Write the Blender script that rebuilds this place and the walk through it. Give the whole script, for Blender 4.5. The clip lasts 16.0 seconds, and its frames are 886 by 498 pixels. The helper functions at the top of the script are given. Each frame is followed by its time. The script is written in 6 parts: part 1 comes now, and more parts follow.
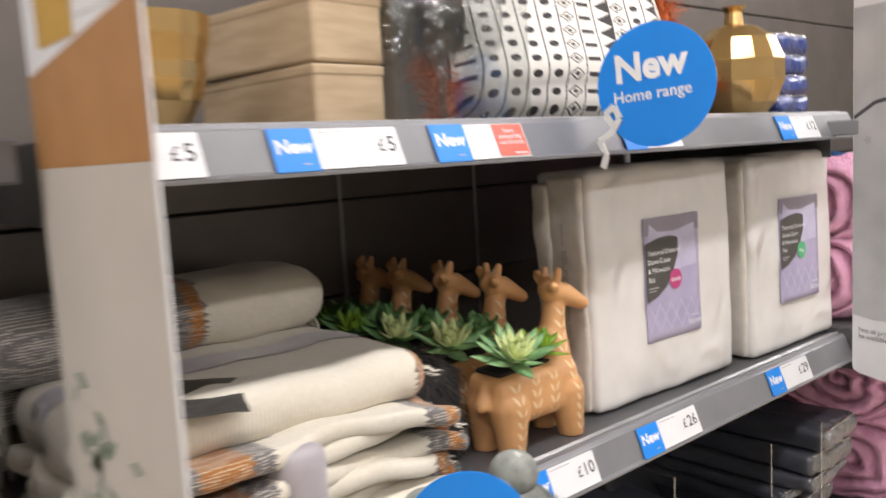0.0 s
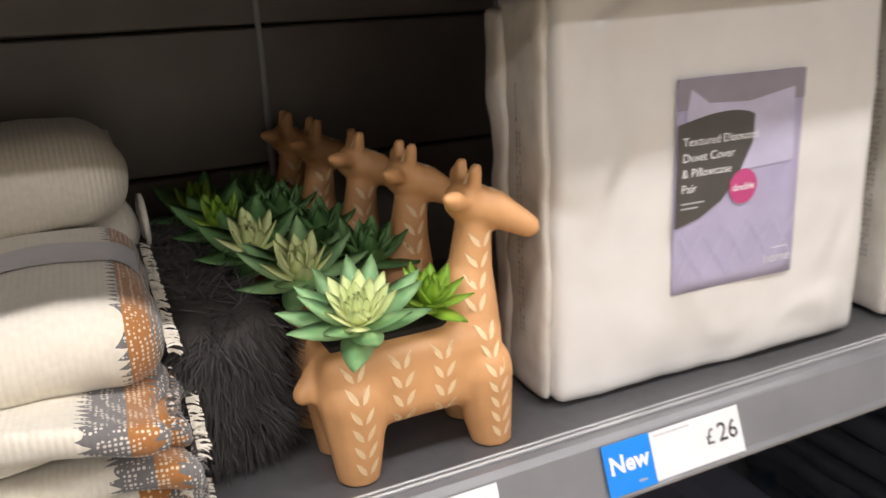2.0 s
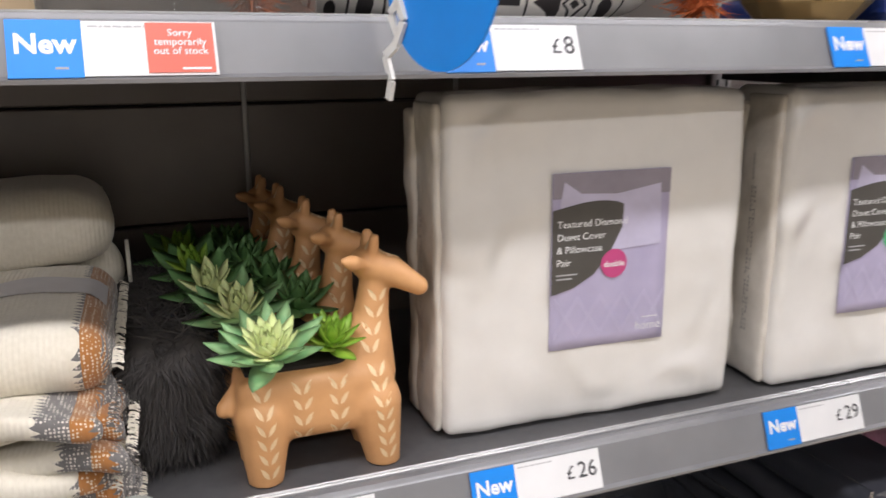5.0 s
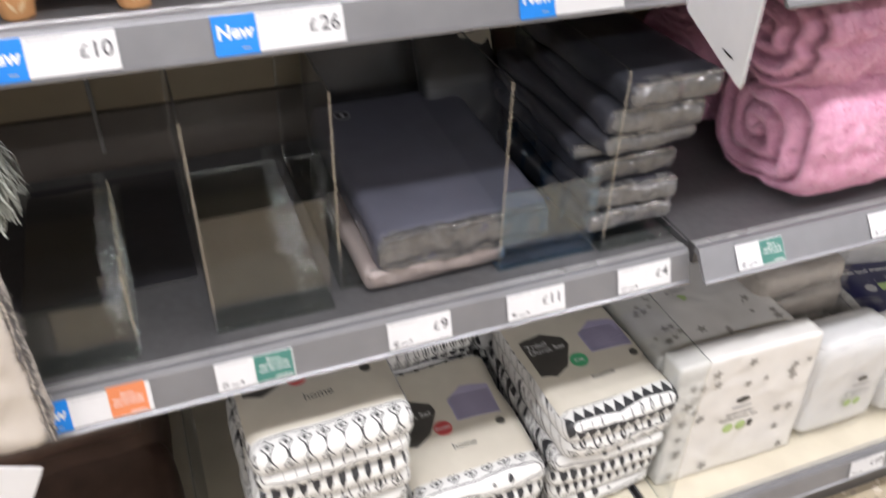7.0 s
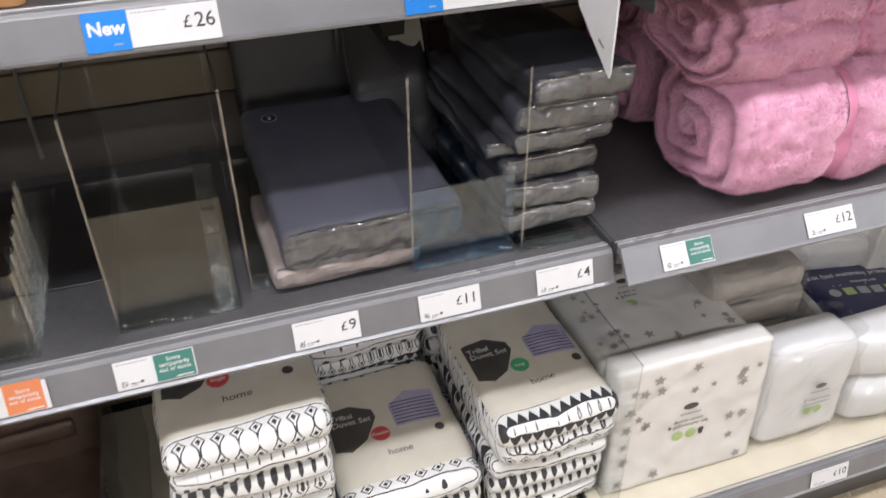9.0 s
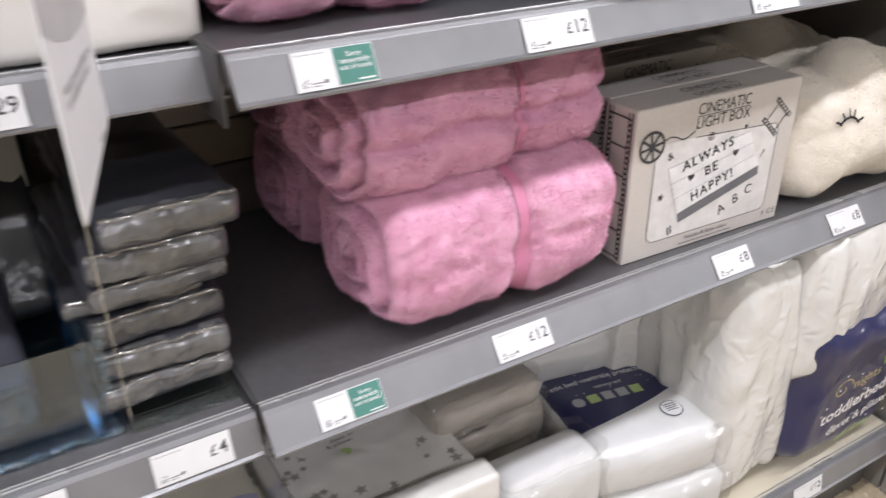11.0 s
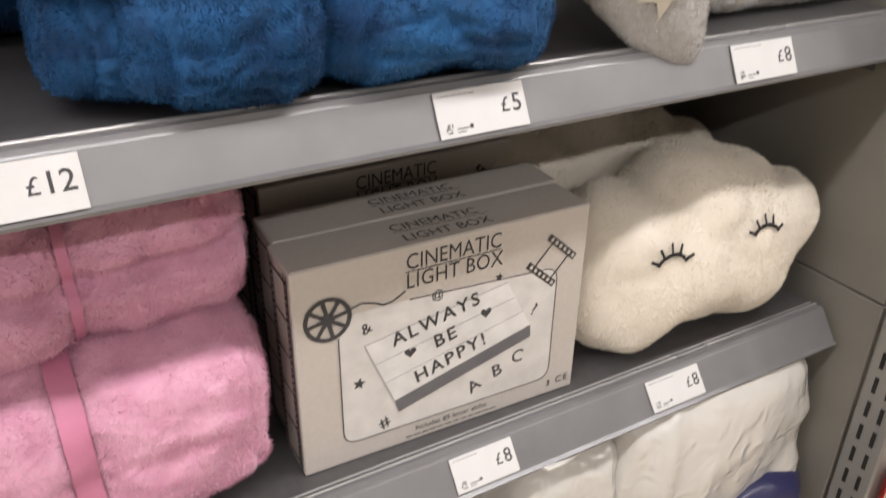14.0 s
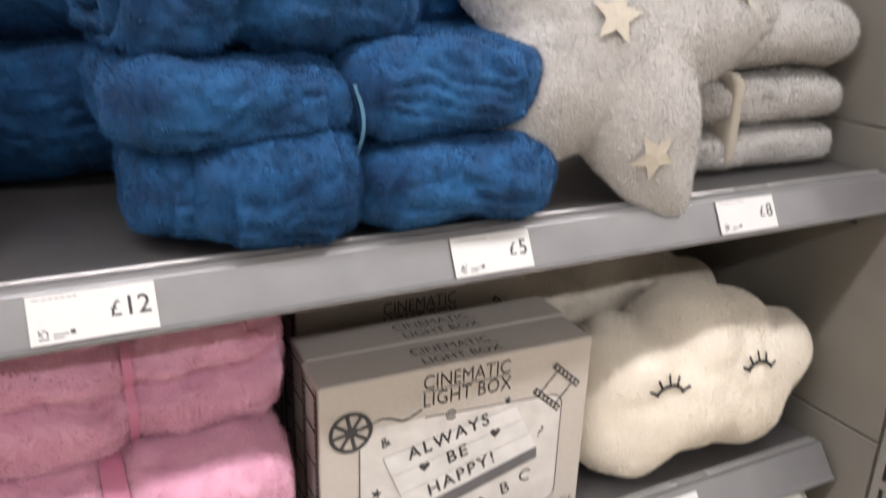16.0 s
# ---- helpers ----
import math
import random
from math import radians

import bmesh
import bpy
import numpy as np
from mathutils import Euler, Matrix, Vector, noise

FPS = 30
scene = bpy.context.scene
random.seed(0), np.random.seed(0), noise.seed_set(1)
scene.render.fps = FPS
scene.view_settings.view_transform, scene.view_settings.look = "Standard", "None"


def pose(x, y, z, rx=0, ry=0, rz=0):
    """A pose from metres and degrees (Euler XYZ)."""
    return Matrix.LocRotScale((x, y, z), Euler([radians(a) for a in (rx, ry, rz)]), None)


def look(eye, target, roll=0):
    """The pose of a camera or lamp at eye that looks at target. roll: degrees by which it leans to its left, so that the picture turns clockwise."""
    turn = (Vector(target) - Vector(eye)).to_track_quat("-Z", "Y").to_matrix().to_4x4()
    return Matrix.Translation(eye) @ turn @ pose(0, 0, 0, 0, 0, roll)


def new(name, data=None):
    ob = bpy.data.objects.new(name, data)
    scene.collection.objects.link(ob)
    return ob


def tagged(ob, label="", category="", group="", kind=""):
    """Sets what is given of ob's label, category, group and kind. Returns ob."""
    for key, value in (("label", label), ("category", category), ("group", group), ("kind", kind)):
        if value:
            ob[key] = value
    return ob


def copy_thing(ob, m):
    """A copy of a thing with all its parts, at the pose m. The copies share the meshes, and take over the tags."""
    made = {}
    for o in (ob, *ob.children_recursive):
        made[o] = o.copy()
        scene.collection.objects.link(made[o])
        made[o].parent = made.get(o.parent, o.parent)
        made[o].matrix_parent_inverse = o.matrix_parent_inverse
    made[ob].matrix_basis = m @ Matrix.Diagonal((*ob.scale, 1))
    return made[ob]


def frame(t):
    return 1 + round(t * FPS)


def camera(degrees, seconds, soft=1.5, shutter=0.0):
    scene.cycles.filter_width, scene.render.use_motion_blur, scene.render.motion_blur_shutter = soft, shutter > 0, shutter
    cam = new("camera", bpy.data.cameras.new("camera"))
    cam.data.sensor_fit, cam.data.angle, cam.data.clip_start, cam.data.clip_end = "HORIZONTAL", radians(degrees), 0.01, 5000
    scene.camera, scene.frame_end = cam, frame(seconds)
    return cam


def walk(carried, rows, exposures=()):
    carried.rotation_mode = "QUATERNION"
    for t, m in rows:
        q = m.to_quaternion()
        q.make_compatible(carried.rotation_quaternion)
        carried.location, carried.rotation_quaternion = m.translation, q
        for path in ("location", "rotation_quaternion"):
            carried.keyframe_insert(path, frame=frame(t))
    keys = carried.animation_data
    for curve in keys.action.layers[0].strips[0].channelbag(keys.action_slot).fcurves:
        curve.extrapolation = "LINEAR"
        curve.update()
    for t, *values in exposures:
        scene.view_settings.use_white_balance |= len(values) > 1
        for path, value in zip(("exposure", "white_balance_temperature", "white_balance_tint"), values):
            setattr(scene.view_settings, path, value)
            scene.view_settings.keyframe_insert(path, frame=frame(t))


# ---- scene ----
cam = camera(57.3, 16.0, shutter=0.5)
PATH = [
    (0, (0.349, 0.405, 1.496), (1.649, 1.906, 1.261), -3.2),
    (0.5, (0.533, 0.45, 1.501), (1.835, 1.921, 1.129), -3.1),
    (1, (0.68, 0.43, 1.495), (1.955, 1.896, 1.023), -0.3),
    (1.5, (0.767, 0.488, 1.484), (1.831, 2.095, 0.95), -0.6),
    (2, (0.854, 0.575, 1.467), (1.654, 2.299, 0.844), -2.4),
    (2.5, (0.891, 0.603, 1.469), (1.53, 2.362, 0.764), -0.8),
    (3, (0.9, 0.599, 1.467), (1.475, 2.371, 0.739), -0.3),
    (5.5, (0.924, 0.298, 1.517), (1.654, 2.098, 1.041), 0.1),
    (6, (0.942, 0.212, 1.497), (1.642, 1.917, 0.722), 1.3),
    (6.5, (0.979, 0.248, 1.463), (1.64, 1.839, 0.446), 0.9),
    (7, (1.108, 0.2, 1.427), (1.707, 1.695, 0.242), 1.5),
    (7.5, (1.189, 0.142, 1.407), (1.716, 1.605, 0.149), 1.5),
    (8, (1.218, 0.137, 1.41), (1.715, 1.613, 0.155), 0.5),
    (10.5, (1.466, 0.16, 1.359), (2.239, 1.732, 0.393), -1.9),
    (11, (1.604, 0.219, 1.34), (2.514, 1.726, 0.39), -0.4),
    (11.5, (1.752, 0.198, 1.342), (2.636, 1.692, 0.35), 0.1),
    (12, (1.874, 0.194, 1.346), (2.738, 1.691, 0.34), 0.9),
    (12.5, (1.99, 0.291, 1.344), (2.933, 1.858, 0.535), 1.7),
    (13, (2.102, 0.37, 1.353), (3.045, 1.978, 0.629), 1.4),
    (13.5, (2.155, 0.374, 1.357), (3.117, 1.943, 0.575), 2.0),
    (14, (2.18, 0.378, 1.344), (3.062, 1.9, 0.392), 0.9),
    (14.5, (2.193, 0.375, 1.343), (3.027, 1.871, 0.309), 0.2),
    (15, (2.179, 0.354, 1.357), (3.042, 1.831, 0.32), 0.9),
    (15.5, (2.162, 0.325, 1.37), (3.044, 1.878, 0.47), 1.6),
    (16, (2.149, 0.293, 1.395), (3.017, 1.961, 0.712), 1.9),
]
EXPOSURES = [(0.0, 0.0, 6500, 10), (2.5, 0.1, 6500, 10), (5.5, -0.06, 6300, 10), (6.0, -0.05, 6300, 10), (6.5, 0.13, 6300, 10), (7.5, 0.13, 6200, 10), (8.0, 0.05, 6200, 10), (11.0, -0.05, 6150, 10), (12.0, -0.15, 6100, 10), (13.0, -0.12, 6200, 10), (13.6, -0.1, 6250, 10), (14.0, -0.32, 6750, 10), (15.0, -0.36, 6850, 10), (16.0, -0.14, 6650, 10)]
walk(cam, [(t, look(eye, target, roll)) for t, eye, target, roll in PATH], EXPOSURES)

# ---- light: ceiling lamps of a shop aisle ----
world = bpy.data.worlds.new("world")
scene.world = world
world.use_nodes = True
world.node_tree.nodes["Background"].inputs[0].default_value = (0.9, 0.95, 1.0, 1)
world.node_tree.nodes["Background"].inputs[1].default_value = 0.12

CEIL = 3.3
# one tube line runs above the shelf fronts, a second above the far side of the aisle
LAMPS = [(lx, ly, le) for ly, le in ((0.08, 48.0), (-2.3, 36.0)) for lx in (-4.0, -1.4, 1.2, 3.8, 6.4)]
for lx, ly, le in LAMPS:
    lamp_data = bpy.data.lights.new("ceiling_lamp", "AREA")
    lamp_data.shape, lamp_data.size, lamp_data.size_y = "RECTANGLE", 2.5, 0.16
    lamp_data.energy = le
    lamp_data.color = (1.0, 0.965, 0.995)
    lamp = new("ceiling_lamp", lamp_data)
    lamp.matrix_world = pose(lx, ly, CEIL - 0.09)


# ---- materials ----
def mat(name, c1, c2=None, scale=40.0, rough=0.5, metal=0.0, bump=0.0, bscale=300.0, coarse=6.0, coat=0.0, sheen=0.0, rvar=0.12, dist=0.001, coatr=0.08, alpha=0.0, stretch=(1, 1, 1), ridged=False):
    """Principled surface with fine grain and broad stains mixed from two colours."""
    m = bpy.data.materials.new(name)
    m.use_nodes = True
    nt = m.node_tree
    p = nt.nodes["Principled BSDF"]
    c2 = c2 or tuple(v * 0.8 for v in c1)
    tc = nt.nodes.new("ShaderNodeTexCoord")
    mp = nt.nodes.new("ShaderNodeMapping")
    mp.inputs["Scale"].default_value = stretch
    nt.links.new(tc.outputs["Object"], mp.inputs["Vector"])
    na = nt.nodes.new("ShaderNodeTexNoise")
    na.inputs["Scale"].default_value = scale
    na.inputs["Detail"].default_value = 6.0
    nb = nt.nodes.new("ShaderNodeTexNoise")
    nb.inputs["Scale"].default_value = coarse
    for n in (na, nb):
        nt.links.new(mp.outputs[0], n.inputs["Vector"])
    ad = nt.nodes.new("ShaderNodeMath")
    ad.operation = "ADD"
    nt.links.new(na.outputs[0], ad.inputs[0])
    nt.links.new(nb.outputs[0], ad.inputs[1])
    ra = nt.nodes.new("ShaderNodeMapRange")
    ra.inputs[1].default_value, ra.inputs[2].default_value = 0.72, 1.28
    nt.links.new(ad.outputs[0], ra.inputs[0])
    mx = nt.nodes.new("ShaderNodeMix")
    mx.data_type = "RGBA"
    mx.inputs[6].default_value, mx.inputs[7].default_value = (*c1, 1), (*c2, 1)
    nt.links.new(ra.outputs[0], mx.inputs[0])
    nt.links.new(mx.outputs[2], p.inputs["Base Color"])
    rr = nt.nodes.new("ShaderNodeMapRange")
    rr.inputs[3].default_value, rr.inputs[4].default_value = max(0.02, rough - rvar), min(1.0, rough + rvar)
    nt.links.new(nb.outputs[0], rr.inputs[0])
    nt.links.new(rr.outputs[0], p.inputs["Roughness"])
    p.inputs["Metallic"].default_value = metal
    p.inputs["Coat Weight"].default_value = coat
    p.inputs["Coat Roughness"].default_value = coatr
    p.inputs["Sheen Weight"].default_value = sheen
    if bump:
        nn = nt.nodes.new("ShaderNodeTexNoise")
        nn.inputs["Scale"].default_value = bscale
        nn.inputs["Detail"].default_value = 4.0
        if ridged:
            nn.noise_type = "RIDGED_MULTIFRACTAL"
            nn.inputs["Distortion"].default_value = 0.6
        nt.links.new(mp.outputs[0], nn.inputs["Vector"])
        bp = nt.nodes.new("ShaderNodeBump")
        bp.inputs["Strength"].default_value = bump
        bp.inputs["Distance"].default_value = dist
        nt.links.new(nn.outputs[0], bp.inputs["Height"])
        nt.links.new(bp.outputs[0], p.inputs["Normal"])
        if coat:
            nt.links.new(bp.outputs[0], p.inputs["Coat Normal"])
    return m


def clear(name, tint, gloss_rough=0.03, ior=1.45, gain=1.0):
    """A clear thin sheet: it lets light straight through and shines by Fresnel."""
    m = bpy.data.materials.new(name)
    m.use_nodes = True
    nt = m.node_tree
    nt.nodes.remove(nt.nodes["Principled BSDF"])
    out = nt.nodes["Material Output"]
    tr = nt.nodes.new("ShaderNodeBsdfTransparent")
    tr.inputs[0].default_value = (*tint, 1)
    gl = nt.nodes.new("ShaderNodeBsdfGlossy")
    gl.inputs["Roughness"].default_value = gloss_rough
    fr = nt.nodes.new("ShaderNodeLayerWeight")
    fr.inputs[0].default_value = 0.35
    pw = nt.nodes.new("ShaderNodeMath")
    pw.operation = "POWER"
    pw.inputs[1].default_value = 3.5
    nt.links.new(fr.outputs["Facing"], pw.inputs[0])
    mu = nt.nodes.new("ShaderNodeMath")
    mu.operation = "MULTIPLY_ADD"
    mu.inputs[1].default_value = 0.6 * gain
    mu.inputs[2].default_value = 0.045 * gain
    mu.use_clamp = True
    nt.links.new(pw.outputs[0], mu.inputs[0])
    mx = nt.nodes.new("ShaderNodeMixShader")
    nt.links.new(mu.outputs[0], mx.inputs[0])
    nt.links.new(tr.outputs[0], mx.inputs[1])
    nt.links.new(gl.outputs[0], mx.inputs[2])
    nt.links.new(mx.outputs[0], out.inputs[0])
    return m


def glow(name, colour, strength):
    m = bpy.data.materials.new(name)
    m.use_nodes = True
    p = m.node_tree.nodes["Principled BSDF"]
    p.inputs["Emission Color"].default_value = (*colour, 1)
    p.inputs["Emission Strength"].default_value = strength
    return m


SHELF = mat("shelf_steel", (0.115, 0.113, 0.115), (0.09, 0.088, 0.09), 90, 0.38, 0.25, 0.05, 900)
STRIP = mat("strip_plastic", (0.235, 0.235, 0.245), (0.2, 0.2, 0.21), 20, 0.3, 0.25, 0.03, 400, rvar=0.06)
RAIL = mat("strip_rail", (0.42, 0.42, 0.42), (0.34, 0.34, 0.34), 30, 0.3, 0.4)
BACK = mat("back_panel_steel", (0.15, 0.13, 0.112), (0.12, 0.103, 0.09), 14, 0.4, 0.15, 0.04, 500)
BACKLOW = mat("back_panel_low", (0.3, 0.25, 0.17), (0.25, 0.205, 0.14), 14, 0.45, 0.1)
# lighter copy of the back panel steel; stands in for light reaching it
BACKMIDLIT = mat("back_panel_brightened", (0.36, 0.32, 0.27), (0.31, 0.275, 0.235), 14, 0.4, 0.1)
SIDE = mat("side_panel_steel", (0.235, 0.222, 0.2), (0.2, 0.19, 0.17), 8, 0.42, 0.15, 0.03, 600)
POST = mat("post_steel", (0.3, 0.295, 0.28), (0.25, 0.245, 0.235), 20, 0.4, 0.3)
DARK = mat("dark_gap", (0.012, 0.012, 0.012), rough=0.8)
CREAMBASE = mat("base_shelf_cream", (0.62, 0.57, 0.45), (0.54, 0.49, 0.38), 12, 0.45)
WALL = mat("shop_wall", (0.68, 0.67, 0.65), (0.62, 0.61, 0.59), 5, 0.7, bump=0.1)
CEILM = mat("ceiling_tile", (0.8, 0.8, 0.78), (0.74, 0.74, 0.72), 60, 0.85, bump=0.2)
WHITECARD = mat("white_card", (0.73, 0.73, 0.735), (0.68, 0.68, 0.685), 30, 0.5)
BLUE = mat("label_blue", (0.004, 0.225, 0.74), (0.004, 0.205, 0.69), 30, 0.42)
REDL = mat("label_red", (0.62, 0.13, 0.09), (0.56, 0.12, 0.08), 30, 0.5)
ORANGEL = mat("label_orange", (0.72, 0.24, 0.1), (0.66, 0.22, 0.09), 30, 0.5)
GREENL = mat("label_green", (0.06, 0.21, 0.17), (0.055, 0.19, 0.155), 30, 0.5)
INK = mat("ink_grey", (0.06, 0.06, 0.065), rough=0.6)
INKBLACK = mat("ink_black", (0.015, 0.014, 0.014), rough=0.6)
INKMID = mat("ink_mid", (0.16, 0.16, 0.175), rough=0.6)
INKPALE = mat("ink_pale", (0.42, 0.42, 0.43), rough=0.6)
INKWHITE = mat("ink_white", (0.82, 0.82, 0.82), rough=0.5)
CLIP = mat("clip_plastic", (0.72, 0.72, 0.7), rough=0.35)
ACRYL = clear("acrylic", (0.97, 0.98, 0.98), 0.03, gain=1.3)
ACRYLEDGE = clear("acrylic_edge", (0.86, 0.91, 0.9), 0.25, gain=8.0)
ACRYLBLUE = clear("acrylic_blue", (0.7, 0.85, 0.97), 0.05, gain=2.6)
ACRYLBASE = clear("acrylic_base", (0.92, 0.95, 0.93), 0.14, gain=3.6)
SHINE = clear("wrap_shine", (0.95, 0.95, 0.95), 0.16, gain=6.0)
FILM = clear("clear_film", (0.97, 0.97, 0.97), 0.12, 1.45, 1.3)


def terrazzo():
    m = bpy.data.materials.new("terrazzo")
    m.use_nodes = True
    nt = m.node_tree
    p = nt.nodes["Principled BSDF"]
    tc = nt.nodes.new("ShaderNodeTexCoord")
    wob = nt.nodes.new("ShaderNodeTexNoise")
    wob.inputs["Scale"].default_value = 60
    nt.links.new(tc.outputs["Object"], wob.inputs["Vector"])
    ad = nt.nodes.new("ShaderNodeMix")
    ad.data_type = "RGBA"
    ad.blend_type = "LINEAR_LIGHT"
    ad.inputs[0].default_value = 0.012
    nt.links.new(tc.outputs["Object"], ad.inputs[6])
    nt.links.new(wob.outputs["Color"], ad.inputs[7])
    vo = nt.nodes.new("ShaderNodeTexVoronoi")
    vo.inputs["Scale"].default_value = 55
    nt.links.new(ad.outputs[2], vo.inputs["Vector"])
    sep = nt.nodes.new("ShaderNodeSeparateColor")
    nt.links.new(vo.outputs["Color"], sep.inputs[0])
    rp = nt.nodes.new("ShaderNodeValToRGB")
    rp.color_ramp.interpolation = "CONSTANT"
    els = rp.color_ramp.elements
    els[0].position, els[0].color = 0.0, (0.42, 0.34, 0.23, 1)
    els[1].position, els[1].color = 0.45, (0.55, 0.47, 0.36, 1)
    for pos, col in ((0.62, (0.22, 0.12, 0.06, 1)), (0.72, (0.36, 0.3, 0.24, 1)), (0.85, (0.62, 0.55, 0.45, 1)), (0.94, (0.16, 0.12, 0.09, 1))):
        e = els.new(pos)
        e.color = col
    nt.links.new(sep.outputs[0], rp.inputs[0])
    dm = nt.nodes.new("ShaderNodeMapRange")
    dm.inputs[1].default_value, dm.inputs[2].default_value = 0.42, 0.5
    nt.links.new(vo.outputs["Distance"], dm.inputs[0])
    mx = nt.nodes.new("ShaderNodeMix")
    mx.data_type = "RGBA"
    mx.inputs[7].default_value = (0.46, 0.39, 0.28, 1)
    nt.links.new(dm.outputs[0], mx.inputs[0])
    nt.links.new(rp.outputs[0], mx.inputs[6])
    nt.links.new(mx.outputs[2], p.inputs["Base Color"])
    p.inputs["Roughness"].default_value = 0.28
    return m


TERRAZZO = terrazzo()


# ---- building helpers ----
import mathutils.bvhtree


def part(name, geo, material, parent=None, label="", smooth=False, m=None):
    """Links one mesh (a bmesh, a mesh or verts and faces) under a thing or a part."""
    if isinstance(geo, bpy.types.Mesh):
        me = geo
    else:
        me = bpy.data.meshes.new(name)
        if isinstance(geo, bmesh.types.BMesh):
            geo.to_mesh(me)
            geo.free()
        else:
            me.from_pydata(geo[0], [], geo[1])
        for one in material if isinstance(material, (list, tuple)) else [material]:
            me.materials.append(one)
        if smooth:
            me.polygons.foreach_set("use_smooth", [True] * len(me.polygons))
        me.update()
    ob = new(name, me)
    if parent is not None:
        ob.parent = parent
    if m is not None:
        ob.matrix_local = m
    if label:
        ob["label"] = label
    return ob


def thing(name, m, label, category, group="", kind=""):
    ob = new(name)
    ob.empty_display_size = 0.05
    ob.matrix_world = m
    return tagged(ob, label, category, group, kind)


def box(x0, x1, y0, y1, z0, z1, bevel=0.0, seg=1, bm=None):
    b = bmesh.new() if bm is None else bm
    r = bmesh.ops.create_cube(b, size=1.0)
    for v in r["verts"]:
        v.co = Vector((x0 + (v.co.x + 0.5) * (x1 - x0), y0 + (v.co.y + 0.5) * (y1 - y0), z0 + (v.co.z + 0.5) * (z1 - z0)))
    if bevel:
        es = list({e for v in r["verts"] for e in v.link_edges})
        bmesh.ops.bevel(b, geom=es, offset=bevel, segments=seg, affect="EDGES", profile=0.5)
    return b


def face_m(ox, oy, oz, tilt=0.0):
    """A plane that faces -y: u runs along +x, v up; tilt leans its top back, in degrees."""
    return pose(ox, oy, oz, 90 - tilt, 0, 0)


def flat(name, polys, material, parent, m, depth=0.0006, label=""):
    """Thin printed or cut shapes: polygons in the plane of m, given a little thickness."""
    vs, fs = [], []
    for poly in polys:
        n, k = len(poly), len(vs)
        vs += [(x, y, depth) for x, y in poly]
        fs.append(tuple(range(k, k + n)))
    return part(name, (vs, fs), material, parent, label, m=m)


def rect(x0, y0, x1, y1):
    return [(x0, y0), (x1, y0), (x1, y1), (x0, y1)]


def disc(cx, cy, r, n=24, ry=None, a0=0.0, a1=2 * math.pi):
    ry = ry or r
    return [(cx + r * math.cos(a0 + (a1 - a0) * i / n), cy + ry * math.sin(a0 + (a1 - a0) * i / n)) for i in range(n if a1 - a0 > 6.2 else n + 1)]


def line(x0, y0, x1, y1, w):
    d = Vector((x1 - x0, y1 - y0)).normalized() * (w / 2)
    return [(x0 + d.y, y0 - d.x), (x1 + d.y, y1 - d.x), (x1 - d.y, y1 + d.x), (x0 - d.y, y0 + d.x)]


def path2d(pts, w):
    return [line(*a, *b, w) for a, b in zip(pts, pts[1:])]


def text(words, size, material, parent, m, align="LEFT", bold=0.0, name="lettering", depth=0.0, spacing=1.0):
    """Raised lettering in the built-in font, turned into a mesh."""
    cu = bpy.data.curves.new("lettering", "FONT")
    cu.body, cu.size, cu.align_x, cu.offset, cu.extrude, cu.resolution_u = words, size, align, bold * size, depth, 3
    cu.space_character = spacing
    cu.space_line = 0.9
    tmp = new("tmp_text", cu)
    me = bpy.data.meshes.new_from_object(tmp.evaluated_get(bpy.context.evaluated_depsgraph_get()))
    bpy.data.objects.remove(tmp)
    bpy.data.curves.remove(cu)
    me.materials.clear()
    me.materials.append(material)
    return part(name, me, material, parent, m=m)


def lattice(nx, ny, nz):
    """The skin of a box as a grid: points in -1..1 and quads."""
    idx, vs, fs = {}, [], []

    def vid(i, j, k):
        if (i, j, k) not in idx:
            idx[(i, j, k)] = len(vs)
            vs.append((2 * i / nx - 1, 2 * j / ny - 1, 2 * k / nz - 1))
        return idx[(i, j, k)]

    for j in range(ny):
        for i in range(nx):
            fs.append((vid(i, j, 0), vid(i, j + 1, 0), vid(i + 1, j + 1, 0), vid(i + 1, j, 0)))
            fs.append((vid(i, j, nz), vid(i + 1, j, nz), vid(i + 1, j + 1, nz), vid(i, j + 1, nz)))
    for k in range(nz):
        for i in range(nx):
            fs.append((vid(i, 0, k), vid(i + 1, 0, k), vid(i + 1, 0, k + 1), vid(i, 0, k + 1)))
            fs.append((vid(i, ny, k), vid(i, ny, k + 1), vid(i + 1, ny, k + 1), vid(i + 1, ny, k)))
        for j in range(ny):
            fs.append((vid(0, j, k), vid(0, j, k + 1), vid(0, j + 1, k + 1), vid(0, j + 1, k)))
            fs.append((vid(nx, j, k), vid(nx, j + 1, k), vid(nx, j + 1, k + 1), vid(nx, j, k + 1)))
    return np.array(vs), fs


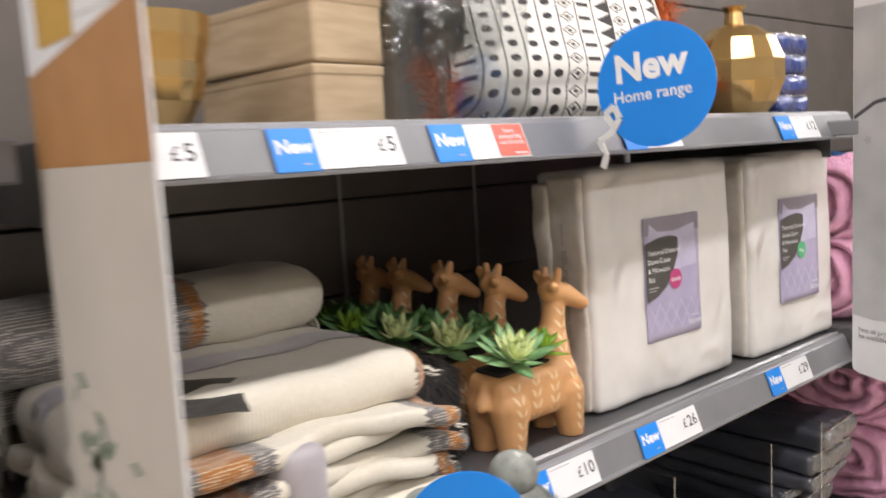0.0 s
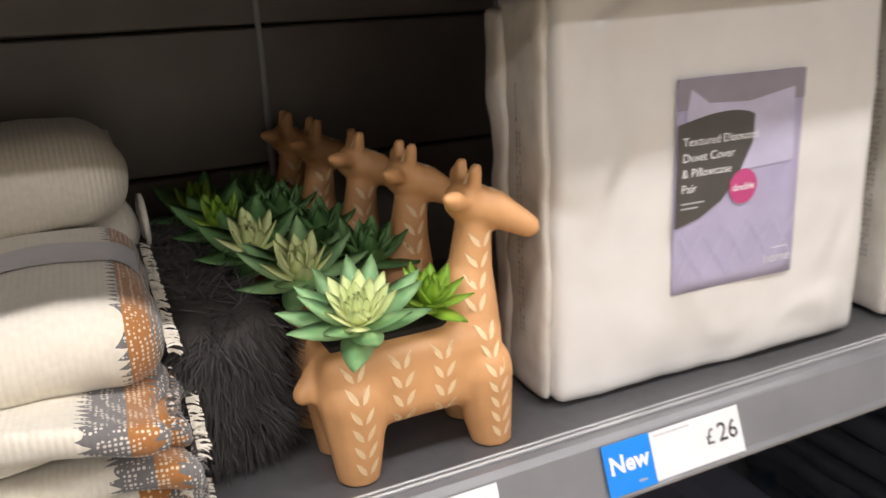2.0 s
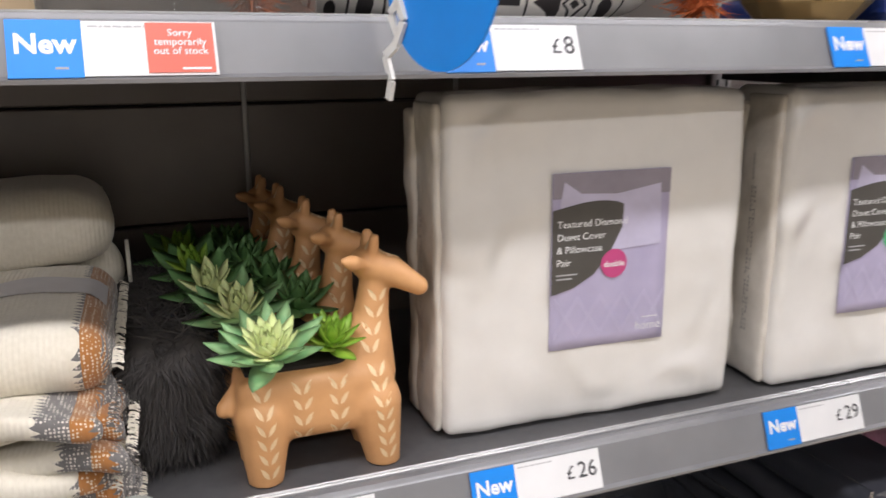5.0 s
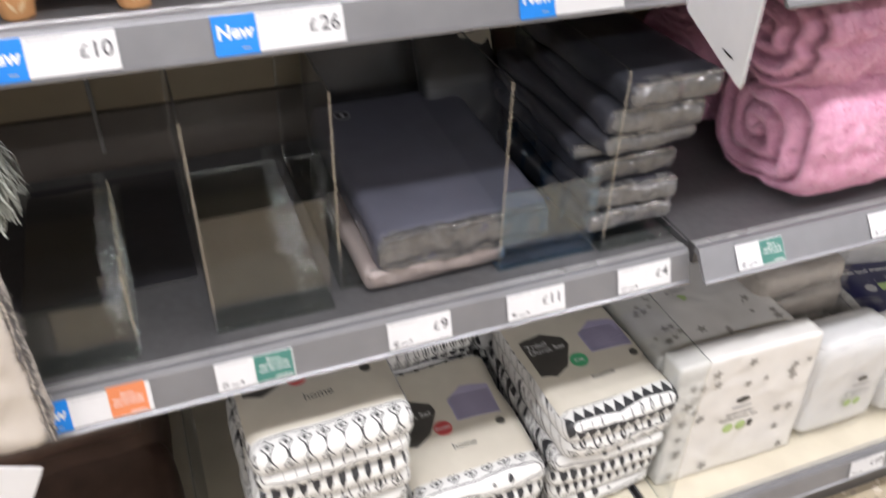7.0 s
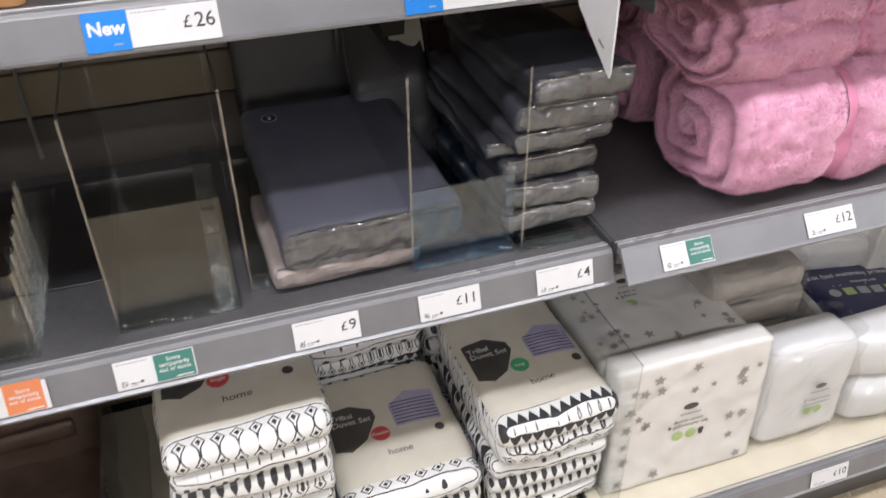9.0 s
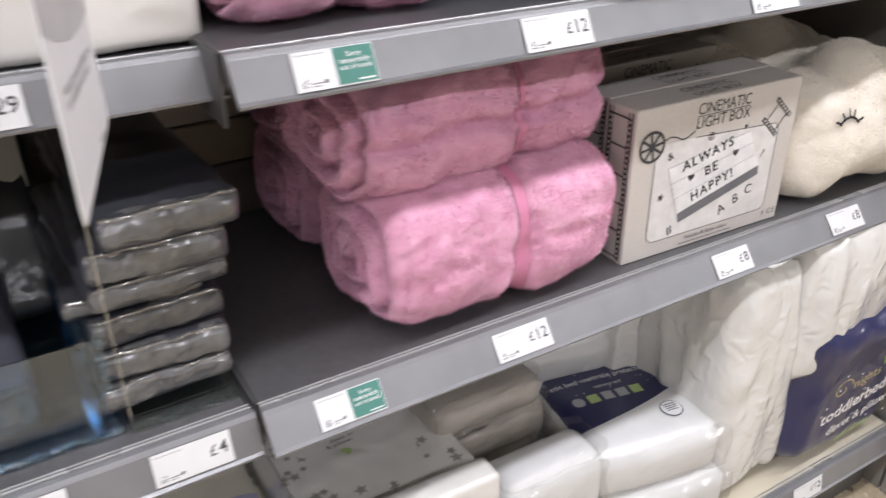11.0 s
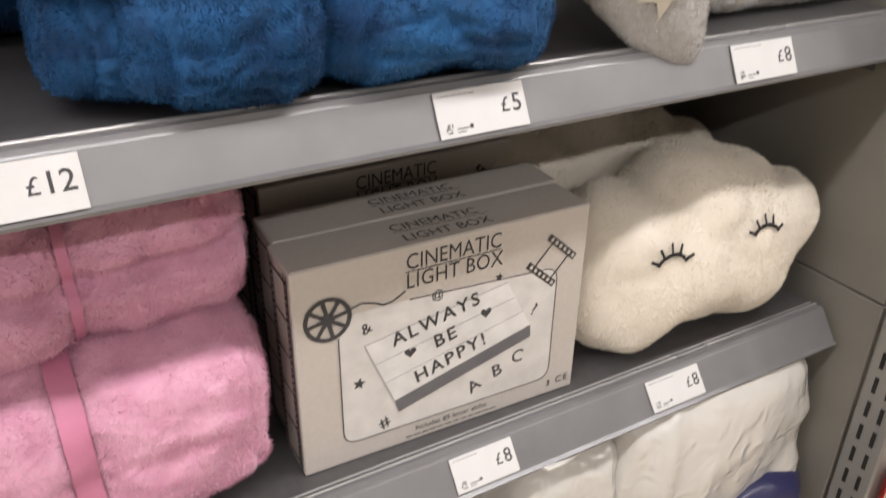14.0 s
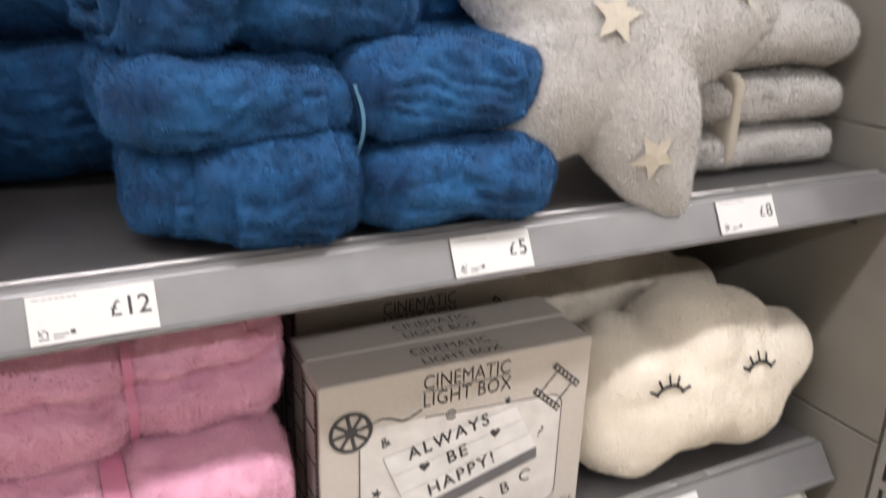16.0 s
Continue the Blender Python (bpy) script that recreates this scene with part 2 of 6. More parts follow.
def soft(sx, sy, sz, r, cell=0.012, amp=0.003, freq=14.0, seed=0.0, puff=0.0, shape=None):
    """A soft or wrapped block of that size, standing on z = 0, with rounded edges and uneven faces."""
    n = [max(3, int(round(v / cell))) for v in (sx, sy, sz)]
    P, fs = lattice(*n)
    half = np.array([sx, sy, sz]) / 2
    Q = P * half
    inner = np.clip(Q, -(half - r), half - r)
    D = Q - inner
    L = np.linalg.norm(D, axis=1, keepdims=True)
    mx = np.maximum(np.abs(D).max(axis=1, keepdims=True), 1e-9)
    Q = inner + np.where(L > 1e-9, D / np.maximum(L, 1e-9) * mx, 0)
    if puff:
        for a in range(3):
            b, c = (a + 1) % 3, (a + 2) % 3
            Q[:, a] *= 1 + puff * ((1 - P[:, b] ** 2) * (1 - P[:, c] ** 2) - 0.5)
    vs = []
    for q in Q:
        v = Vector(q)
        if amp:
            v += noise.noise_vector(v * freq + Vector((seed, seed * 1.7, -seed))) * amp + noise.noise_vector(v * freq * 3.1 + Vector((-seed, 3.0, seed))) * amp * 0.35
        vs.append(v)
    if shape:
        vs = [shape(v) for v in vs]
    zmin = min(v.z for v in vs)
    return [(v.x, v.y, v.z - zmin) for v in vs], fs


def fuzz(geo, count, length, width, seed=0, droop=0.3):
    """Adds a pile of thin fibres to verts and faces."""
    vs, fs = list(geo[0]), list(geo[1])
    V = np.array([tuple(v) for v in vs])
    F = np.array([f if len(f) == 4 else (f[0], f[1], f[2], f[2]) for f in fs])
    rng = np.random.default_rng(seed)
    a, b, c, d = (V[F[:, k]] for k in range(4))
    nrm = np.cross(c - a, d - b)
    area = np.linalg.norm(nrm, axis=1)
    nrm = nrm / np.maximum(area[:, None], 1e-12)
    pick = rng.choice(len(F), count, p=area / area.sum())
    u, w = rng.random((2, count, 1))
    base = (a[pick] * (1 - u) + b[pick] * u) * (1 - w) + (d[pick] * (1 - u) + c[pick] * u) * w
    lean = np.sin(base * 85 + 2.2 * np.sin(base[:, [1, 2, 0]] * 47 + seed) + 1.3 * np.sin(base[:, [2, 0, 1]] * 150))
    tip = nrm[pick] + rng.normal(0, 0.4, (count, 3)) + lean * 0.6
    tip[:, 2] -= droop
    tip /= np.linalg.norm(tip, axis=1, keepdims=True)
    side = np.cross(tip, rng.normal(0, 1, (count, 3)))
    side /= np.maximum(np.linalg.norm(side, axis=1, keepdims=True), 1e-9)
    ln = length * (0.5 + rng.random((count, 1)))
    k = len(vs)
    new_v = np.stack([base - side * width / 2, base + side * width / 2, base + tip * ln], axis=1).reshape(-1, 3)
    vs += [tuple(v) for v in new_v.tolist()]
    fs += [(k + 3 * i, k + 3 * i + 1, k + 3 * i + 2) for i in range(count)]
    return vs, fs


def tree_of(geo, m=None):
    """A search tree over verts and faces, moved by m."""
    return mathutils.bvhtree.BVHTree.FromPolygons([(m @ Vector(v)) if m else Vector(v) for v in geo[0]], geo[1])


def drape(ob, tree, up, lift=0.001, cuts=0):
    """Lays a printed shape on the surface below it, seen along up."""
    up = Vector(up)
    m = ob.matrix_basis.copy()
    back = m.inverted()
    bm = bmesh.new()
    bm.from_mesh(ob.data)
    if cuts:
        bmesh.ops.triangulate(bm, faces=bm.faces[:])
        bmesh.ops.subdivide_edges(bm, edges=bm.edges[:], cuts=cuts, use_grid_fill=True)
    for v in bm.verts:
        p = m @ v.co
        hit = tree.ray_cast(p + up * 0.3, -up)[0]
        if hit:
            v.co = back @ (hit + up * lift)
    bm.to_mesh(ob.data)
    bm.free()
    return ob


def grid(x0, x1, y0, y1, n=12, k=12):
    """A flat sheet of quads."""
    vs = [(x0 + (x1 - x0) * i / n, y0 + (y1 - y0) * j / k, 0.0) for j in range(k + 1) for i in range(n + 1)]
    return vs, [(j * (n + 1) + i, j * (n + 1) + i + 1, (j + 1) * (n + 1) + i + 1, (j + 1) * (n + 1) + i) for j in range(k) for i in range(n)]


# ---- setting ----
floor = tagged(part("floor", box(-6, 9, -5, 3, -0.06, 0.0), TERRAZZO), "speckled beige terrazzo shop floor", "floor", kind="structure")
ceiling = tagged(part("ceiling", box(-6, 9, -5, 3, CEIL, CEIL + 0.06), CEILM), "white tiled shop ceiling", "ceiling", kind="structure")
for nm, b in (("wall_north", (-6, 9, 3, 3.1)), ("wall_south", (-6, 9, -5.1, -5)), ("wall_west", (-6.1, -6, -5, 3)), ("wall_east", (9, 9.1, -5, 3))):
    tagged(part(nm, box(*b, 0, CEIL), WALL), "plain pale painted shop wall", "wall", kind="structure")

LAMPGLOW = glow("lamp_diffuser", (1.0, 0.96, 0.91), 3.0)
for lx, ly, le in LAMPS:
    fx = thing("ceiling_light", pose(lx, ly, CEIL - 0.085), "long white fluorescent ceiling light fitting", "ceiling light", "ceiling lights")
    part("body", box(-1.28, 1.28, -0.09, 0.09, 0.01, 0.085, 0.004), WHITECARD, fx)
    part("diffuser", box(-1.26, 1.26, -0.08, 0.08, 0.001, 0.009), LAMPGLOW, fx, "glowing diffuser")

XL, XM, XR = 0.545, 1.803, 3.115
XB = 1.826
YB = 1.47
# name, x range, front y, strip top z, strip bottom y and z
SHELVES = {
    "A1": (XL, XM - 0.006, 1.000, 1.521, 0.985, 1.487),
    "B1": (XL, XB, 1.009, 1.131, 0.995, 1.096),
    "C1": (XL, XM - 0.008, 0.951, 0.730, 0.938, 0.690),
    "D1": (XL, XM - 0.006, 0.862, 0.178, 0.854, 0.138),
    "B2": (XM + 0.006, XR, 0.927, 1.144, 0.909, 1.110),
    "C2": (XM - 0.004, XR, 0.935, 0.739, 0.909, 0.706),
    "D2": (XM + 0.006, XR, 0.862, 0.178, 0.854, 0.138),
}


def shelf(key):
    x0, x1, y, z, yb, zb = SHELVES[key]
    base = key[0] == "D"
    t = thing("shelf", pose(x0, y, z), "cream gondola base shelf with a grey price rail" if base else "dark grey steel gondola shelf with a grey price rail", "shelf", "gondola shelves")
    w = x1 - x0
    part("board", box(0.003, w - 0.003, 0.012, YB - 0.012 - y, -0.028, 0.004, 0.0015), CREAMBASE if base else SHELF, t)
    dy, dz = yb - y, zb - z
    ln = math.hypot(dy, dz)
    prof = [(0.012, 0.006), (0.004, 0.0065), (0.0015, 0.003), (0.0, 0.0015), (dy * 0.96, dz * 0.96), (dy - 0.0035, dz - 0.001), (dy - 0.003, dz - 0.004), (dy + 0.003, dz - 0.004), (0.006, -0.004), (0.012, -0.006)]
    bm = bmesh.new()
    a = [bm.verts.new((0, p[0], p[1])) for p in prof]
    b = [bm.verts.new((w, p[0], p[1])) for p in prof]
    n = len(prof)
    for i in range(n):
        bm.faces.new((a[i], a[(i + 1) % n], b[(i + 1) % n], b[i]))
    bm.faces.new(a[::-1])
    bm.faces.new(b)
    bmesh.ops.recalc_face_normals(bm, faces=bm.faces)
    part("price_rail", bm, STRIP, t)
    part("rail_lip", box(0.001, w - 0.001, 0.013, 0.0165, 0.004, 0.0085, 0.001), RAIL, t, "pale rail lip")
    part("rail_lip", box(0.001, w - 0.001, 0.021, 0.0235, 0.004, 0.0065, 0.0008), RAIL, t, "pale rail lip")
    part("bracket", box(-0.001, 0.002, 0.03, YB - 0.02 - y, -0.07, 0.002), SHELF, t)
    part("bracket", box(w - 0.002, w + 0.001, 0.03, YB - 0.02 - y, -0.07, 0.002), SHELF, t)
    return t


for key in SHELVES:
    shelf(key)


def rail_m(key, x, up=0.0):
    """A plane on the price rail of a shelf at x, its top edge at v = 0."""
    _, _, y, z, yb, zb = SHELVES[key]
    tilt = math.degrees(math.atan2(y - yb, z - zb))
    return face_m(x, y - 0.0018, z + 0.001 + up, tilt)


# ---- gondola frame ----
def back_panels():
    # the 0.908 to 1.1 row has its brightness put into the colour
    rows = ((0.19, 0.52, BACKLOW), (0.523, 0.83, BACK), (0.833, 0.905, BACKLOW), (0.908, 1.1, BACKMIDLIT), (1.103, 1.28, BACK), (1.283, 1.43, BACK), (1.433, 1.8, BACK), (1.803, 2.15, BACK))
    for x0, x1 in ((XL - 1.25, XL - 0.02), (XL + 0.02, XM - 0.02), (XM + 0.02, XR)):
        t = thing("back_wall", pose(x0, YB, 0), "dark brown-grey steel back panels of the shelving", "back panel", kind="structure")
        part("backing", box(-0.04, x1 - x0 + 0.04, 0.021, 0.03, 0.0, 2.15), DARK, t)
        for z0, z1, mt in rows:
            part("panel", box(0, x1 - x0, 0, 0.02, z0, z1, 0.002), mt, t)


back_panels()


def upright(x, y, z0, z1, w=0.04, d=0.03, slots=True, label="slotted grey steel shelving upright"):
    t = thing("upright", pose(x, y, z0), label, "upright", "shelving uprights", "structure")
    part("post", box(-w / 2, w / 2, 0, d, 0, z1 - z0, 0.002), POST, t)
    if slots:
        vs, fs = [], []
        n = int((z1 - z0) / 0.05)
        for i in range(n):
            for sx in (-w * 0.22, w * 0.22):
                k = len(vs)
                z = 0.02 + i * 0.05
                vs += [(sx - 0.0025, -0.0008, z), (sx + 0.0025, -0.0008, z), (sx + 0.0025, -0.0008, z + 0.03), (sx - 0.0025, -0.0008, z + 0.03)]
                fs.append((k, k + 1, k + 2, k + 3))
        part("slots", (vs, fs), DARK, t, "dark slots")
    return t


for ux in (XL, XM):
    upright(ux, YB - 0.012, 0.0, 2.1)
for ux, za, zb in ((1.062, 1.15, 1.49), (1.352, 1.15, 1.49), (1.02, 0.76, 1.09)):
    upright(ux, YB - 0.004, za, zb, 0.007, 0.003, False, "thin bright strip on the back panel")

# end panel on the right of the run
ep = thing("side_wall", pose(XR + 0.012, 0, 0), "grey-beige steel end panel with a slotted post", "end panel", kind="structure")
for z0, z1 in ((0.0, 0.36), (0.363, 0.782), (0.785, 1.2), (1.203, 1.65), (1.653, 2.1)):
    part("panel", box(0, 0.02, 0.866, YB + 0.02, z0, z1, 0.0015), SIDE, ep)
part("post", box(-0.004, 0.03, 0.805, 0.86, 0, 2.1, 0.003), POST, ep)
vs, fs = [], []
for i in range(52):
    for yy in (0.822, 0.842):
        k, z = len(vs), 0.02 + i * 0.04
        vs += [(-0.005, yy - 0.003, z), (-0.005, yy - 0.003, z + 0.026), (-0.005, yy + 0.003, z + 0.026), (-0.005, yy + 0.003, z)]
        fs.append((k, k + 1, k + 2, k + 3))
part("slots", (vs, fs), DARK, ep, "dark slots")
sign = thing("sign_card", pose(3.135, 0.79, 0.35, 0, 0, 35), "red card sign on the end of the shelving", "sign")
part("card", box(0, 0.14, -0.001, 0.001, 0, 0.2), mat("sign_red", (0.5, 0.03, 0.03), rough=0.5), sign)

# plinth under the base shelves
for x0, x1 in ((XL, XM - 0.004), (XM + 0.004, XR)):
    pl = thing("plinth", pose(x0, 0.9, 0), "dark steel kick plate under the base shelf", "plinth", kind="structure")
    part("plate", box(0, x1 - x0, 0, 0.02, 0.0, 0.148), SHELF, pl)


# ---- price labels ----
def label_card(key, x, w, price, new_w=0.0, note=None):
    t = thing("price_label", rail_m(key, x), "white price label" + (" with blue flash" if new_w else " card") + (" and out of stock sticker" if note else " on the rail"), "price label", "price labels")
    h = 0.0375
    part("card", box(new_w, w, -h, 0, 0, 0.0008), WHITECARD, t)
    I = Matrix.Identity(4)
    up = pose(0, 0, 0.0011)
    if new_w:
        part("flash", box(0, new_w, -h - 0.001, 0.0006, 0, 0.0012), BLUE, t, "blue flash")
        text("New", new_w * 0.42, INKWHITE, t, pose(new_w / 2, -0.022, 0.0015), "CENTER", 0.03)
        flat("small_print", [rect(new_w * 0.62, -0.033, new_w * 0.8, -0.0315)], INKPALE, t, pose(0, 0, 0.0008))
    if price:
        text("\u00a3", 0.0175, INK, t, pose(w - 0.0045 - 0.0119 * len(price) + (0.0022 if price[0] == "1" else 0), -0.0235, 0.0011), "RIGHT", 0.004)
        text(price, 0.0212, INK, t, pose(w - 0.004, -0.0240, 0.0011), "RIGHT", 0.008)
    rng = random.Random(x * 100)
    bars = []
    cx = new_w + 0.004
    for i in range(7):
        ln = rng.uniform(0.002, 0.006)
        if cx + ln < w - 0.012:
            bars.append(rect(cx, -0.0042, cx + ln, -0.003))
        cx += ln + 0.001
    flat("small_print", bars, INKPALE, t, up, 0)
    if not new_w:
        q = [rect(0.006 + 0.0014 * i, -0.034 + 0.0016 * j, 0.0072 + 0.0014 * i, -0.0328 + 0.0016 * j) for i in range(5) for j in range(5) if rng.random() < 0.6]
        flat("code_patch", q, INK, t, up, 0)
        flat("small_print", [rect(0.016, -0.0315, 0.027, -0.0305), rect(0.016, -0.034, 0.024, -0.0333), rect(0.028, -0.0318, 0.0315, -0.0285)], INK, t, up, 0)
    if note:
        mt, n0, n1 = note
        part("sticker", box(n0, n1, -h + 0.0015, -0.001 if mt is not ORANGEL else 0.003, 0.0009, 0.0016), mt, t, "out of stock sticker")
        text("Sorry\ntemporarily\nout of stock", (n1 - n0) * 0.165, INKWHITE, t, pose((n0 + n1) / 2, -0.0105, 0.002), "CENTER", 0.01)
        flat("small_print", [rect(n0 + (n1 - n0) * 0.5, -0.034, n1 - 0.003, -0.0325)], INKWHITE, t, pose(0, 0, 0.0018), 0)
    return t


label_card("A1", 0.545, 0.075, "5")
label_card("A1", 0.679, 0.132, "5", 0.042)
label_card("A1", 0.851, 0.128, "", 0.044, (REDL, 0.083, 0.126))
label_card("A1", 1.144, 0.118, "8", 0.041)
label_card("A1", 1.528, 0.125, "12", 0.044)
label_card("B1", 0.962, 0.126, "10", 0.044)
label_card("B1", 1.177, 0.134, "26", 0.044)
label_card("B1", 1.512, 0.134, "29", 0.044)
label_card("C1", 0.905, 0.135, "", 0.045, (ORANGEL, 0.088, 0.13))
label_card("C1", 1.115, 0.095, "", 0.0, (GREENL, 0.047, 0.0935))
label_card("C1", 1.333, 0.087, "9")
label_card("C1", 1.502, 0.087, "11")
label_card("C1", 1.674, 0.087, "4")
label_card("C2", 1.858, 0.084, "", 0.0, (GREENL, 0.042, 0.083))
label_card("C2", 2.107, 0.088, "12")
label_card("C2", 2.512, 0.078, "8")
label_card("C2", 2.785, 0.085, "8")
label_card("B2", 1.866, 0.084, "", 0.0, (GREENL, 0.042, 0.083))
label_card("B2", 2.128, 0.092, "12")
label_card("B2", 2.484, 0.086, "5")
label_card("B2", 2.817, 0.087, "8")
label_card("D2", 1.828, 0.085, "12")
label_card("D2", 2.237, 0.085, "10")
label_card("D2", 2.78, 0.085, "12")
label_card("D1", 1.63, 0.085, "28")

# ---- cloth and other goods: materials ----
PINK = mat("pink_fleece", (0.82, 0.46, 0.61), (0.70, 0.34, 0.49), 45, 0.9, bump=0.8, bscale=55, coarse=11, sheen=0.5, dist=0.008)
NAVY = mat("blue_fleece", (0.009, 0.105, 0.285), (0.002, 0.038, 0.125), 45, 0.85, bump=0.6, bscale=55, coarse=14, sheen=0.22, dist=0.006)
NAVY.node_tree.nodes["Principled BSDF"].inputs["Sheen Tint"].default_value = (0.3, 0.6, 1.0, 1)
GREYF = mat("grey_fleece", (0.55, 0.54, 0.53), (0.44, 0.43, 0.42), 120, 0.95, bump=0.8, bscale=260, coarse=14, sheen=0.4, dist=0.003)
CREAMF = mat("cream_fleece", (0.87, 0.82, 0.73), (0.82, 0.765, 0.665), 40, 0.95, bump=0.35, bscale=120, coarse=9, sheen=0.5, dist=0.002)
PINKRIB = mat("pink_ribbon", (0.72, 0.27, 0.43), rough=0.5)
COTTON = mat("white_cotton", (0.71, 0.69, 0.655), (0.655, 0.635, 0.60), 30, 0.5, bump=0.9, bscale=13, coarse=7, coat=0.8, dist=0.011, coatr=0.14, ridged=True)
COTTONFOLD = mat("folded_cotton", (0.66, 0.62, 0.56), (0.5, 0.46, 0.4), 40, 0.5, bump=0.5, bscale=60, coat=0.6, dist=0.003, coatr=0.1)
KRAFT = mat("printed_card", (0.6, 0.562, 0.525), (0.55, 0.515, 0.478), 160, 0.55, bump=0.08, bscale=500)
KRAFTW = mat("printed_card_white", (0.75, 0.735, 0.72), rough=0.5)
TERRA = mat("tan_ceramic", (0.64, 0.34, 0.145), (0.56, 0.29, 0.12), 70, 0.5, bump=0.08, bscale=400, coarse=20)
LEAFPRINT = mat("cream_glaze", (0.84, 0.62, 0.36), rough=0.5)


def throw(L, W, H, seed, spiral=(True, True), pinch=0.5, power=3.0, crease=0.0, amp=0.006, nu=88, nv=108, plump=0.12, folds=0.0, pw=0.018, rib=0.0):
    """A rolled or folded fleece throw along x, tied in the middle, standing on z = 0."""
    vs, fs = [], []
    xs = [-L / 2 + L * i / nu for i in range(nu + 1)]
    sv = Vector((seed * 3.1, seed * 1.3, seed * 7.7))

    def ring(x, s, bulge=0.0):
        out = []
        tied = math.exp(-(((x / L + 0.5 - pinch) * L) / pw) ** 2) * 0.17 if pinch else 0
        swell = 1 + plump * (0.6 - abs(2 * (x / L + 0.5) - 1) ** 4) * 0.5 - tied
        for j in range(nv):
            a = 2 * math.pi * j / nv
            c, d = math.cos(a), math.sin(a)
            k = (abs(c) ** power + abs(d) ** power) ** (-1 / power)
            y, z = W / 2 * c * k * s * swell, H / 2 * d * k * s * swell
            if crease:
                dent = math.exp(-((z + 0.02 * H) / (0.06 * H)) ** 2) * crease
                y *= 1 - dent
            if folds:
                y *= 1 + 1.7 * folds * (abs(math.sin(z / H * 9 + seed + noise.noise(Vector((x * 7, z * 8, seed))) * 1.6)) ** 0.6 - 0.6)
            out.append((y, z))
        return out

    def add(x, yz, f):
        base = len(vs)
        for y, z in yz:
            v = Vector((x, y, z))
            d = noise.noise_vector(v * 11 + sv) * amp * 1.6 + noise.noise_vector(v * 30 + sv) * amp * 0.7
            w = Vector((v.x * 16, v.y * 34, v.z * 34)) + sv
            r = 1 - 2.2 * abs(noise.noise(w + noise.noise_vector(w * 0.5) * 0.8))
            d += Vector((0, y, z)).normalized() * (r * amp * 0.55 + (1 - 2.2 * abs(noise.noise(w * 2.3 + sv))) * amp * 0.22)
            if rib:
                s_ = (z - y) / 0.017 + 1.6 * noise.noise(Vector((x * 9, z * 12, seed))) + 0.7 * noise.noise(Vector((x * 30, z * 20, seed)))
                d += Vector((0, y, z)).normalized() * rib * (abs(math.sin(math.pi * s_)) ** 0.7 - 0.6)
            vs.append(v + d * f)
        return base

    rows = []
    ncap = 40
    for side, on in ((-1, spiral[0]),):
        for i in range(1, ncap + 1):
            s = math.sin(i / ncap * math.pi / 2)
            rows.append(("cap", -L / 2, s, on, -1))
    for x in xs:
        if abs(x) < L / 2 - 0.034:
            rows.append(("body", x, 1.0, False, 0))
    for i in range(ncap, 0, -1):
        rows.append(("cap", L / 2, math.sin(i / ncap * math.pi / 2), spiral[1], 1))
    starts = []
    for kind, x, s, on, sgn in rows:
        pts = ring(x, s if kind == "cap" else 1.0)
        if kind == "cap":
            base = len(vs)
            for j, (y, z) in enumerate(pts):
                a = 2 * math.pi * j / nv
                off = 0.03 * math.sqrt(max(0.0, 1 - s ** 4))
                if on:
                    off += -0.045 * (1 - abs(math.sin(math.pi * (s * 3.2 - a / (2 * math.pi)))) ** 0.5) * min(1, (1.0 - s) * 6)
                v = Vector((x + sgn * (off - 0.03), y, z))
                vs.append(v + noise.noise_vector(v * 11 + sv) * amp * 1.6 + noise.noise_vector(v * 30 + sv) * amp * 0.7)
            starts.append(base)
        else:
            starts.append(add(x, pts, 1.0))
    for a, b in zip(starts, starts[1:]):
        for j in range(nv):
            k = (j + 1) % nv
            fs.append((a + j, a + k, b + k, b + j))
    c0 = len(vs)
    vs.append(sum((Vector(vs[starts[0] + j]) for j in range(nv)), Vector()) / nv)
    c1 = len(vs)
    vs.append(sum((Vector(vs[starts[-1] + j]) for j in range(nv)), Vector()) / nv)
    for j in range(nv):
        k = (j + 1) % nv
        fs.append((c0, starts[0] + k, starts[0] + j))
        fs.append((c1, starts[-1] + j, starts[-1] + k))
    zmin = min(v.z for v in vs)
    return [(v.x, v.y, max(0.0, v.z - zmin - 0.004)) for v in vs], fs


def throw_thing(m, L, W, H, seed, mt, label, group, ribbon=None, hairs=48000, hlen=0.0042, rib_w=0.011, rise=0.0, **kw):
    t = thing("throw_blanket", m, label, "blanket", group)
    cloth = throw(L, W, H, seed, **kw)
    if rise:
        cloth = ([(x, y, z * (1 + rise * math.tanh(x * 16))) for x, y, z in cloth[0]], cloth[1])
    part("cloth", fuzz(cloth, int(hairs * 2.4), hlen, 0.0008, int(seed * 10)), mt, t, smooth=True)
    if ribbon:
        px = (kw.get("pinch", 0.5) - 0.5) * L
        tree = mathutils.bvhtree.BVHTree.FromPolygons([Vector(v) for v in cloth[0]], cloth[1])
        vs, fs = [], []
        n = 64
        for j in range(n):
            a = 2 * math.pi * j / n
            out = Vector((0, W * math.cos(a), H * math.sin(a))).normalized()
            for dx in (-rib_w, rib_w):
                o = Vector((px + dx + noise.noise(Vector((a * 2, seed, 0))) * 0.004, 0, H / 2))
                hit = tree.ray_cast(o + out * 0.4, -out)[0] or o
                hit = hit + out * 0.0035
                vs.append((hit.x, hit.y, max(0.001, hit.z)))
        for j in range(n):
            a, b = 2 * j, 2 * ((j + 1) % n)
            fs.append((a, a + 1, b + 1, b))
        part("ribbon", (vs, fs), ribbon, t, "satin tie ribbon", smooth=True)
    return t


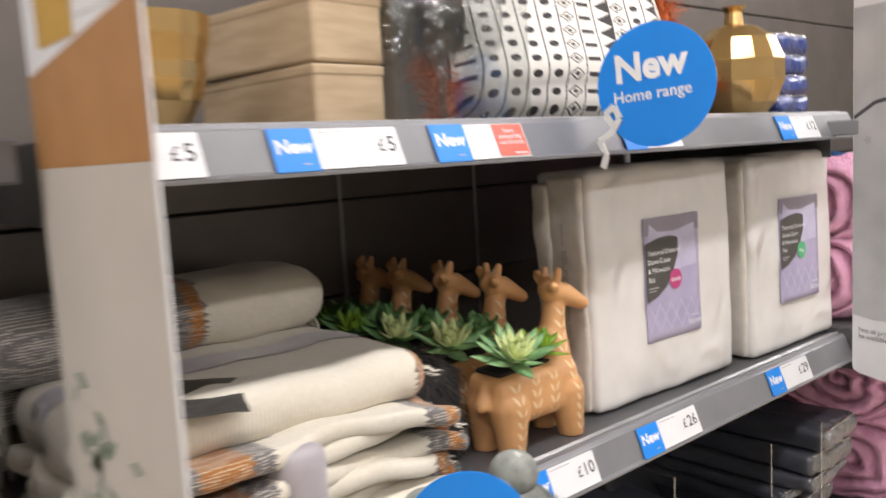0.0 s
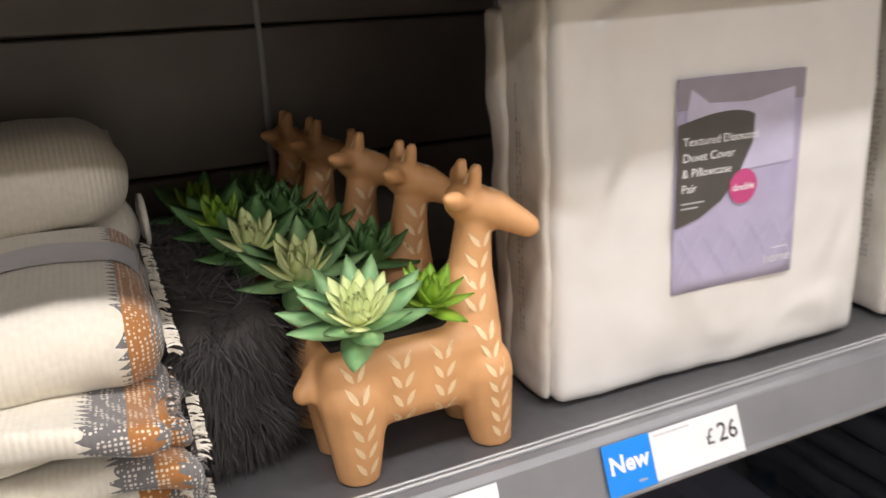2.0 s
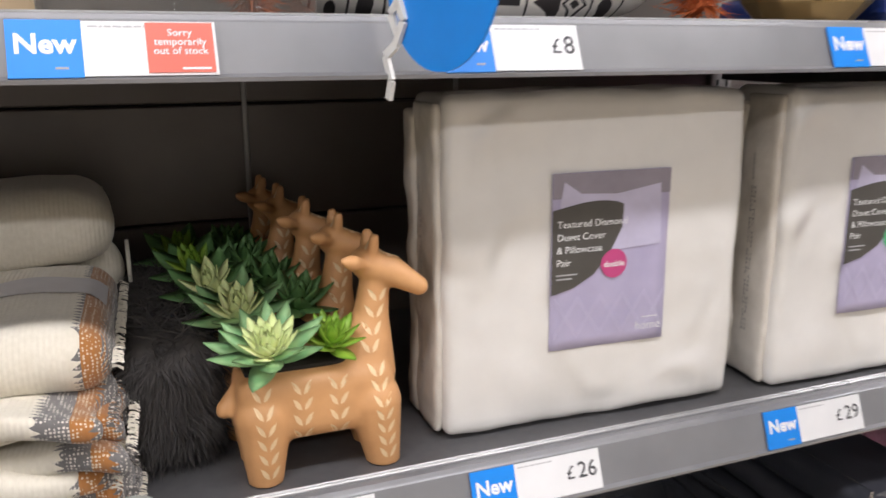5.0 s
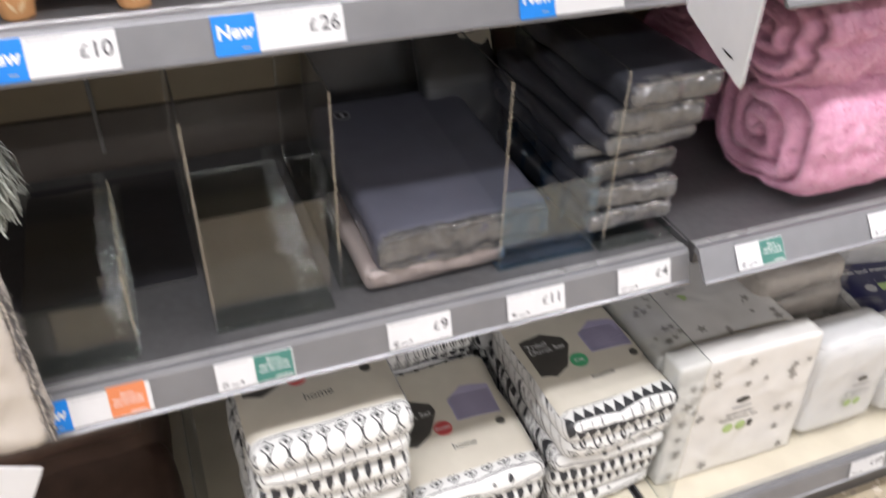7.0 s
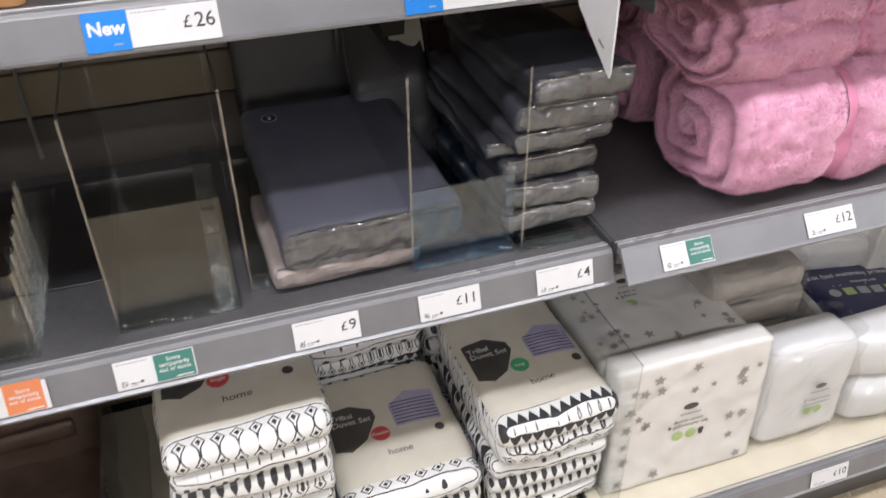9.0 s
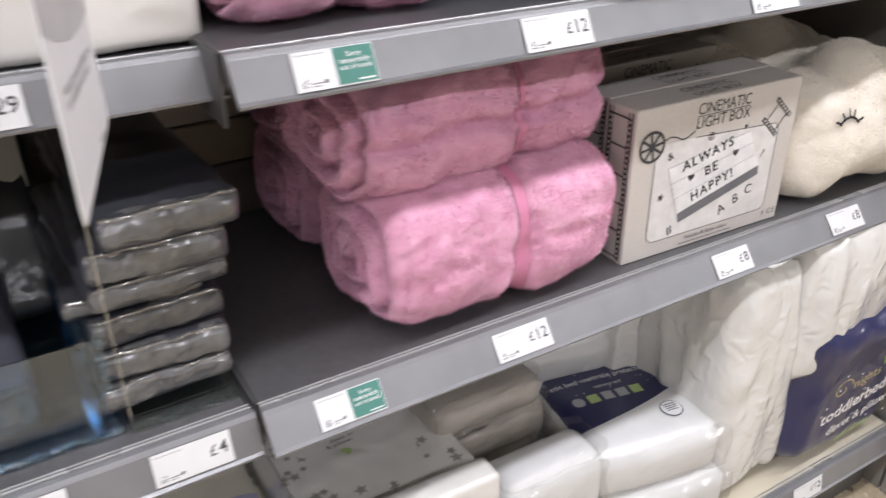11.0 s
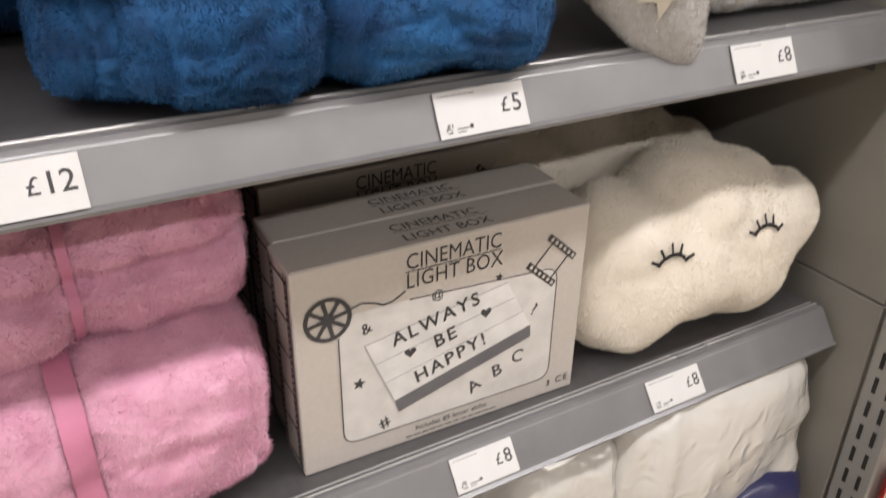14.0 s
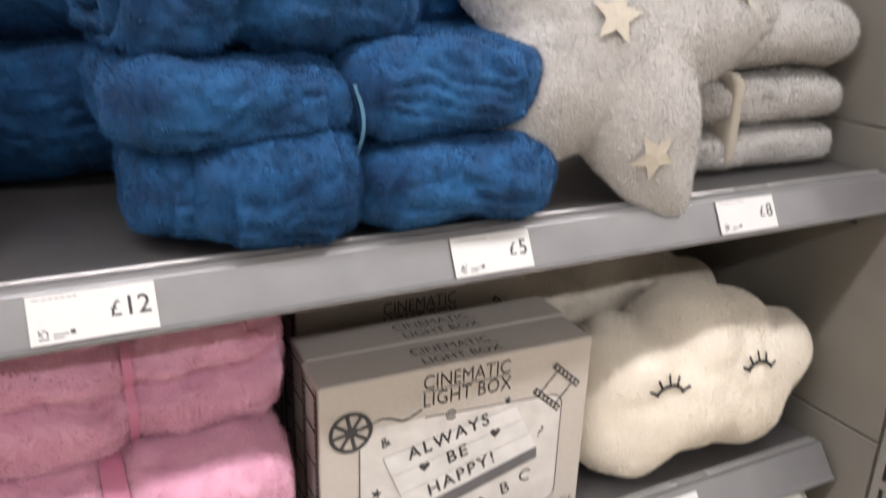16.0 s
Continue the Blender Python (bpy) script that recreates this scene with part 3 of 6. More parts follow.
# ---- bay 2, middle shelf: pink throws, light boxes, cloud cushions ----
ZC2, ZB2, ZB1, ZC1, ZD, ZA = 0.744, 1.149, 1.136, 0.735, 0.183, 1.526
LP = "pink fluffy fleece throw rolled and tied with a ribbon"
throw_thing(pose(2.16, 1.075, ZC2, 0, 0, 1), 0.38, 0.23, 0.185, 1, PINK, LP, "pink throws", PINKRIB, pinch=0.54, power=3.4, amp=0.0055, crease=0.02)
throw_thing(pose(2.147, 1.105, ZC2 + 0.17, 0, 0, 7), 0.415, 0.225, 0.172, 2, PINK, LP, "pink throws", PINKRIB, rib_w=0.0045, pinch=0.60, power=2.6, crease=0.15, amp=0.007, pw=0.028)
throw_thing(pose(2.15, 1.335, ZC2, 0, 0, -2), 0.36, 0.22, 0.175, 3, PINK, LP, "pink throws", pinch=0.55)
throw_thing(pose(2.14, 1.335, ZC2 + 0.165, 0, 0, -2), 0.36, 0.22, 0.165, 4, PINK, LP, "pink throws", pinch=0.55)


def light_box(m):
    W, H, D = 0.331, 0.238, 0.062
    t = thing("light_box_carton", m, "grey-beige printed carton of a letter light box", "box", "light box cartons")
    part("carton", box(0, W, 0, D, 0, H, 0.0012), KRAFT, t)
    part("lid_flap", box(0.002, W - 0.002, 0.0012, D - 0.001, H, H + 0.0007, 0.0003), KRAFT, t)
    F = face_m(0, -0.0003, 0)
    S = pose(-0.0003, D, 0, 90, 0, -90)
    T = pose(0, 0, H + 0.0009)
    film = [rect(0.006, 0.004, 0.0085, H - 0.004), rect(D - 0.0085, 0.004, D - 0.006, H - 0.004), rect(0.0135, 0.004, 0.015, H - 0.004), rect(D - 0.015, 0.004, D - 0.0135, H - 0.004)]
    film += [rect(0.0135, 0.008 + 0.043 * i, D - 0.0135, 0.0105 + 0.043 * i) for i in range(6)]
    film += [rect(sx, 0.006 + 0.008 * i, sx + 0.004, 0.01 + 0.008 * i) for i in range(28) for sx in (0.009, D - 0.0132)]
    flat("filmstrip_print", film, INKBLACK, t, S)
    text("CINEMATIC", 0.019, INK, t, T @ pose(W * 0.5, D * 0.53, 0.0003), "CENTER", 0.0)
    text("LIGHT BOX", 0.019, INK, t, T @ pose(W * 0.51, D * 0.15, 0.0003), "CENTER", 0.0)
    flat("title_rule", [rect(W * 0.35, D * 0.46, W * 0.67, D * 0.475)], INK, t, T)
    text("CINEMATIC", 0.0245, INK, t, F @ pose(0.1145, 0.2135, 0.0004) @ Matrix.Scale(0.84, 4, (1, 0, 0)), "LEFT", 0.0)
    text("LIGHT BOX", 0.0245, INK, t, F @ pose(0.1145, 0.1925, 0.0004) @ Matrix.Scale(0.84, 4, (1, 0, 0)), "LEFT", 0.0, spacing=1.04)
    flat("title_rule", [rect(0.1145, 0.2105, 0.221, 0.2117)], INK, t, F)
    r, x0, x1, y0, y1 = 0.015, 0.043, 0.295, 0.025, 0.172
    pts = [(x0, 0.157)] + [(x0 + r - r * math.cos(a), y0 + r - r * math.sin(a)) for a in np.linspace(0, math.pi / 2, 6)]
    pts += [(x1 - r + r * math.sin(a), y0 + r - r * math.cos(a)) for a in np.linspace(0, math.pi / 2, 6)]
    pts += [(x1 - r + r * math.cos(a), y1 - r + r * math.sin(a)) for a in np.linspace(0, math.pi / 2, 6)] + [(0.118, 0.180)]
    flat("picture_panel", [pts + [(0.06, 0.18)]], KRAFTW, t, F, 0.0003)
    flat("frame_line", path2d(pts, 0.0011), INK, t, F, 0.0008)
    tail = [(0.055, 0.186), (0.068, 0.190), (0.08, 0.187), (0.09, 0.182), (0.1, 0.183), (0.109, 0.188), (0.114, 0.191)]
    flat("film_tail", path2d(tail, 0.0018), INK, t, F, 0.0008)
    cx, cy, rr = 0.0335, 0.181, 0.0242
    an = np.linspace(0, 2 * math.pi, 25)
    ring = [[(cx + ra * math.cos(a), cy + ra * math.sin(a)) for a, ra in ((a0, rr), (a1, rr), (a1, rr * 0.82), (a0, rr * 0.82))] for a0, a1 in zip(an[:-1], an[1:])]
    spokes = [line(cx, cy, cx + rr * 0.85 * math.cos(a), cy + rr * 0.85 * math.sin(a), 0.0042) for a in np.linspace(0.2, 0.2 + 2 * math.pi, 9)[:-1]]
    flat("reel_print", ring, INK, t, F, 0.0007)
    flat("reel_spokes", spokes, INK, t, F, 0.0008)
    flat("reel_hub", [disc(cx, cy, 0.007, 16)], INK, t, F, 0.0009)
    C = F @ pose(0.286, 0.181, 0, 0, 0, 48)
    fr = [rect(-0.0225, -0.024, -0.0145, 0.024), rect(0.0145, -0.024, 0.0225, 0.024), rect(-0.0145, 0.0135, 0.0145, 0.0155), rect(-0.0145, -0.0155, 0.0145, -0.0135)]
    flat("film_frame_print", fr, INK, t, C, 0.0007)
    flat("film_perforation", [rect(sx - 0.002, -0.0215 + 0.0075 * i, sx + 0.002, -0.0178 + 0.0075 * i) for sx in (-0.0185, 0.0185) for i in range(6)], KRAFT, t, C, 0.001)
    flat("sign_print", [[(0.100, 0.062), (0.264, 0.1066), (0.2315, 0.1691), (0.069, 0.1405)]], INKWHITE, t, F, 0.0009)
    flat("sign_rows", [line(0.0897, 0.088, 0.2532, 0.1274, 0.0007), line(0.0793, 0.1143, 0.2423, 0.1483, 0.0007), line(0.069, 0.1405, 0.2315, 0.1691, 0.0009), line(0.069, 0.1405, 0.100, 0.062, 0.0009)], INKPALE, t, F, 0.0012)
    flat("sign_edge", [[(0.100, 0.062), (0.264, 0.1066), (0.2655, 0.091), (0.1045, 0.046)]], INKMID, t, F, 0.0012)
    for w_, x_, y_, sp, rz in (("ALWAYS", 0.1, 0.1305, 1.24, 13), ("BE", 0.147, 0.1135, 1.24, 14), ("HAPPY!", 0.125, 0.0765, 1.24, 16)):
        text(w_, 0.0225, INK, t, F @ pose(x_, y_, 0.0016, 0, 0, rz), "LEFT", 0.016, spacing=sp)

    def heart(hx, hy, s):
        return [(hx + s * math.sin(a) ** 3, hy + s * (13 * math.cos(a) - 5 * math.cos(2 * a) - 2 * math.cos(3 * a) - math.cos(4 * a)) / 16) for a in np.linspace(0, 2 * math.pi, 25)[:-1]]

    def star(sx, sy, s):
        return [(sx + (s if i % 2 == 0 else s * 0.42) * math.sin(i * math.pi / 5 + 0.2), sy + (s if i % 2 == 0 else s * 0.42) * math.cos(i * math.pi / 5 + 0.2)) for i in range(10)]

    for hh in (heart(0.1185, 0.1175, 0.0066), heart(0.2065, 0.1395, 0.0066)):
        flat("heart_print", [hh], INK, t, F, 0.0013)
    for w_, x_, y_, rz, s in (("A", 0.192, 0.037, 28, 0.023), ("B", 0.2195, 0.0495, 14, 0.023), ("C", 0.2415, 0.0625, -6, 0.023), ("&", 0.0685, 0.1525, 20, 0.0175), ("@", 0.1425, 0.1725, 0, 0.0135), ("?", 0.2625, 0.1205, -22, 0.02), ("#", 0.0855, 0.0295, 25, 0.02)):
        text(w_, s, INK, t, F @ pose(x_, y_, 0.0006, 0, 0, rz), "LEFT", 0.012)
    for ss in (star(0.062, 0.097, 0.0075), star(0.221, 0.178, 0.0055)):
        flat("star_print", [ss], INK, t, F, 0.0008)
    text("Includes 85 letter slides", 0.0094, INK, t, F @ pose(0.169, 0.0128, 0.0005), "CENTER", 0.004)
    flat("small_print", [rect(0.113 + 0.0095 * i, 0.0062, 0.1205 + 0.0095 * i, 0.0078) for i in range(12)], INK, t, F, 0.0005)
    text("CE", 0.0135, INK, t, F @ pose(0.306, 0.012, 0.0005), "LEFT", 0.0, spacing=1.25)
    flat("mark_print", [rect(0.294, 0.012, 0.299, 0.0135), rect(0.295, 0.015, 0.298, 0.0195)], INK, t, F, 0.0005)
    return t


lb = light_box(pose(2.371, 0.979, ZC2, 0, 0, -1.5))
copy_thing(lb, pose(2.378, 1.042, ZC2, 0, 0, -1))
copy_thing(lb, pose(2.405, 1.165, ZC2, 0, 0, 1))
copy_thing(lb, pose(2.405, 1.23, ZC2, 0, 0, 1))


def cloud(m, seed, face=True):
    """A plush cloud: rounded lobes in outline, domed in section."""
    t = thing("cloud_cushion", m, "cream plush cloud cushion" + (" with embroidered closed eyelashes" if face else ""), "cushion", "cloud cushions")
    lobes = [(-0.108, 0.076, 0.08), (-0.122, 0.148, 0.068), (-0.015, 0.105, 0.095), (-0.01, 0.176, 0.076), (0.07, 0.14, 0.082), (0.09, 0.078, 0.076), (0.158, 0.13, 0.055)]
    n = 128
    cx, cz = -0.005, 0.115
    rim = []
    for j in range(n):
        a = 2 * math.pi * j / n
        best = []
        for lx, lz, lr in lobes:
            dx, dz = lx - cx, lz - cz
            along = dx * math.cos(a) + dz * math.sin(a)
            off = lr * lr - (dx * dx + dz * dz - along * along)
            if off > 0:
                best.append(along + math.sqrt(off))
        k = 60.0
        rim.append(math.log(sum(math.exp(k * v) for v in best)) / k if best else 0.05)
    rim = [0.25 * rim[j - 1] + 0.5 * rim[j] + 0.25 * rim[(j + 1) % n] for j in range(n)]
    vs, fs = [], []
    nr = 22
    for sgn in (-1, 1):
        for i in range(nr + 1):
            s = math.sin(i / nr * math.pi / 2)
            for j in range(n):
                a = 2 * math.pi * j / n
                x, z = cx + rim[j] * s * math.cos(a), cz + rim[j] * s * math.sin(a)
                lob = max(math.exp(-((x - lx) ** 2 + (z - lz) ** 2) / (lr * lr) * 0.9) for lx, lz, lr in lobes)
                d = (0.064 + 0.024 * lob) * (1 - s ** 2.8) ** 0.55
                v = Vector((x, sgn * d, z))
                vs.append(v + noise.noise_vector(v * 14 + Vector((seed, 0, 0))) * 0.007 + noise.noise_vector(v * 38 + Vector((seed, 0, 0))) * 0.0022)
    for sgn in range(2):
        o = sgn * (nr + 1) * n
        for i in range(nr):
            for j in range(n):
                k = (j + 1) % n
                q = (o + i * n + j, o + i * n + k, o + (i + 1) * n + k, o + (i + 1) * n + j)
                fs.append(q if sgn == 1 else q[::-1])
    o = (nr + 1) * n
    for j in range(n):
        k = (j + 1) % n
        vs[nr * n + j] = vs[o + nr * n + j] = (vs[nr * n + j] + vs[o + nr * n + j]) / 2
    zmin = min(v.z for v in vs)
    geo = ([(v.x, v.y, v.z - zmin) for v in vs], fs)
    body = part("plush", fuzz(geo, 90000, 0.003, 0.0011, int(seed)), CREAMF, t, smooth=True)
    if face:
        tree = mathutils.bvhtree.BVHTree.FromPolygons([Vector(v) for v in geo[0]], geo[1])
        for ex, ez, k in ((-0.088, 0.138, 0.95), (0.054, 0.147, 0.9)):
            arc = [(ex + 0.021 * k * math.cos(a), ez + 0.014 * k * math.sin(a) - 0.006) for a in np.linspace(0.15, math.pi - 0.15, 10)]
            marks = [("eyelid_line", path2d(arc, 0.0046))]
            for a in np.linspace(0.35, math.pi - 0.35, 5):
                bx, bz = ex + 0.021 * k * math.cos(a), ez + 0.014 * k * math.sin(a) - 0.006
                marks.append(("eyelash", [line(bx, bz, bx + 0.014 * k * math.cos(a * 0.7 + 0.45), bz + 0.015 * k * math.sin(a), 0.0036)]))
            for nm, polys in marks:
                vv, ff = [], []
                for poly in polys:
                    q = len(vv)
                    for x, z in poly:
                        hit = tree.ray_cast(Vector((x, -0.5, z)), Vector((0, 1, 0)))[0]
                        vv.append((x, (hit.y if hit else -0.06) - 0.0046, z))
                    ff.append(tuple(range(q, q + len(poly))))
                part(nm, (vv, ff), INKBLACK, t, "black embroidery")
    return t


cloud(pose(2.905, 1.0, ZC2, -10, 0, -3), 1)
cloud(pose(2.885, 1.17, ZC2 + 0.012, -10, 0, -2) @ Matrix.Scale(1.05, 4), 5, False)
cloud(pose(2.865, 1.325, ZC2 + 0.008, -6, 0, 2) @ Matrix.Scale(1.08, 4), 9, False)


# ---- woven and printed cloth ----
def tribal(name, rows=0.021, cell=0.017, seed=0.0, paper=(0.68, 0.675, 0.65), ink=(0.02, 0.02, 0.022), coat=0.5, vert=True):
    """White cloth printed with rows of black dots, triangles, lozenges and lines."""
    m = bpy.data.materials.new(name)
    m.use_nodes = True
    nt = m.node_tree
    p = nt.nodes["Principled BSDF"]
    tc = nt.nodes.new("ShaderNodeTexCoord")
    wn = nt.nodes.new("ShaderNodeTexNoise")
    wn.inputs["Scale"].default_value = 22
    nt.links.new(tc.outputs["Object"], wn.inputs["Vector"])
    sx = nt.nodes.new("ShaderNodeSeparateXYZ")
    nt.links.new(tc.outputs["Object"], sx.inputs[0])

    def M(op, a, b=0.0, c=None):
        n = nt.nodes.new("ShaderNodeMath")
        n.operation = op
        for k, v in enumerate((a, b) if c is None else (a, b, c)):
            if isinstance(v, (int, float)):
                n.inputs[k].default_value = v
            else:
                nt.links.new(v, n.inputs[k])
        return n.outputs[0]

    wob = M("MULTIPLY", M("SUBTRACT", wn.outputs[0], 0.5), 0.0035)
    s = M("ADD", M("SUBTRACT", sx.outputs[2], sx.outputs[1]), wob) if vert else M("ADD", sx.outputs[0], wob)
    q = M("ADD", M("DIVIDE", s, rows), 40.0 + seed)
    row, f = M("FLOOR", q), M("FRACT", q)
    wh = nt.nodes.new("ShaderNodeTexWhiteNoise")
    wh.noise_dimensions = "1D"
    nt.links.new(row, wh.inputs["W"])
    r = wh.outputs[0]
    across = sx.outputs[0] if vert else sx.outputs[2]
    g = M("FRACT", M("ADD", M("DIVIDE", M("ADD", across, M("MULTIPLY", wob, 0.6)), cell), 40.0))
    cx, cy = M("ABSOLUTE", M("SUBTRACT", g, 0.5)), M("ABSOLUTE", M("SUBTRACT", f, 0.5))
    dots = M("LESS_THAN", M("ADD", M("MULTIPLY", cx, cx), M("MULTIPLY", cy, cy)), 0.055)
    tri = M("LESS_THAN", M("MULTIPLY", cx, 2.0), M("SUBTRACT", M("MULTIPLY", f, 1.25), 0.25))
    dia = M("ADD", cx, cy)
    lozenge = M("ADD", M("LESS_THAN", dia, 0.16), M("MULTIPLY", M("GREATER_THAN", dia, 0.3), M("LESS_THAN", dia, 0.4)))
    lines = M("LESS_THAN", M("FRACT", M("MULTIPLY", f, 3.0)), 0.3)
    chev = M("LESS_THAN", M("FRACT", M("ADD", M("MULTIPLY", cx, 2.0), M("MULTIPLY", f, 2.0))), 0.32)
    ticks = M("MULTIPLY", M("LESS_THAN", cx, 0.14), M("LESS_THAN", cy, 0.34))
    out = dots
    for k, pat in ((0.24, tri), (0.36, lozenge), (0.58, lines), (0.68, chev), (0.82, ticks)):
        pick = M("GREATER_THAN", r, k)
        out = M("ADD", M("MULTIPLY", out, M("SUBTRACT", 1.0, pick)), M("MULTIPLY", pat, pick))
    out = M("MINIMUM", M("ADD", out, M("LESS_THAN", f, 0.07)), 1.0)
    mx = nt.nodes.new("ShaderNodeMix")
    mx.data_type = "RGBA"
    mx.inputs[6].default_value, mx.inputs[7].default_value = (*paper, 1), (*ink, 1)
    nt.links.new(out, mx.inputs[0])
    nt.links.new(mx.outputs[2], p.inputs["Base Color"])
    p.inputs["Roughness"].default_value = 0.7
    p.inputs["Coat Weight"].default_value = coat
    p.inputs["Coat Roughness"].default_value = 0.15
    bp = nt.nodes.new("ShaderNodeBump")
    bp.inputs["Strength"].default_value = 0.4
    bp.inputs["Distance"].default_value = 0.004
    nt.links.new(wn.outputs[0], bp.inputs["Height"])
    nt.links.new(bp.outputs[0], p.inputs["Normal"])
    return m


def ribbed(name, c1, c2, pitch=0.0032, axis=0):
    """Woven cloth with fine ribs."""
    m = mat(name, c1, c2, 200, 0.95, bump=0.5, bscale=500, sheen=0.3)
    nt = m.node_tree
    p = nt.nodes["Principled BSDF"]
    tc = nt.nodes.new("ShaderNodeTexCoord")
    wv = nt.nodes.new("ShaderNodeTexWave")
    wv.bands_direction = "XYZ"[axis]
    wv.inputs["Scale"].default_value = 0.314 / pitch
    wv.inputs["Distortion"].default_value = 1.2
    wv.inputs["Detail Scale"].default_value = 6
    nt.links.new(tc.outputs["Object"], wv.inputs["Vector"])
    bp = nt.nodes.new("ShaderNodeBump")
    bp.inputs["Strength"].default_value = 0.35
    bp.inputs["Distance"].default_value = 0.001
    nt.links.new(wv.outputs[0], bp.inputs["Height"])
    nt.links.new(bp.outputs[0], p.inputs["Normal"])
    return m


def speckle(name, a, b, scale=260):
    """Woven border: rows of small pale stitches on a darker ground."""
    m = mat(name, a, b, 200, 0.95, bump=0.8, bscale=420, dist=0.002)
    nt = m.node_tree
    p = nt.nodes["Principled BSDF"]
    tc = nt.nodes.new("ShaderNodeTexCoord")
    vo = nt.nodes.new("ShaderNodeTexVoronoi")
    vo.inputs["Scale"].default_value = scale
    vo.inputs["Randomness"].default_value = 0.35
    nt.links.new(tc.outputs["Object"], vo.inputs["Vector"])
    st = nt.nodes.new("ShaderNodeMapRange")
    st.inputs[1].default_value, st.inputs[2].default_value = 0.3, 0.42
    nt.links.new(vo.outputs["Distance"], st.inputs[0])
    mx = nt.nodes.new("ShaderNodeMix")
    mx.data_type = "RGBA"
    mx.inputs[6].default_value, mx.inputs[7].default_value = (*b, 1), (*a, 1)
    nt.links.new(st.outputs[0], mx.inputs[0])
    nt.links.new(mx.outputs[2], p.inputs["Base Color"])
    return m


TRIBAL = [tribal("tribal_print", 0.024, 0.019, 0), tribal("tribal_print", 0.027, 0.026, 7), tribal("tribal_print", 0.022, 0.017, 13), tribal("tribal_print", 0.026, 0.03, 22)]
TRIBALC = tribal("cushion_print", 0.034, 0.02, 3, (0.72, 0.69, 0.63), (0.03, 0.025, 0.025), 0.0, False)
WOOL = ribbed("cream_weave", (0.76, 0.71, 0.6), (0.67, 0.62, 0.51), 0.0042)
WOOLK = speckle("charcoal_weave", (0.13, 0.12, 0.115), (0.66, 0.6, 0.52), 230)


def bordered(edge, wide, sign=1.0, inset=False):
    """Cream ribbed cloth whose end at x = edge has a toothed charcoal and brown border; inset adds a second stripe."""
    m = ribbed("bordered_weave", (0.76, 0.71, 0.6), (0.67, 0.62, 0.51), 0.0042)
    nt = m.node_tree
    p = nt.nodes["Principled BSDF"]
    cream = p.inputs["Base Color"].links[0].from_socket
    tc = nt.nodes.new("ShaderNodeTexCoord")
    sx = nt.nodes.new("ShaderNodeSeparateXYZ")
    nt.links.new(tc.outputs["Object"], sx.inputs[0])

    def M(op, a, b=0.0):
        n = nt.nodes.new("ShaderNodeMath")
        n.operation = op
        for k, v in enumerate((a, b)):
            if isinstance(v, (int, float)):
                n.inputs[k].default_value = v
            else:
                nt.links.new(v, n.inputs[k])
        return n.outputs[0]

    def blend(f, a, b):
        n = nt.nodes.new("ShaderNodeMix")
        n.data_type = "RGBA"
        nt.links.new(f, n.inputs[0])
        for k, v in ((6, a), (7, b)):
            if isinstance(v, tuple):
                n.inputs[k].default_value = (*v, 1)
            else:
                nt.links.new(v, n.inputs[k])
        return n.outputs[2]

    run = M("SUBTRACT", sx.outputs[1], sx.outputs[2])
    teeth = M("ABSOLUTE", M("SUBTRACT", M("FRACT", M("ADD", M("DIVIDE", run, 0.0075), 50.0)), 0.5))
    d = M("SUBTRACT", edge, M("MULTIPLY", sx.outputs[0], sign))
    dt = M("ADD", d, M("MULTIPLY", teeth, 0.016))
    vo = nt.nodes.new("ShaderNodeTexVoronoi")
    vo.inputs["Scale"].default_value = 340
    vo.inputs["Randomness"].default_value = 0.3
    nt.links.new(tc.outputs["Object"], vo.inputs["Vector"])
    dots = M("LESS_THAN", vo.outputs["Distance"], 0.34)
    brown = blend(dots, (0.36, 0.145, 0.035), (0.66, 0.54, 0.38))
    coal = blend(dots, (0.15, 0.14, 0.135), (0.62, 0.57, 0.5))
    inner = 0.048 if wide else 0.028
    col = blend(M("LESS_THAN", dt, inner), cream, coal)
    col = blend(M("LESS_THAN", d, 0.021), col, brown)
    col = blend(M("LESS_THAN", dt, 0.009), col, coal)
    if inset:
        off = M("ADD", M("ABSOLUTE", M("ADD", sx.outputs[0], 0.075)), M("MULTIPLY", teeth, 0.012))
        col = blend(M("LESS_THAN", off, 0.05), col, coal)
        col = blend(M("LESS_THAN", off, 0.026), col, brown)
    nt.links.new(col, p.inputs["Base Color"])
    return m


SATIN = mat("grey_satin", (0.44, 0.41, 0.43), (0.38, 0.35, 0.37), 60, 0.35, bump=0.15, bscale=500, sheen=0.4)
SHAG = mat("charcoal_shag", (0.075, 0.068, 0.064), (0.04, 0.036, 0.034), 60, 0.95)
TASSEL = mat("sage_yarn", (0.35, 0.365, 0.325), (0.15, 0.16, 0.145), 60, 0.9)
TASSELP = mat("pale_yarn", (0.62, 0.6, 0.56), (0.5, 0.48, 0.45), 150, 0.9)
PACKGREY = mat("grey_packed_cloth", (0.095, 0.097, 0.125), (0.08, 0.08, 0.102), 20, 0.45, bump=0.3, bscale=40, coat=0.7, dist=0.003, coatr=0.1)
PACKPILE = mat("dark_packed_cloth", (0.045, 0.046, 0.056), (0.034, 0.034, 0.042), 20, 0.4, bump=0.5, bscale=16, coat=0.8, dist=0.006, coatr=0.08, ridged=True)
PACKSIDE = mat("grey_packed_folds", (0.14, 0.137, 0.135), (0.06, 0.059, 0.06), 60, 0.4, bump=1.0, bscale=24, coat=1.0, dist=0.01, coatr=0.06, ridged=True)
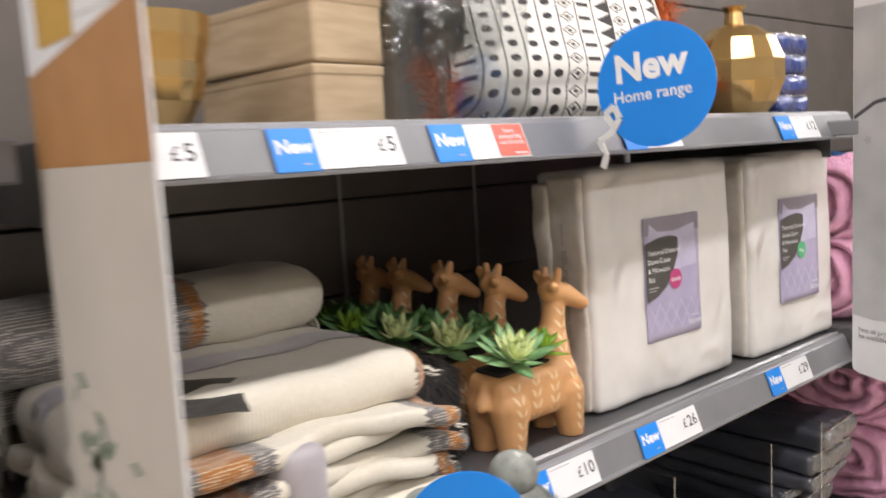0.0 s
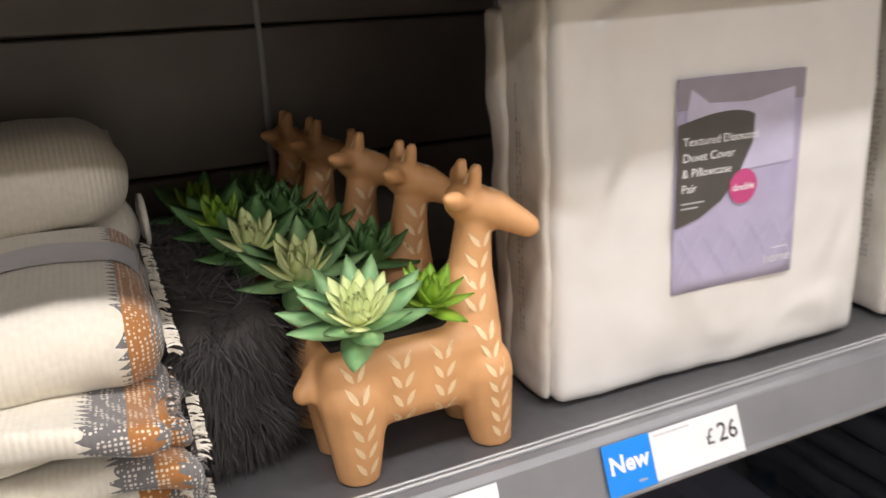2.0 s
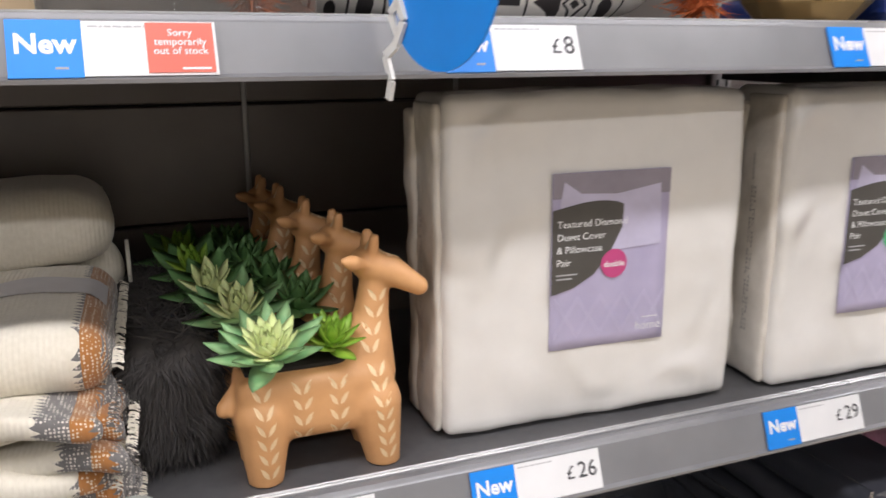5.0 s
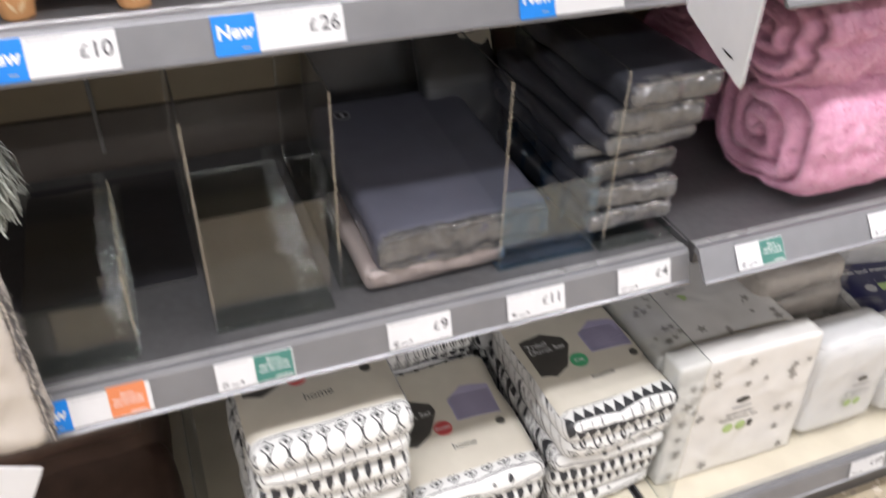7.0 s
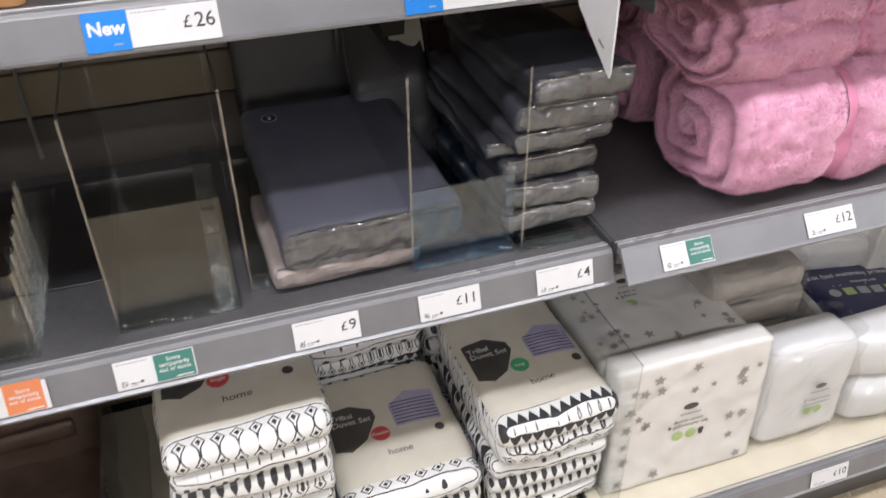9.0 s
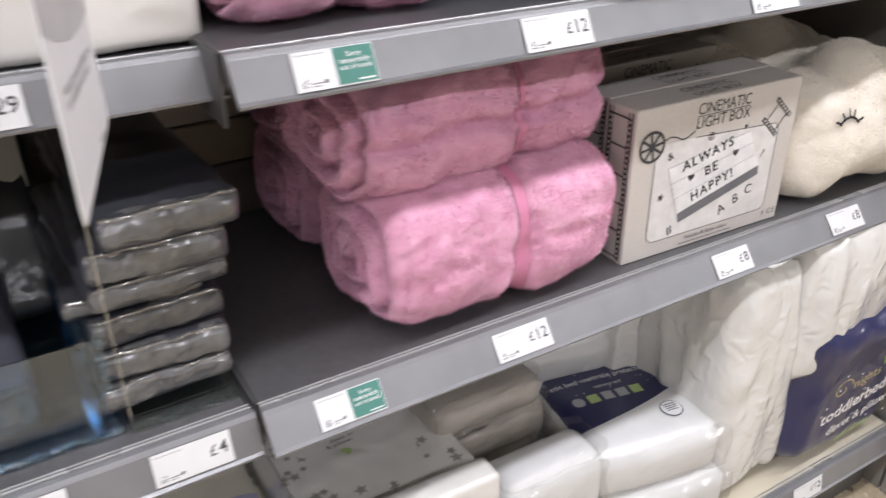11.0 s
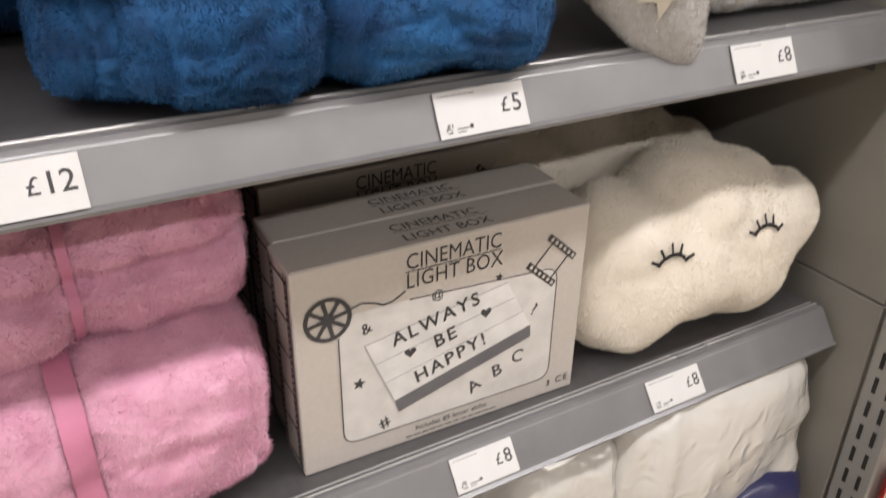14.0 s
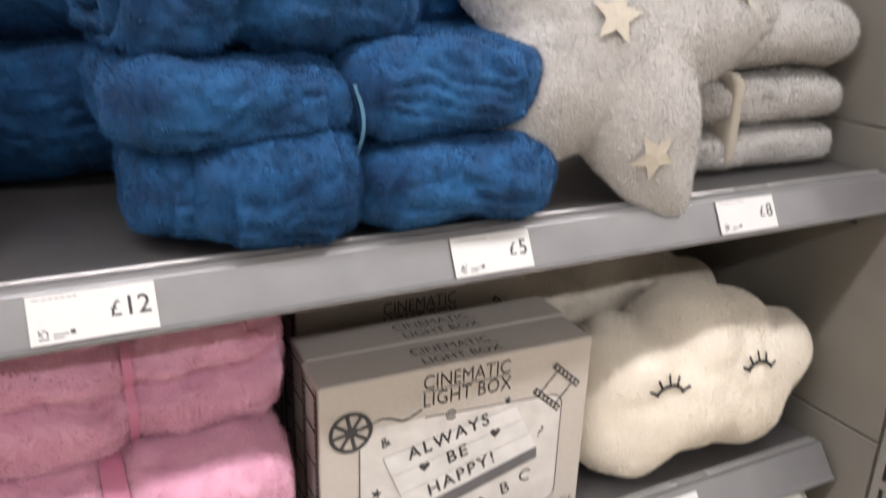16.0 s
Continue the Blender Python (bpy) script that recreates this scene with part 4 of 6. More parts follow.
PACKPINK = mat("blush_packed_cloth", (0.34, 0.29, 0.27), (0.29, 0.245, 0.23), 20, 0.45, bump=0.4, bscale=50, coat=0.6, dist=0.003)
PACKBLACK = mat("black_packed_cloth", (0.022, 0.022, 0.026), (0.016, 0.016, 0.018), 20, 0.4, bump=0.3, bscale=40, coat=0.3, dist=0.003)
LEATHER = mat("brown_leatherette", (0.095, 0.058, 0.042), (0.045, 0.028, 0.021), 22, 0.36, bump=0.4, bscale=60, coarse=5)
PLASTICW = mat("white_plastic_bag", (0.70, 0.69, 0.66), (0.6, 0.59, 0.56), 12, 0.22, bump=0.6, bscale=34, coarse=4, coat=0.7, dist=0.006, coatr=0.12, ridged=True)
WADDING = mat("white_wadding", (0.71, 0.71, 0.70), (0.66, 0.66, 0.65), 30, 0.6, bump=0.6, bscale=12, coat=0.8, dist=0.008, coatr=0.08, ridged=True)
NAVYPRINT = mat("navy_print", (0.018, 0.02, 0.085), (0.014, 0.016, 0.07), 20, 0.35, bump=0.3, bscale=30, coat=0.5, dist=0.003)
LILAC = mat("lilac_print", (0.44, 0.40, 0.56), (0.36, 0.33, 0.48), 28, 0.45, bump=0.3, bscale=40, coat=0.5, coarse=18)
OLIVE = mat("label_charcoal", (0.075, 0.07, 0.062), rough=0.45)
CREAMCARD = mat("cream_card", (0.64, 0.6, 0.5), (0.58, 0.54, 0.45), 30, 0.45, coat=0.4)
MAGENTA = mat("dot_magenta", (0.5, 0.06, 0.2), rough=0.45)
GREENDOT = mat("dot_green", (0.09, 0.42, 0.2), rough=0.45)
REDDOT = mat("dot_red", (0.6, 0.08, 0.08), rough=0.45)
GREENPALE = mat("dot_pale_green", (0.42, 0.55, 0.22), rough=0.45)
GOLD = mat("gold_metal", (0.72, 0.5, 0.22), (0.62, 0.42, 0.18), 30, 0.2, 1.0, rvar=0.06)
WOOD = mat("light_wood", (0.5, 0.38, 0.24), (0.37, 0.27, 0.16), 14, 0.6, bump=0.15, bscale=60, coarse=9, stretch=(1, 1, 6))
ORANGE = mat("rust_fringe", (0.5, 0.12, 0.03), (0.4, 0.09, 0.02), 80, 0.9)
PACKBLUE = mat("blue_packed_cloth", (0.014, 0.045, 0.24), (0.01, 0.03, 0.17), 30, 0.4, bump=0.8, bscale=50, coat=0.9, dist=0.005, coatr=0.07)
GLASS = clear("glass", (0.97, 0.97, 0.97), 0.02, 1.5, 1.1)
LEAFPALE = mat("leaf_pale", (0.82, 0.85, 0.45), (0.66, 0.76, 0.34), 60, 0.5, coarse=30)
LEAFTEAL = mat("leaf_teal", (0.36, 0.53, 0.24), (0.19, 0.38, 0.16), 60, 0.5, coarse=30)
LEAFLIME = mat("leaf_lime", (0.32, 0.48, 0.05), (0.19, 0.36, 0.03), 60, 0.5, coarse=30)
LEAFDARK = mat("leaf_dark", (0.16, 0.31, 0.10), (0.09, 0.21, 0.065), 60, 0.5, coarse=30)
SOIL = mat("dark_soil", (0.02, 0.016, 0.012), rough=0.95)
PHOTO = mat("grey_photo_print", (0.34, 0.34, 0.34), (0.52, 0.52, 0.52), 9, 0.4, coarse=7)

# ---- bay 2, upper shelf: pink and blue throws, star cushion, grey throws ----
throw_thing(pose(1.965, 1.09, ZB2, 0, 0, 2), 0.27, 0.2, 0.15, 6, PINK, LP, "pink throws", pinch=0.5, hairs=20000)
throw_thing(pose(1.965, 1.1, ZB2 + 0.14, 0, 0, 2), 0.26, 0.2, 0.15, 7, PINK, LP, "pink throws", pinch=0.5, hairs=20000)
throw_thing(pose(1.96, 1.32, ZB2, 0, 0, 2), 0.27, 0.2, 0.17, 8, PINK, LP, "pink throws", pinch=0.5, hairs=12000)
BRIB = mat("blue_ribbon", (0.1, 0.26, 0.42), rough=0.5)
LB = "deep blue fluffy fleece throw folded and tied"
FB = thing("throw_blanket", pose(2.402, 1.04, ZB2, 0, 0, -1.5), LB, "blanket", "blue throws")
for i, (fx, fy, fz, fl, fw, fh, tip) in enumerate(((-0.098, 0.005, 0.078, 0.205, 0.225, 0.076, 3), (0.094, 0.004, 0.08, 0.2, 0.235, 0.092, -5), (-0.09, 0.012, 0.0, 0.2, 0.21, 0.085, 2), (-0.066, -0.066, 0.0, 0.15, 0.11, 0.088, -3), (0.1, -0.008, 0.0, 0.205, 0.235, 0.082, 2))):
    fold = throw(fl, fw, fh, 31 + i, spiral=(False, False), pinch=0.0, power=3.4, amp=0.0065, rib=0.0045, nu=70, nv=96)
    part("fold", fuzz(fold, 34000, 0.0042, 0.0008, 31 + i), NAVY, FB, smooth=True, m=pose(fx, fy, fz, 0, tip * 0.4, 0))
tie = [(-0.002 + 0.006 * math.sin(q * 0.35), -0.098 - 0.006 * math.sin(q * 0.4), 0.14 - 0.0075 * q) for q in range(10)]
vs, fs = [], []
for i, (tx, ty, tz) in enumerate(tie):
    vs += [(tx - 0.0015, ty, tz), (tx + 0.0015, ty - 0.001, tz + 0.001)]
    if i:
        fs.append((2 * i - 2, 2 * i - 1, 2 * i + 1, 2 * i))
part("ribbon", (vs, fs), BRIB, FB, "satin tie ribbon", smooth=True)
throw_thing(pose(2.325, 1.06, ZB2 + 0.145, 0, 4, 6), 0.27, 0.23, 0.14, 12, NAVY, LB, "blue throws", None, hairs=24000, pinch=0.4, power=3.0, rib=0.0045, spiral=(True, False), amp=0.008)
throw_thing(pose(2.56, 1.16, ZB2 + 0.158, 0, 0, 4), 0.17, 0.22, 0.14, 13, NAVY, LB, "blue throws", None, hairs=14000, pinch=0.0, power=3.0, amp=0.008, spiral=(False, False))
throw_thing(pose(2.2, 1.3, ZB2, 0, 0, -8), 0.24, 0.2, 0.15, 14, NAVY, LB, "blue throws", None, hairs=14000, pinch=0.0, power=3.0, rib=0.0045, amp=0.006, spiral=(False, False))
throw_thing(pose(2.21, 1.29, ZB2 + 0.145, 0, 0, -8), 0.24, 0.2, 0.15, 15, NAVY, LB, "blue throws", None, hairs=14000, pinch=0.0, power=3.0, rib=0.0045, amp=0.006, spiral=(False, False))
throw_thing(pose(2.48, 1.34, ZB2, 0, 0, 0), 0.34, 0.2, 0.15, 16, NAVY, LB, "blue throws", None, hairs=10000, pinch=0.0, spiral=(False, False))


PATCH = mat("cream_patch", (0.6, 0.56, 0.48), (0.52, 0.48, 0.41), 120, 0.95, bump=0.5, bscale=260)


def star_cushion(m):
    t = thing("star_cushion", m, "pale grey plush star cushion with cream star patches", "cushion")
    n, nr, R = 160, 24, 0.235
    vs, fs, rim = [], [], []
    for j in range(n):
        a = 2 * math.pi * j / n
        k = (a / (2 * math.pi) * 5) % 1.0
        d = abs(k - 0.5) * 2
        rim.append(R * (0.56 + 0.44 * d ** 1.4 * (1.0 - 0.12 * max(0, d - 0.85) / 0.15)))
    for sgn in (-1, 1):
        for i in range(nr + 1):
            s = math.sin(i / nr * math.pi / 2)
            for j in range(n):
                a = 2 * math.pi * j / n
                x, z = rim[j] * s * math.cos(a), rim[j] * s * math.sin(a)
                d = 0.058 * (1 - s ** 2.2) ** 0.6 * (0.55 + 0.45 * R * 0.55 / max(R * 0.55, rim[j] * s))
                v = Vector((x, sgn * d, z))
                vs.append(v + noise.noise_vector(v * 18) * 0.004)
    o = (nr + 1) * n
    for sgn in range(2):
        for i in range(nr):
            for j in range(n):
                k = (j + 1) % n
                q = (sgn * o + i * n + j, sgn * o + i * n + k, sgn * o + (i + 1) * n + k, sgn * o + (i + 1) * n + j)
                fs.append(q if sgn == 1 else q[::-1])
    for j in range(n):
        vs[nr * n + j] = vs[o + nr * n + j] = (vs[nr * n + j] + vs[o + nr * n + j]) / 2
    geo = ([tuple(v) for v in vs], fs)
    part("plush", fuzz(geo, 60000, 0.003, 0.0009, 3), GREYF, t, smooth=True)
    tree = mathutils.bvhtree.BVHTree.FromPolygons(vs, fs)
    for px, pz, ps, rot in ((-0.02, 0.0, 0.029, 0.25), (0.02, -0.138, 0.025, 0.7), (0.15, 0.02, 0.02, 0.5)):
        ring = []
        for i in range(10):
            r = ps if i % 2 == 0 else ps * 0.45
            x, z = px + r * math.sin(i * math.pi / 5 + rot), pz + r * math.cos(i * math.pi / 5 + rot)
            hit = tree.ray_cast(Vector((x, -0.5, z)), Vector((0, 1, 0)))[0]
            ring.append((x, (hit.y if hit else -0.05) - 0.0045, z))
        hit = tree.ray_cast(Vector((px, -0.5, pz)), Vector((0, 1, 0)))[0]
        vv = ring + [(px, hit.y - 0.005, pz)]
        part("star_patch", (vv, [(i, (i + 1) % 10, 10) for i in range(10)]), PATCH, t, "cream star patch")
    return t


star_cushion(pose(2.685, 0.985, 1.332, -14, -4, -6))
GRT = "pale grey fleece throw folded with a cream band"
gt = thing("throw_blanket", pose(2.97, 1.13, ZB2), GRT, "blanket", "grey throws")
for i, (zz, hh, dx) in enumerate(((0.0, 0.052, 0.0), (0.05, 0.07, 0.004), (0.116, 0.098, 0.012))):
    fold = throw(0.29, 0.26, hh, 40 + i, spiral=(False, i == 2), pinch=0.0, power=3.4 - 0.5 * i, amp=0.0035, nu=48, nv=72, plump=0.04)
    part("fold", fuzz(([(x + dx, y, z + zz) for x, y, z in fold[0]], fold[1]), 26000, 0.0045, 0.0011, i), GREYF, gt, smooth=True)
part("band", soft(0.026, 0.272, 0.122, 0.02, 0.012, 0.002, seed=3), PATCH, gt, "cream fabric band", smooth=True, m=pose(-0.06, 0, 0.002))

# ---- bay 1, upper shelf: duvet packs ----


def duvet_pack(m, seed, dot, size_word, front=True, W=0.326, cx=0.107):
    H, D = 0.328, 0.095
    t = thing("duvet_pack", m, "cream duvet cover set in clear plastic with a printed card", "bedding pack", "cream duvet packs")
    part("cloth", soft(W, D, H, 0.009, 0.008, 0.0034, 11, seed, 0.01), COTTON, t, smooth=True, m=pose(W / 2, D / 2, 0))
    part("side_fold", soft(0.009, 0.058, H * 0.965, 0.004, 0.006, 0.0036, 17, seed), COTTONFOLD, t, "folded cloth seen through plastic", smooth=True, m=pose(-0.0015, 0.039, 0.004))
    part("side_fold", soft(0.014, 0.03, H * 0.94, 0.006, 0.006, 0.0055, 15, seed + 4), COTTONFOLD, t, "folded cloth seen through plastic", smooth=True, m=pose(-0.002, 0.079, 0.004))
    part("film_seam", soft(W * 0.98, 0.006, 0.006, 0.0025, 0.012, 0.002, 30, seed), FILM, t, "clear plastic seam", smooth=True, m=pose(W / 2, 0.006, H - 0.002))
    if front:
        F = face_m(cx, -0.0032, 0.079, 0)
        pw, ph = 0.129, 0.175
        part("picture_card", soft(pw, 0.002, ph, 0.0008, 0.012, 0.0004, 20, seed), LILAC, t, "lilac printed card", smooth=True, m=pose(cx + pw / 2, -0.0018, 0.079))
        flat("headboard_print", [rect(0, ph - 0.024, pw, ph)], mat("print_mauve", (0.28, 0.25, 0.3)), t, F, 0.0003)
        flat("pillow_print", [[(0.008, ph - 0.03), (0.012, ph - 0.008), (0.03, ph - 0.02), (0.07, ph - 0.022), (0.118, ph - 0.014), (0.121, ph - 0.075), (0.02, ph - 0.08)]], mat("print_lilac_pale", (0.52, 0.49, 0.64)), t, F, 0.0005)
        badge = [(0.0, ph - 0.035)] + [(0.0005 + 0.079 * math.sin(a * 1.0) * (0.62 + 0.38 * math.sin(a)), ph - 0.0365 + 0.009 * math.sin(a * 2) - 0.0 * a) for a in np.linspace(0.3, 1.35, 6)]
        badge += [(0.076, ph - 0.055), (0.062, ph - 0.082), (0.046, ph - 0.1), (0.024, ph - 0.112), (0.0, ph - 0.118)]
        flat("badge_print", [badge], OLIVE, t, F, 0.0008)
        for i, w_ in enumerate(("Textured Diamond", "Duvet Cover", "& Pillowcase", "Pair")):
            text(w_, 0.0098, INKWHITE, t, F @ pose(0.005, ph - 0.052 - i * 0.0125, 0.0012), "LEFT", 0.0)
        flat("small_print", [rect(0.005, ph - 0.099 - 0.004 * i, 0.028 - 0.006 * i, ph - 0.0975 - 0.004 * i) for i in range(2)], INKPALE, t, F, 0.0012)
        flat("size_dot", [disc(0.068, ph - 0.091, 0.0145, 28)], dot, t, F, 0.0012, "round size sticker")
        text(size_word, 0.0085, INKWHITE, t, F @ pose(0.068, ph - 0.094, 0.0014), "CENTER", 0.008)
        dl = []
        for i in range(5):
            for s_ in (-1, 1):
                for o_ in (0.0, 0.004):
                    x0, x1 = (0.004 + i * 0.025, 0.029 + i * 0.025)
                    dl.append(line(x0, 0.012 + o_ if s_ > 0 else 0.05 + o_, min(x1, pw - 0.002), 0.05 + o_ if s_ > 0 else 0.012 + o_, 0.0008))
        flat("quilt_print", dl, mat("print_line", (0.56, 0.53, 0.68)), t, F, 0.0006)
        text("home", 0.013, INKWHITE, t, F @ pose(pw - 0.004, 0.012, 0.0008), "RIGHT", 0.0)
        flat("small_print", [rect(pw - 0.026, 0.0245, pw - 0.008, 0.0255)], INKWHITE, t, F, 0.0008)
    side = pose(-0.0105, 0.04, 0.06, 90, 0, -90)
    flat("side_print", [rect(0.0, 0.005 * i, 0.0014, 0.0036 + 0.005 * i) for i in range(40) if i % 7 != 5] + [rect(0.005, 0.005 * i, 0.0064, 0.0036 + 0.005 * i) for i in range(34) if i % 5 != 3], INKMID, t, side, 0.0004)
    return t


duvet_pack(pose(1.176, 1.062, ZB1, -1.5, 0, -2), 1, MAGENTA, "double")
duvet_pack(pose(1.555, 1.045, ZB1, -1.5, 0, -2), 2, GREENDOT, "king", W=0.268, cx=0.083)


# ---- bay 1, upper shelf: giraffe planters and succulents ----
def giraffe_mesh():
    """One smooth ceramic body: trough, four legs, neck and head, fused."""
    bm = bmesh.new()

    def blob(p, r, q=None, r2=None, steps=1):
        for i in range(steps):
            f = i / max(1, steps - 1)
            c = Vector(p).lerp(Vector(q), f) if q else Vector(p)
            rr = r + ((r2 if r2 else r) - r) * f
            g = bmesh.ops.create_icosphere(bm, subdivisions=2, radius=rr)
            for v in g["verts"]:
                v.co += c

    box(-0.012, 0.119, -0.034, 0.034, 0.034, 0.097, 0.016, 3, bm)
    for lx, sx in ((0.008, -0.001), (0.102, 0.007)):
        for ly in (-0.018, 0.018):
            blob((lx, ly, 0.058), 0.0245, (lx + sx, ly * 1.2, -0.004), 0.0145, 14)
    blob((0.094, 0, 0.078), 0.033, (0.106, 0, 0.128), 0.0165, 16)
    blob((0.106, 0, 0.128), 0.0165, (0.111, 0, 0.172), 0.0122, 12)
    blob((0.103, 0, 0.179), 0.0150, (0.122, -0.006, 0.172), 0.0140, 8)
    blob((0.122, -0.006, 0.172), 0.0140, (0.145, -0.014, 0.157), 0.0092, 10)
    for oy in (-0.009, 0.008):
        blob((0.106, oy, 0.186), 0.0055, (0.107, oy * 1.25, 0.203), 0.0052, 7)
    blob((0.096, -0.012, 0.181), 0.0055, (0.084, -0.024, 0.187), 0.0075, 6)
    blob((0.084, -0.024, 0.187), 0.0075, (0.077, -0.029, 0.190), 0.0042, 4)
    blob((0.106, 0.012, 0.183), 0.0055, (0.112, 0.025, 0.192), 0.0072, 6)
    blob((0.112, 0.025, 0.192), 0.0072, (0.116, 0.031, 0.197), 0.004, 4)
    blob((-0.008, 0, 0.076), 0.009, (-0.021, -0.004, 0.062), 0.008, 6)
    me = bpy.data.meshes.new("tmp")
    bm.to_mesh(me)
    bm.free()
    tmp = new("tmp_body", me)
    rm = tmp.modifiers.new("fuse", "REMESH")
    rm.mode, rm.voxel_size = "VOXEL", 0.0024
    sm = tmp.modifiers.new("soften", "SMOOTH")
    sm.factor, sm.iterations = 0.6, 8
    out = bpy.data.meshes.new_from_object(tmp.evaluated_get(bpy.context.evaluated_depsgraph_get()))
    bpy.data.objects.remove(tmp)
    for v in out.vertices:
        v.co.z = max(0.0, v.co.z) * 0.96
    out.materials.clear()
    out.materials.append(TERRA)
    out.polygons.foreach_set("use_smooth", [True] * len(out.polygons))
    return out


GIRAFFE = giraffe_mesh()


def giraffe(m):
    t = thing("giraffe_planter", m, "tan ceramic giraffe planter with cream leaf pattern", "planter", "giraffe planters")
    part("body", GIRAFFE, TERRA, t)
    part("soil", soft(0.086, 0.04, 0.006, 0.0025, 0.01, 0.001), SOIL, t, "dark filling", m=pose(0.037, 0, 0.0905))
    tree = mathutils.bvhtree.BVHTree.FromPolygons([v.co for v in GIRAFFE.vertices], [tuple(p.vertices) for p in GIRAFFE.polygons])
    vv, ff = [], []
    cols = [(0.009, 0.008, 0.088, -0.004), (0.038, 0.036, 0.09, 0.0), (0.068, 0.036, 0.09, 0.0), (0.109, 0.008, 0.094, -0.008), (0.099, 0.1, 0.155, 0.013)]
    for cx, z0, z1, drift in cols:
        n = int(round((z1 - z0) / 0.0128))
        for i in range(n):
            z = z0 + (z1 - z0) * i / n
            for s_ in (-1, 1):
                k = len(vv)
                cxx = cx + drift * i / n
                pts = [(cxx + s_ * 0.0010, z), (cxx + s_ * 0.0040, z + 0.0014), (cxx + s_ * 0.0064, z + 0.0048), (cxx + s_ * 0.0082, z + 0.0108), (cxx + s_ * 0.0046, z + 0.0088), (cxx + s_ * 0.0018, z + 0.0048)]
                ok = []
                for x, zz in pts:
                    hit = tree.ray_cast(Vector((x, -0.3, zz)), Vector((0, 1, 0)))[0]
                    if hit:
                        ok.append((x, hit.y - 0.0007, zz))
                if len(ok) == 6 and max(q[1] for q in ok) - min(q[1] for q in ok) < 0.009:
                    vv += ok
                    ff.append(tuple(range(k, k + 6)))
    for i in range(5):
        a = 0.103 + 0.006 * i
        k = len(vv)
        for dx, dy in ((-0.0022, -0.003), (0.0022, -0.003), (0.003, 0.0), (0.0, 0.0032), (-0.003, 0.0)):
            hit = tree.ray_cast(Vector((a + dx, -0.006 - 0.002 * (i % 2) + dy, 0.4)), Vector((0, 0, -1)))[0]
            if hit:
                vv.append((hit.x, hit.y, hit.z + 0.0007))
        if len(vv) - k == 5:
            ff.append(tuple(range(k, k + 5)))
        else:
            del vv[k:]
    part("leaf_pattern", (vv, ff), LEAFPRINT, t, "cream leaf pattern")
    return t


def leaf_mesh(length, width, mt):
    n = 6
    vs, fs = [], []
    for i in range(n + 1):
        f = i / n
        w = width * (math.sin(math.pi * (0.12 + 0.88 * f) ** 0.8) ** 0.8) * (1 - 0.12 * f) / 2 + 0.0004
        up = 0.18 * length * f * f
        for s_, dz in ((-1, 0.0), (0, -width * 0.16), (1, 0.0), (0, width * 0.06)):
            vs.append((f * length, s_ * w, up + dz * (1 - f * 0.6)))
    for i in range(n):
        for j in range(4):
            k = (j + 1) % 4
            fs.append((4 * i + j, 4 * i + k, 4 * i + 4 + k, 4 * i + 4 + j))
    fs.append((0, 1, 2, 3))
    fs.append((4 * n + 3, 4 * n + 2, 4 * n + 1, 4 * n))
    me = bpy.data.meshes.new("leaf")
    me.from_pydata(vs, [], fs)
    me.materials.append(mt)
    me.polygons.foreach_set("use_smooth", [True] * len(me.polygons))
    return me


LEAVES = {k: leaf_mesh(l, w, mt) for k, (l, w, mt) in {"pale": (0.034, 0.0175, LEAFPALE), "teal": (0.043, 0.0195, LEAFTEAL), "lime": (0.032, 0.0165, LEAFLIME), "dark": (0.043, 0.026, LEAFDARK)}.items()}


def succulent(m, kinds, count, label, seed, spread=1.0):
    t = thing("artificial_succulent", m, label, "plant", "succulents")
    rng = random.Random(seed)
    for i in range(count):
        f = i / count
        a = i * 2.399963 + rng.uniform(-0.15, 0.15)
        tilt = 84 - 86 * f * spread + rng.uniform(-6, 6)
        s = 0.55 + 0.55 * f
        kind = kinds[0] if f < 0.66 else kinds[1]
        mm = pose(0, 0, 0.012 - 0.006 * f) @ Matrix.Rotation(a, 4, "Z") @ pose(0.002 + 0.003 * f, 0, 0, 0, -tilt, 0) @ Matrix.Scale(s, 4)
        part("leaf", LEAVES[kind], None, t, m=mm)
    return t


GP = [(0.997, 1.08, 0, 0), (0.990, 1.172, 3, 1), (0.976, 1.262, -2, 2), (0.965, 1.345, 2, 3), (0.955, 1.415, 0, 4)]
for gx, gy, gr, gi in GP:
    mg = pose(gx, gy, ZB1, 0, 0, gr)
    giraffe(mg @ Matrix.Scale(1.06, 4))
    if gi == 0:
        succulent(mg @ pose(0.017, -0.022, 0.110, 20, -7, 0) @ Matrix.Scale(1.08, 4), ("pale", "teal"), 44, "pale green artificial succulent rosette in a planter", 1, 0.98)
        succulent(mg @ pose(0.072, -0.012, 0.108, 14, 4, 0), ("lime", "lime"), 24, "lime green artificial succulent in a planter", 2)
    else:
        succulent(mg @ pose(0.012, -0.014, 0.112, 18, -8, 0) @ Matrix.Scale(1.15, 4), ("pale" if gi < 3 else "lime", "teal" if gi == 1 else "dark"), 30, "dark green artificial succulent rosette in a planter", 10 + gi)
        succulent(mg @ pose(0.07, -0.006, 0.112, 10, 6, 0), ("dark", "dark"), 22, "dark green artificial succulent in a planter", 20 + gi)

# ---- bay 1, upper shelf: woven blankets ----


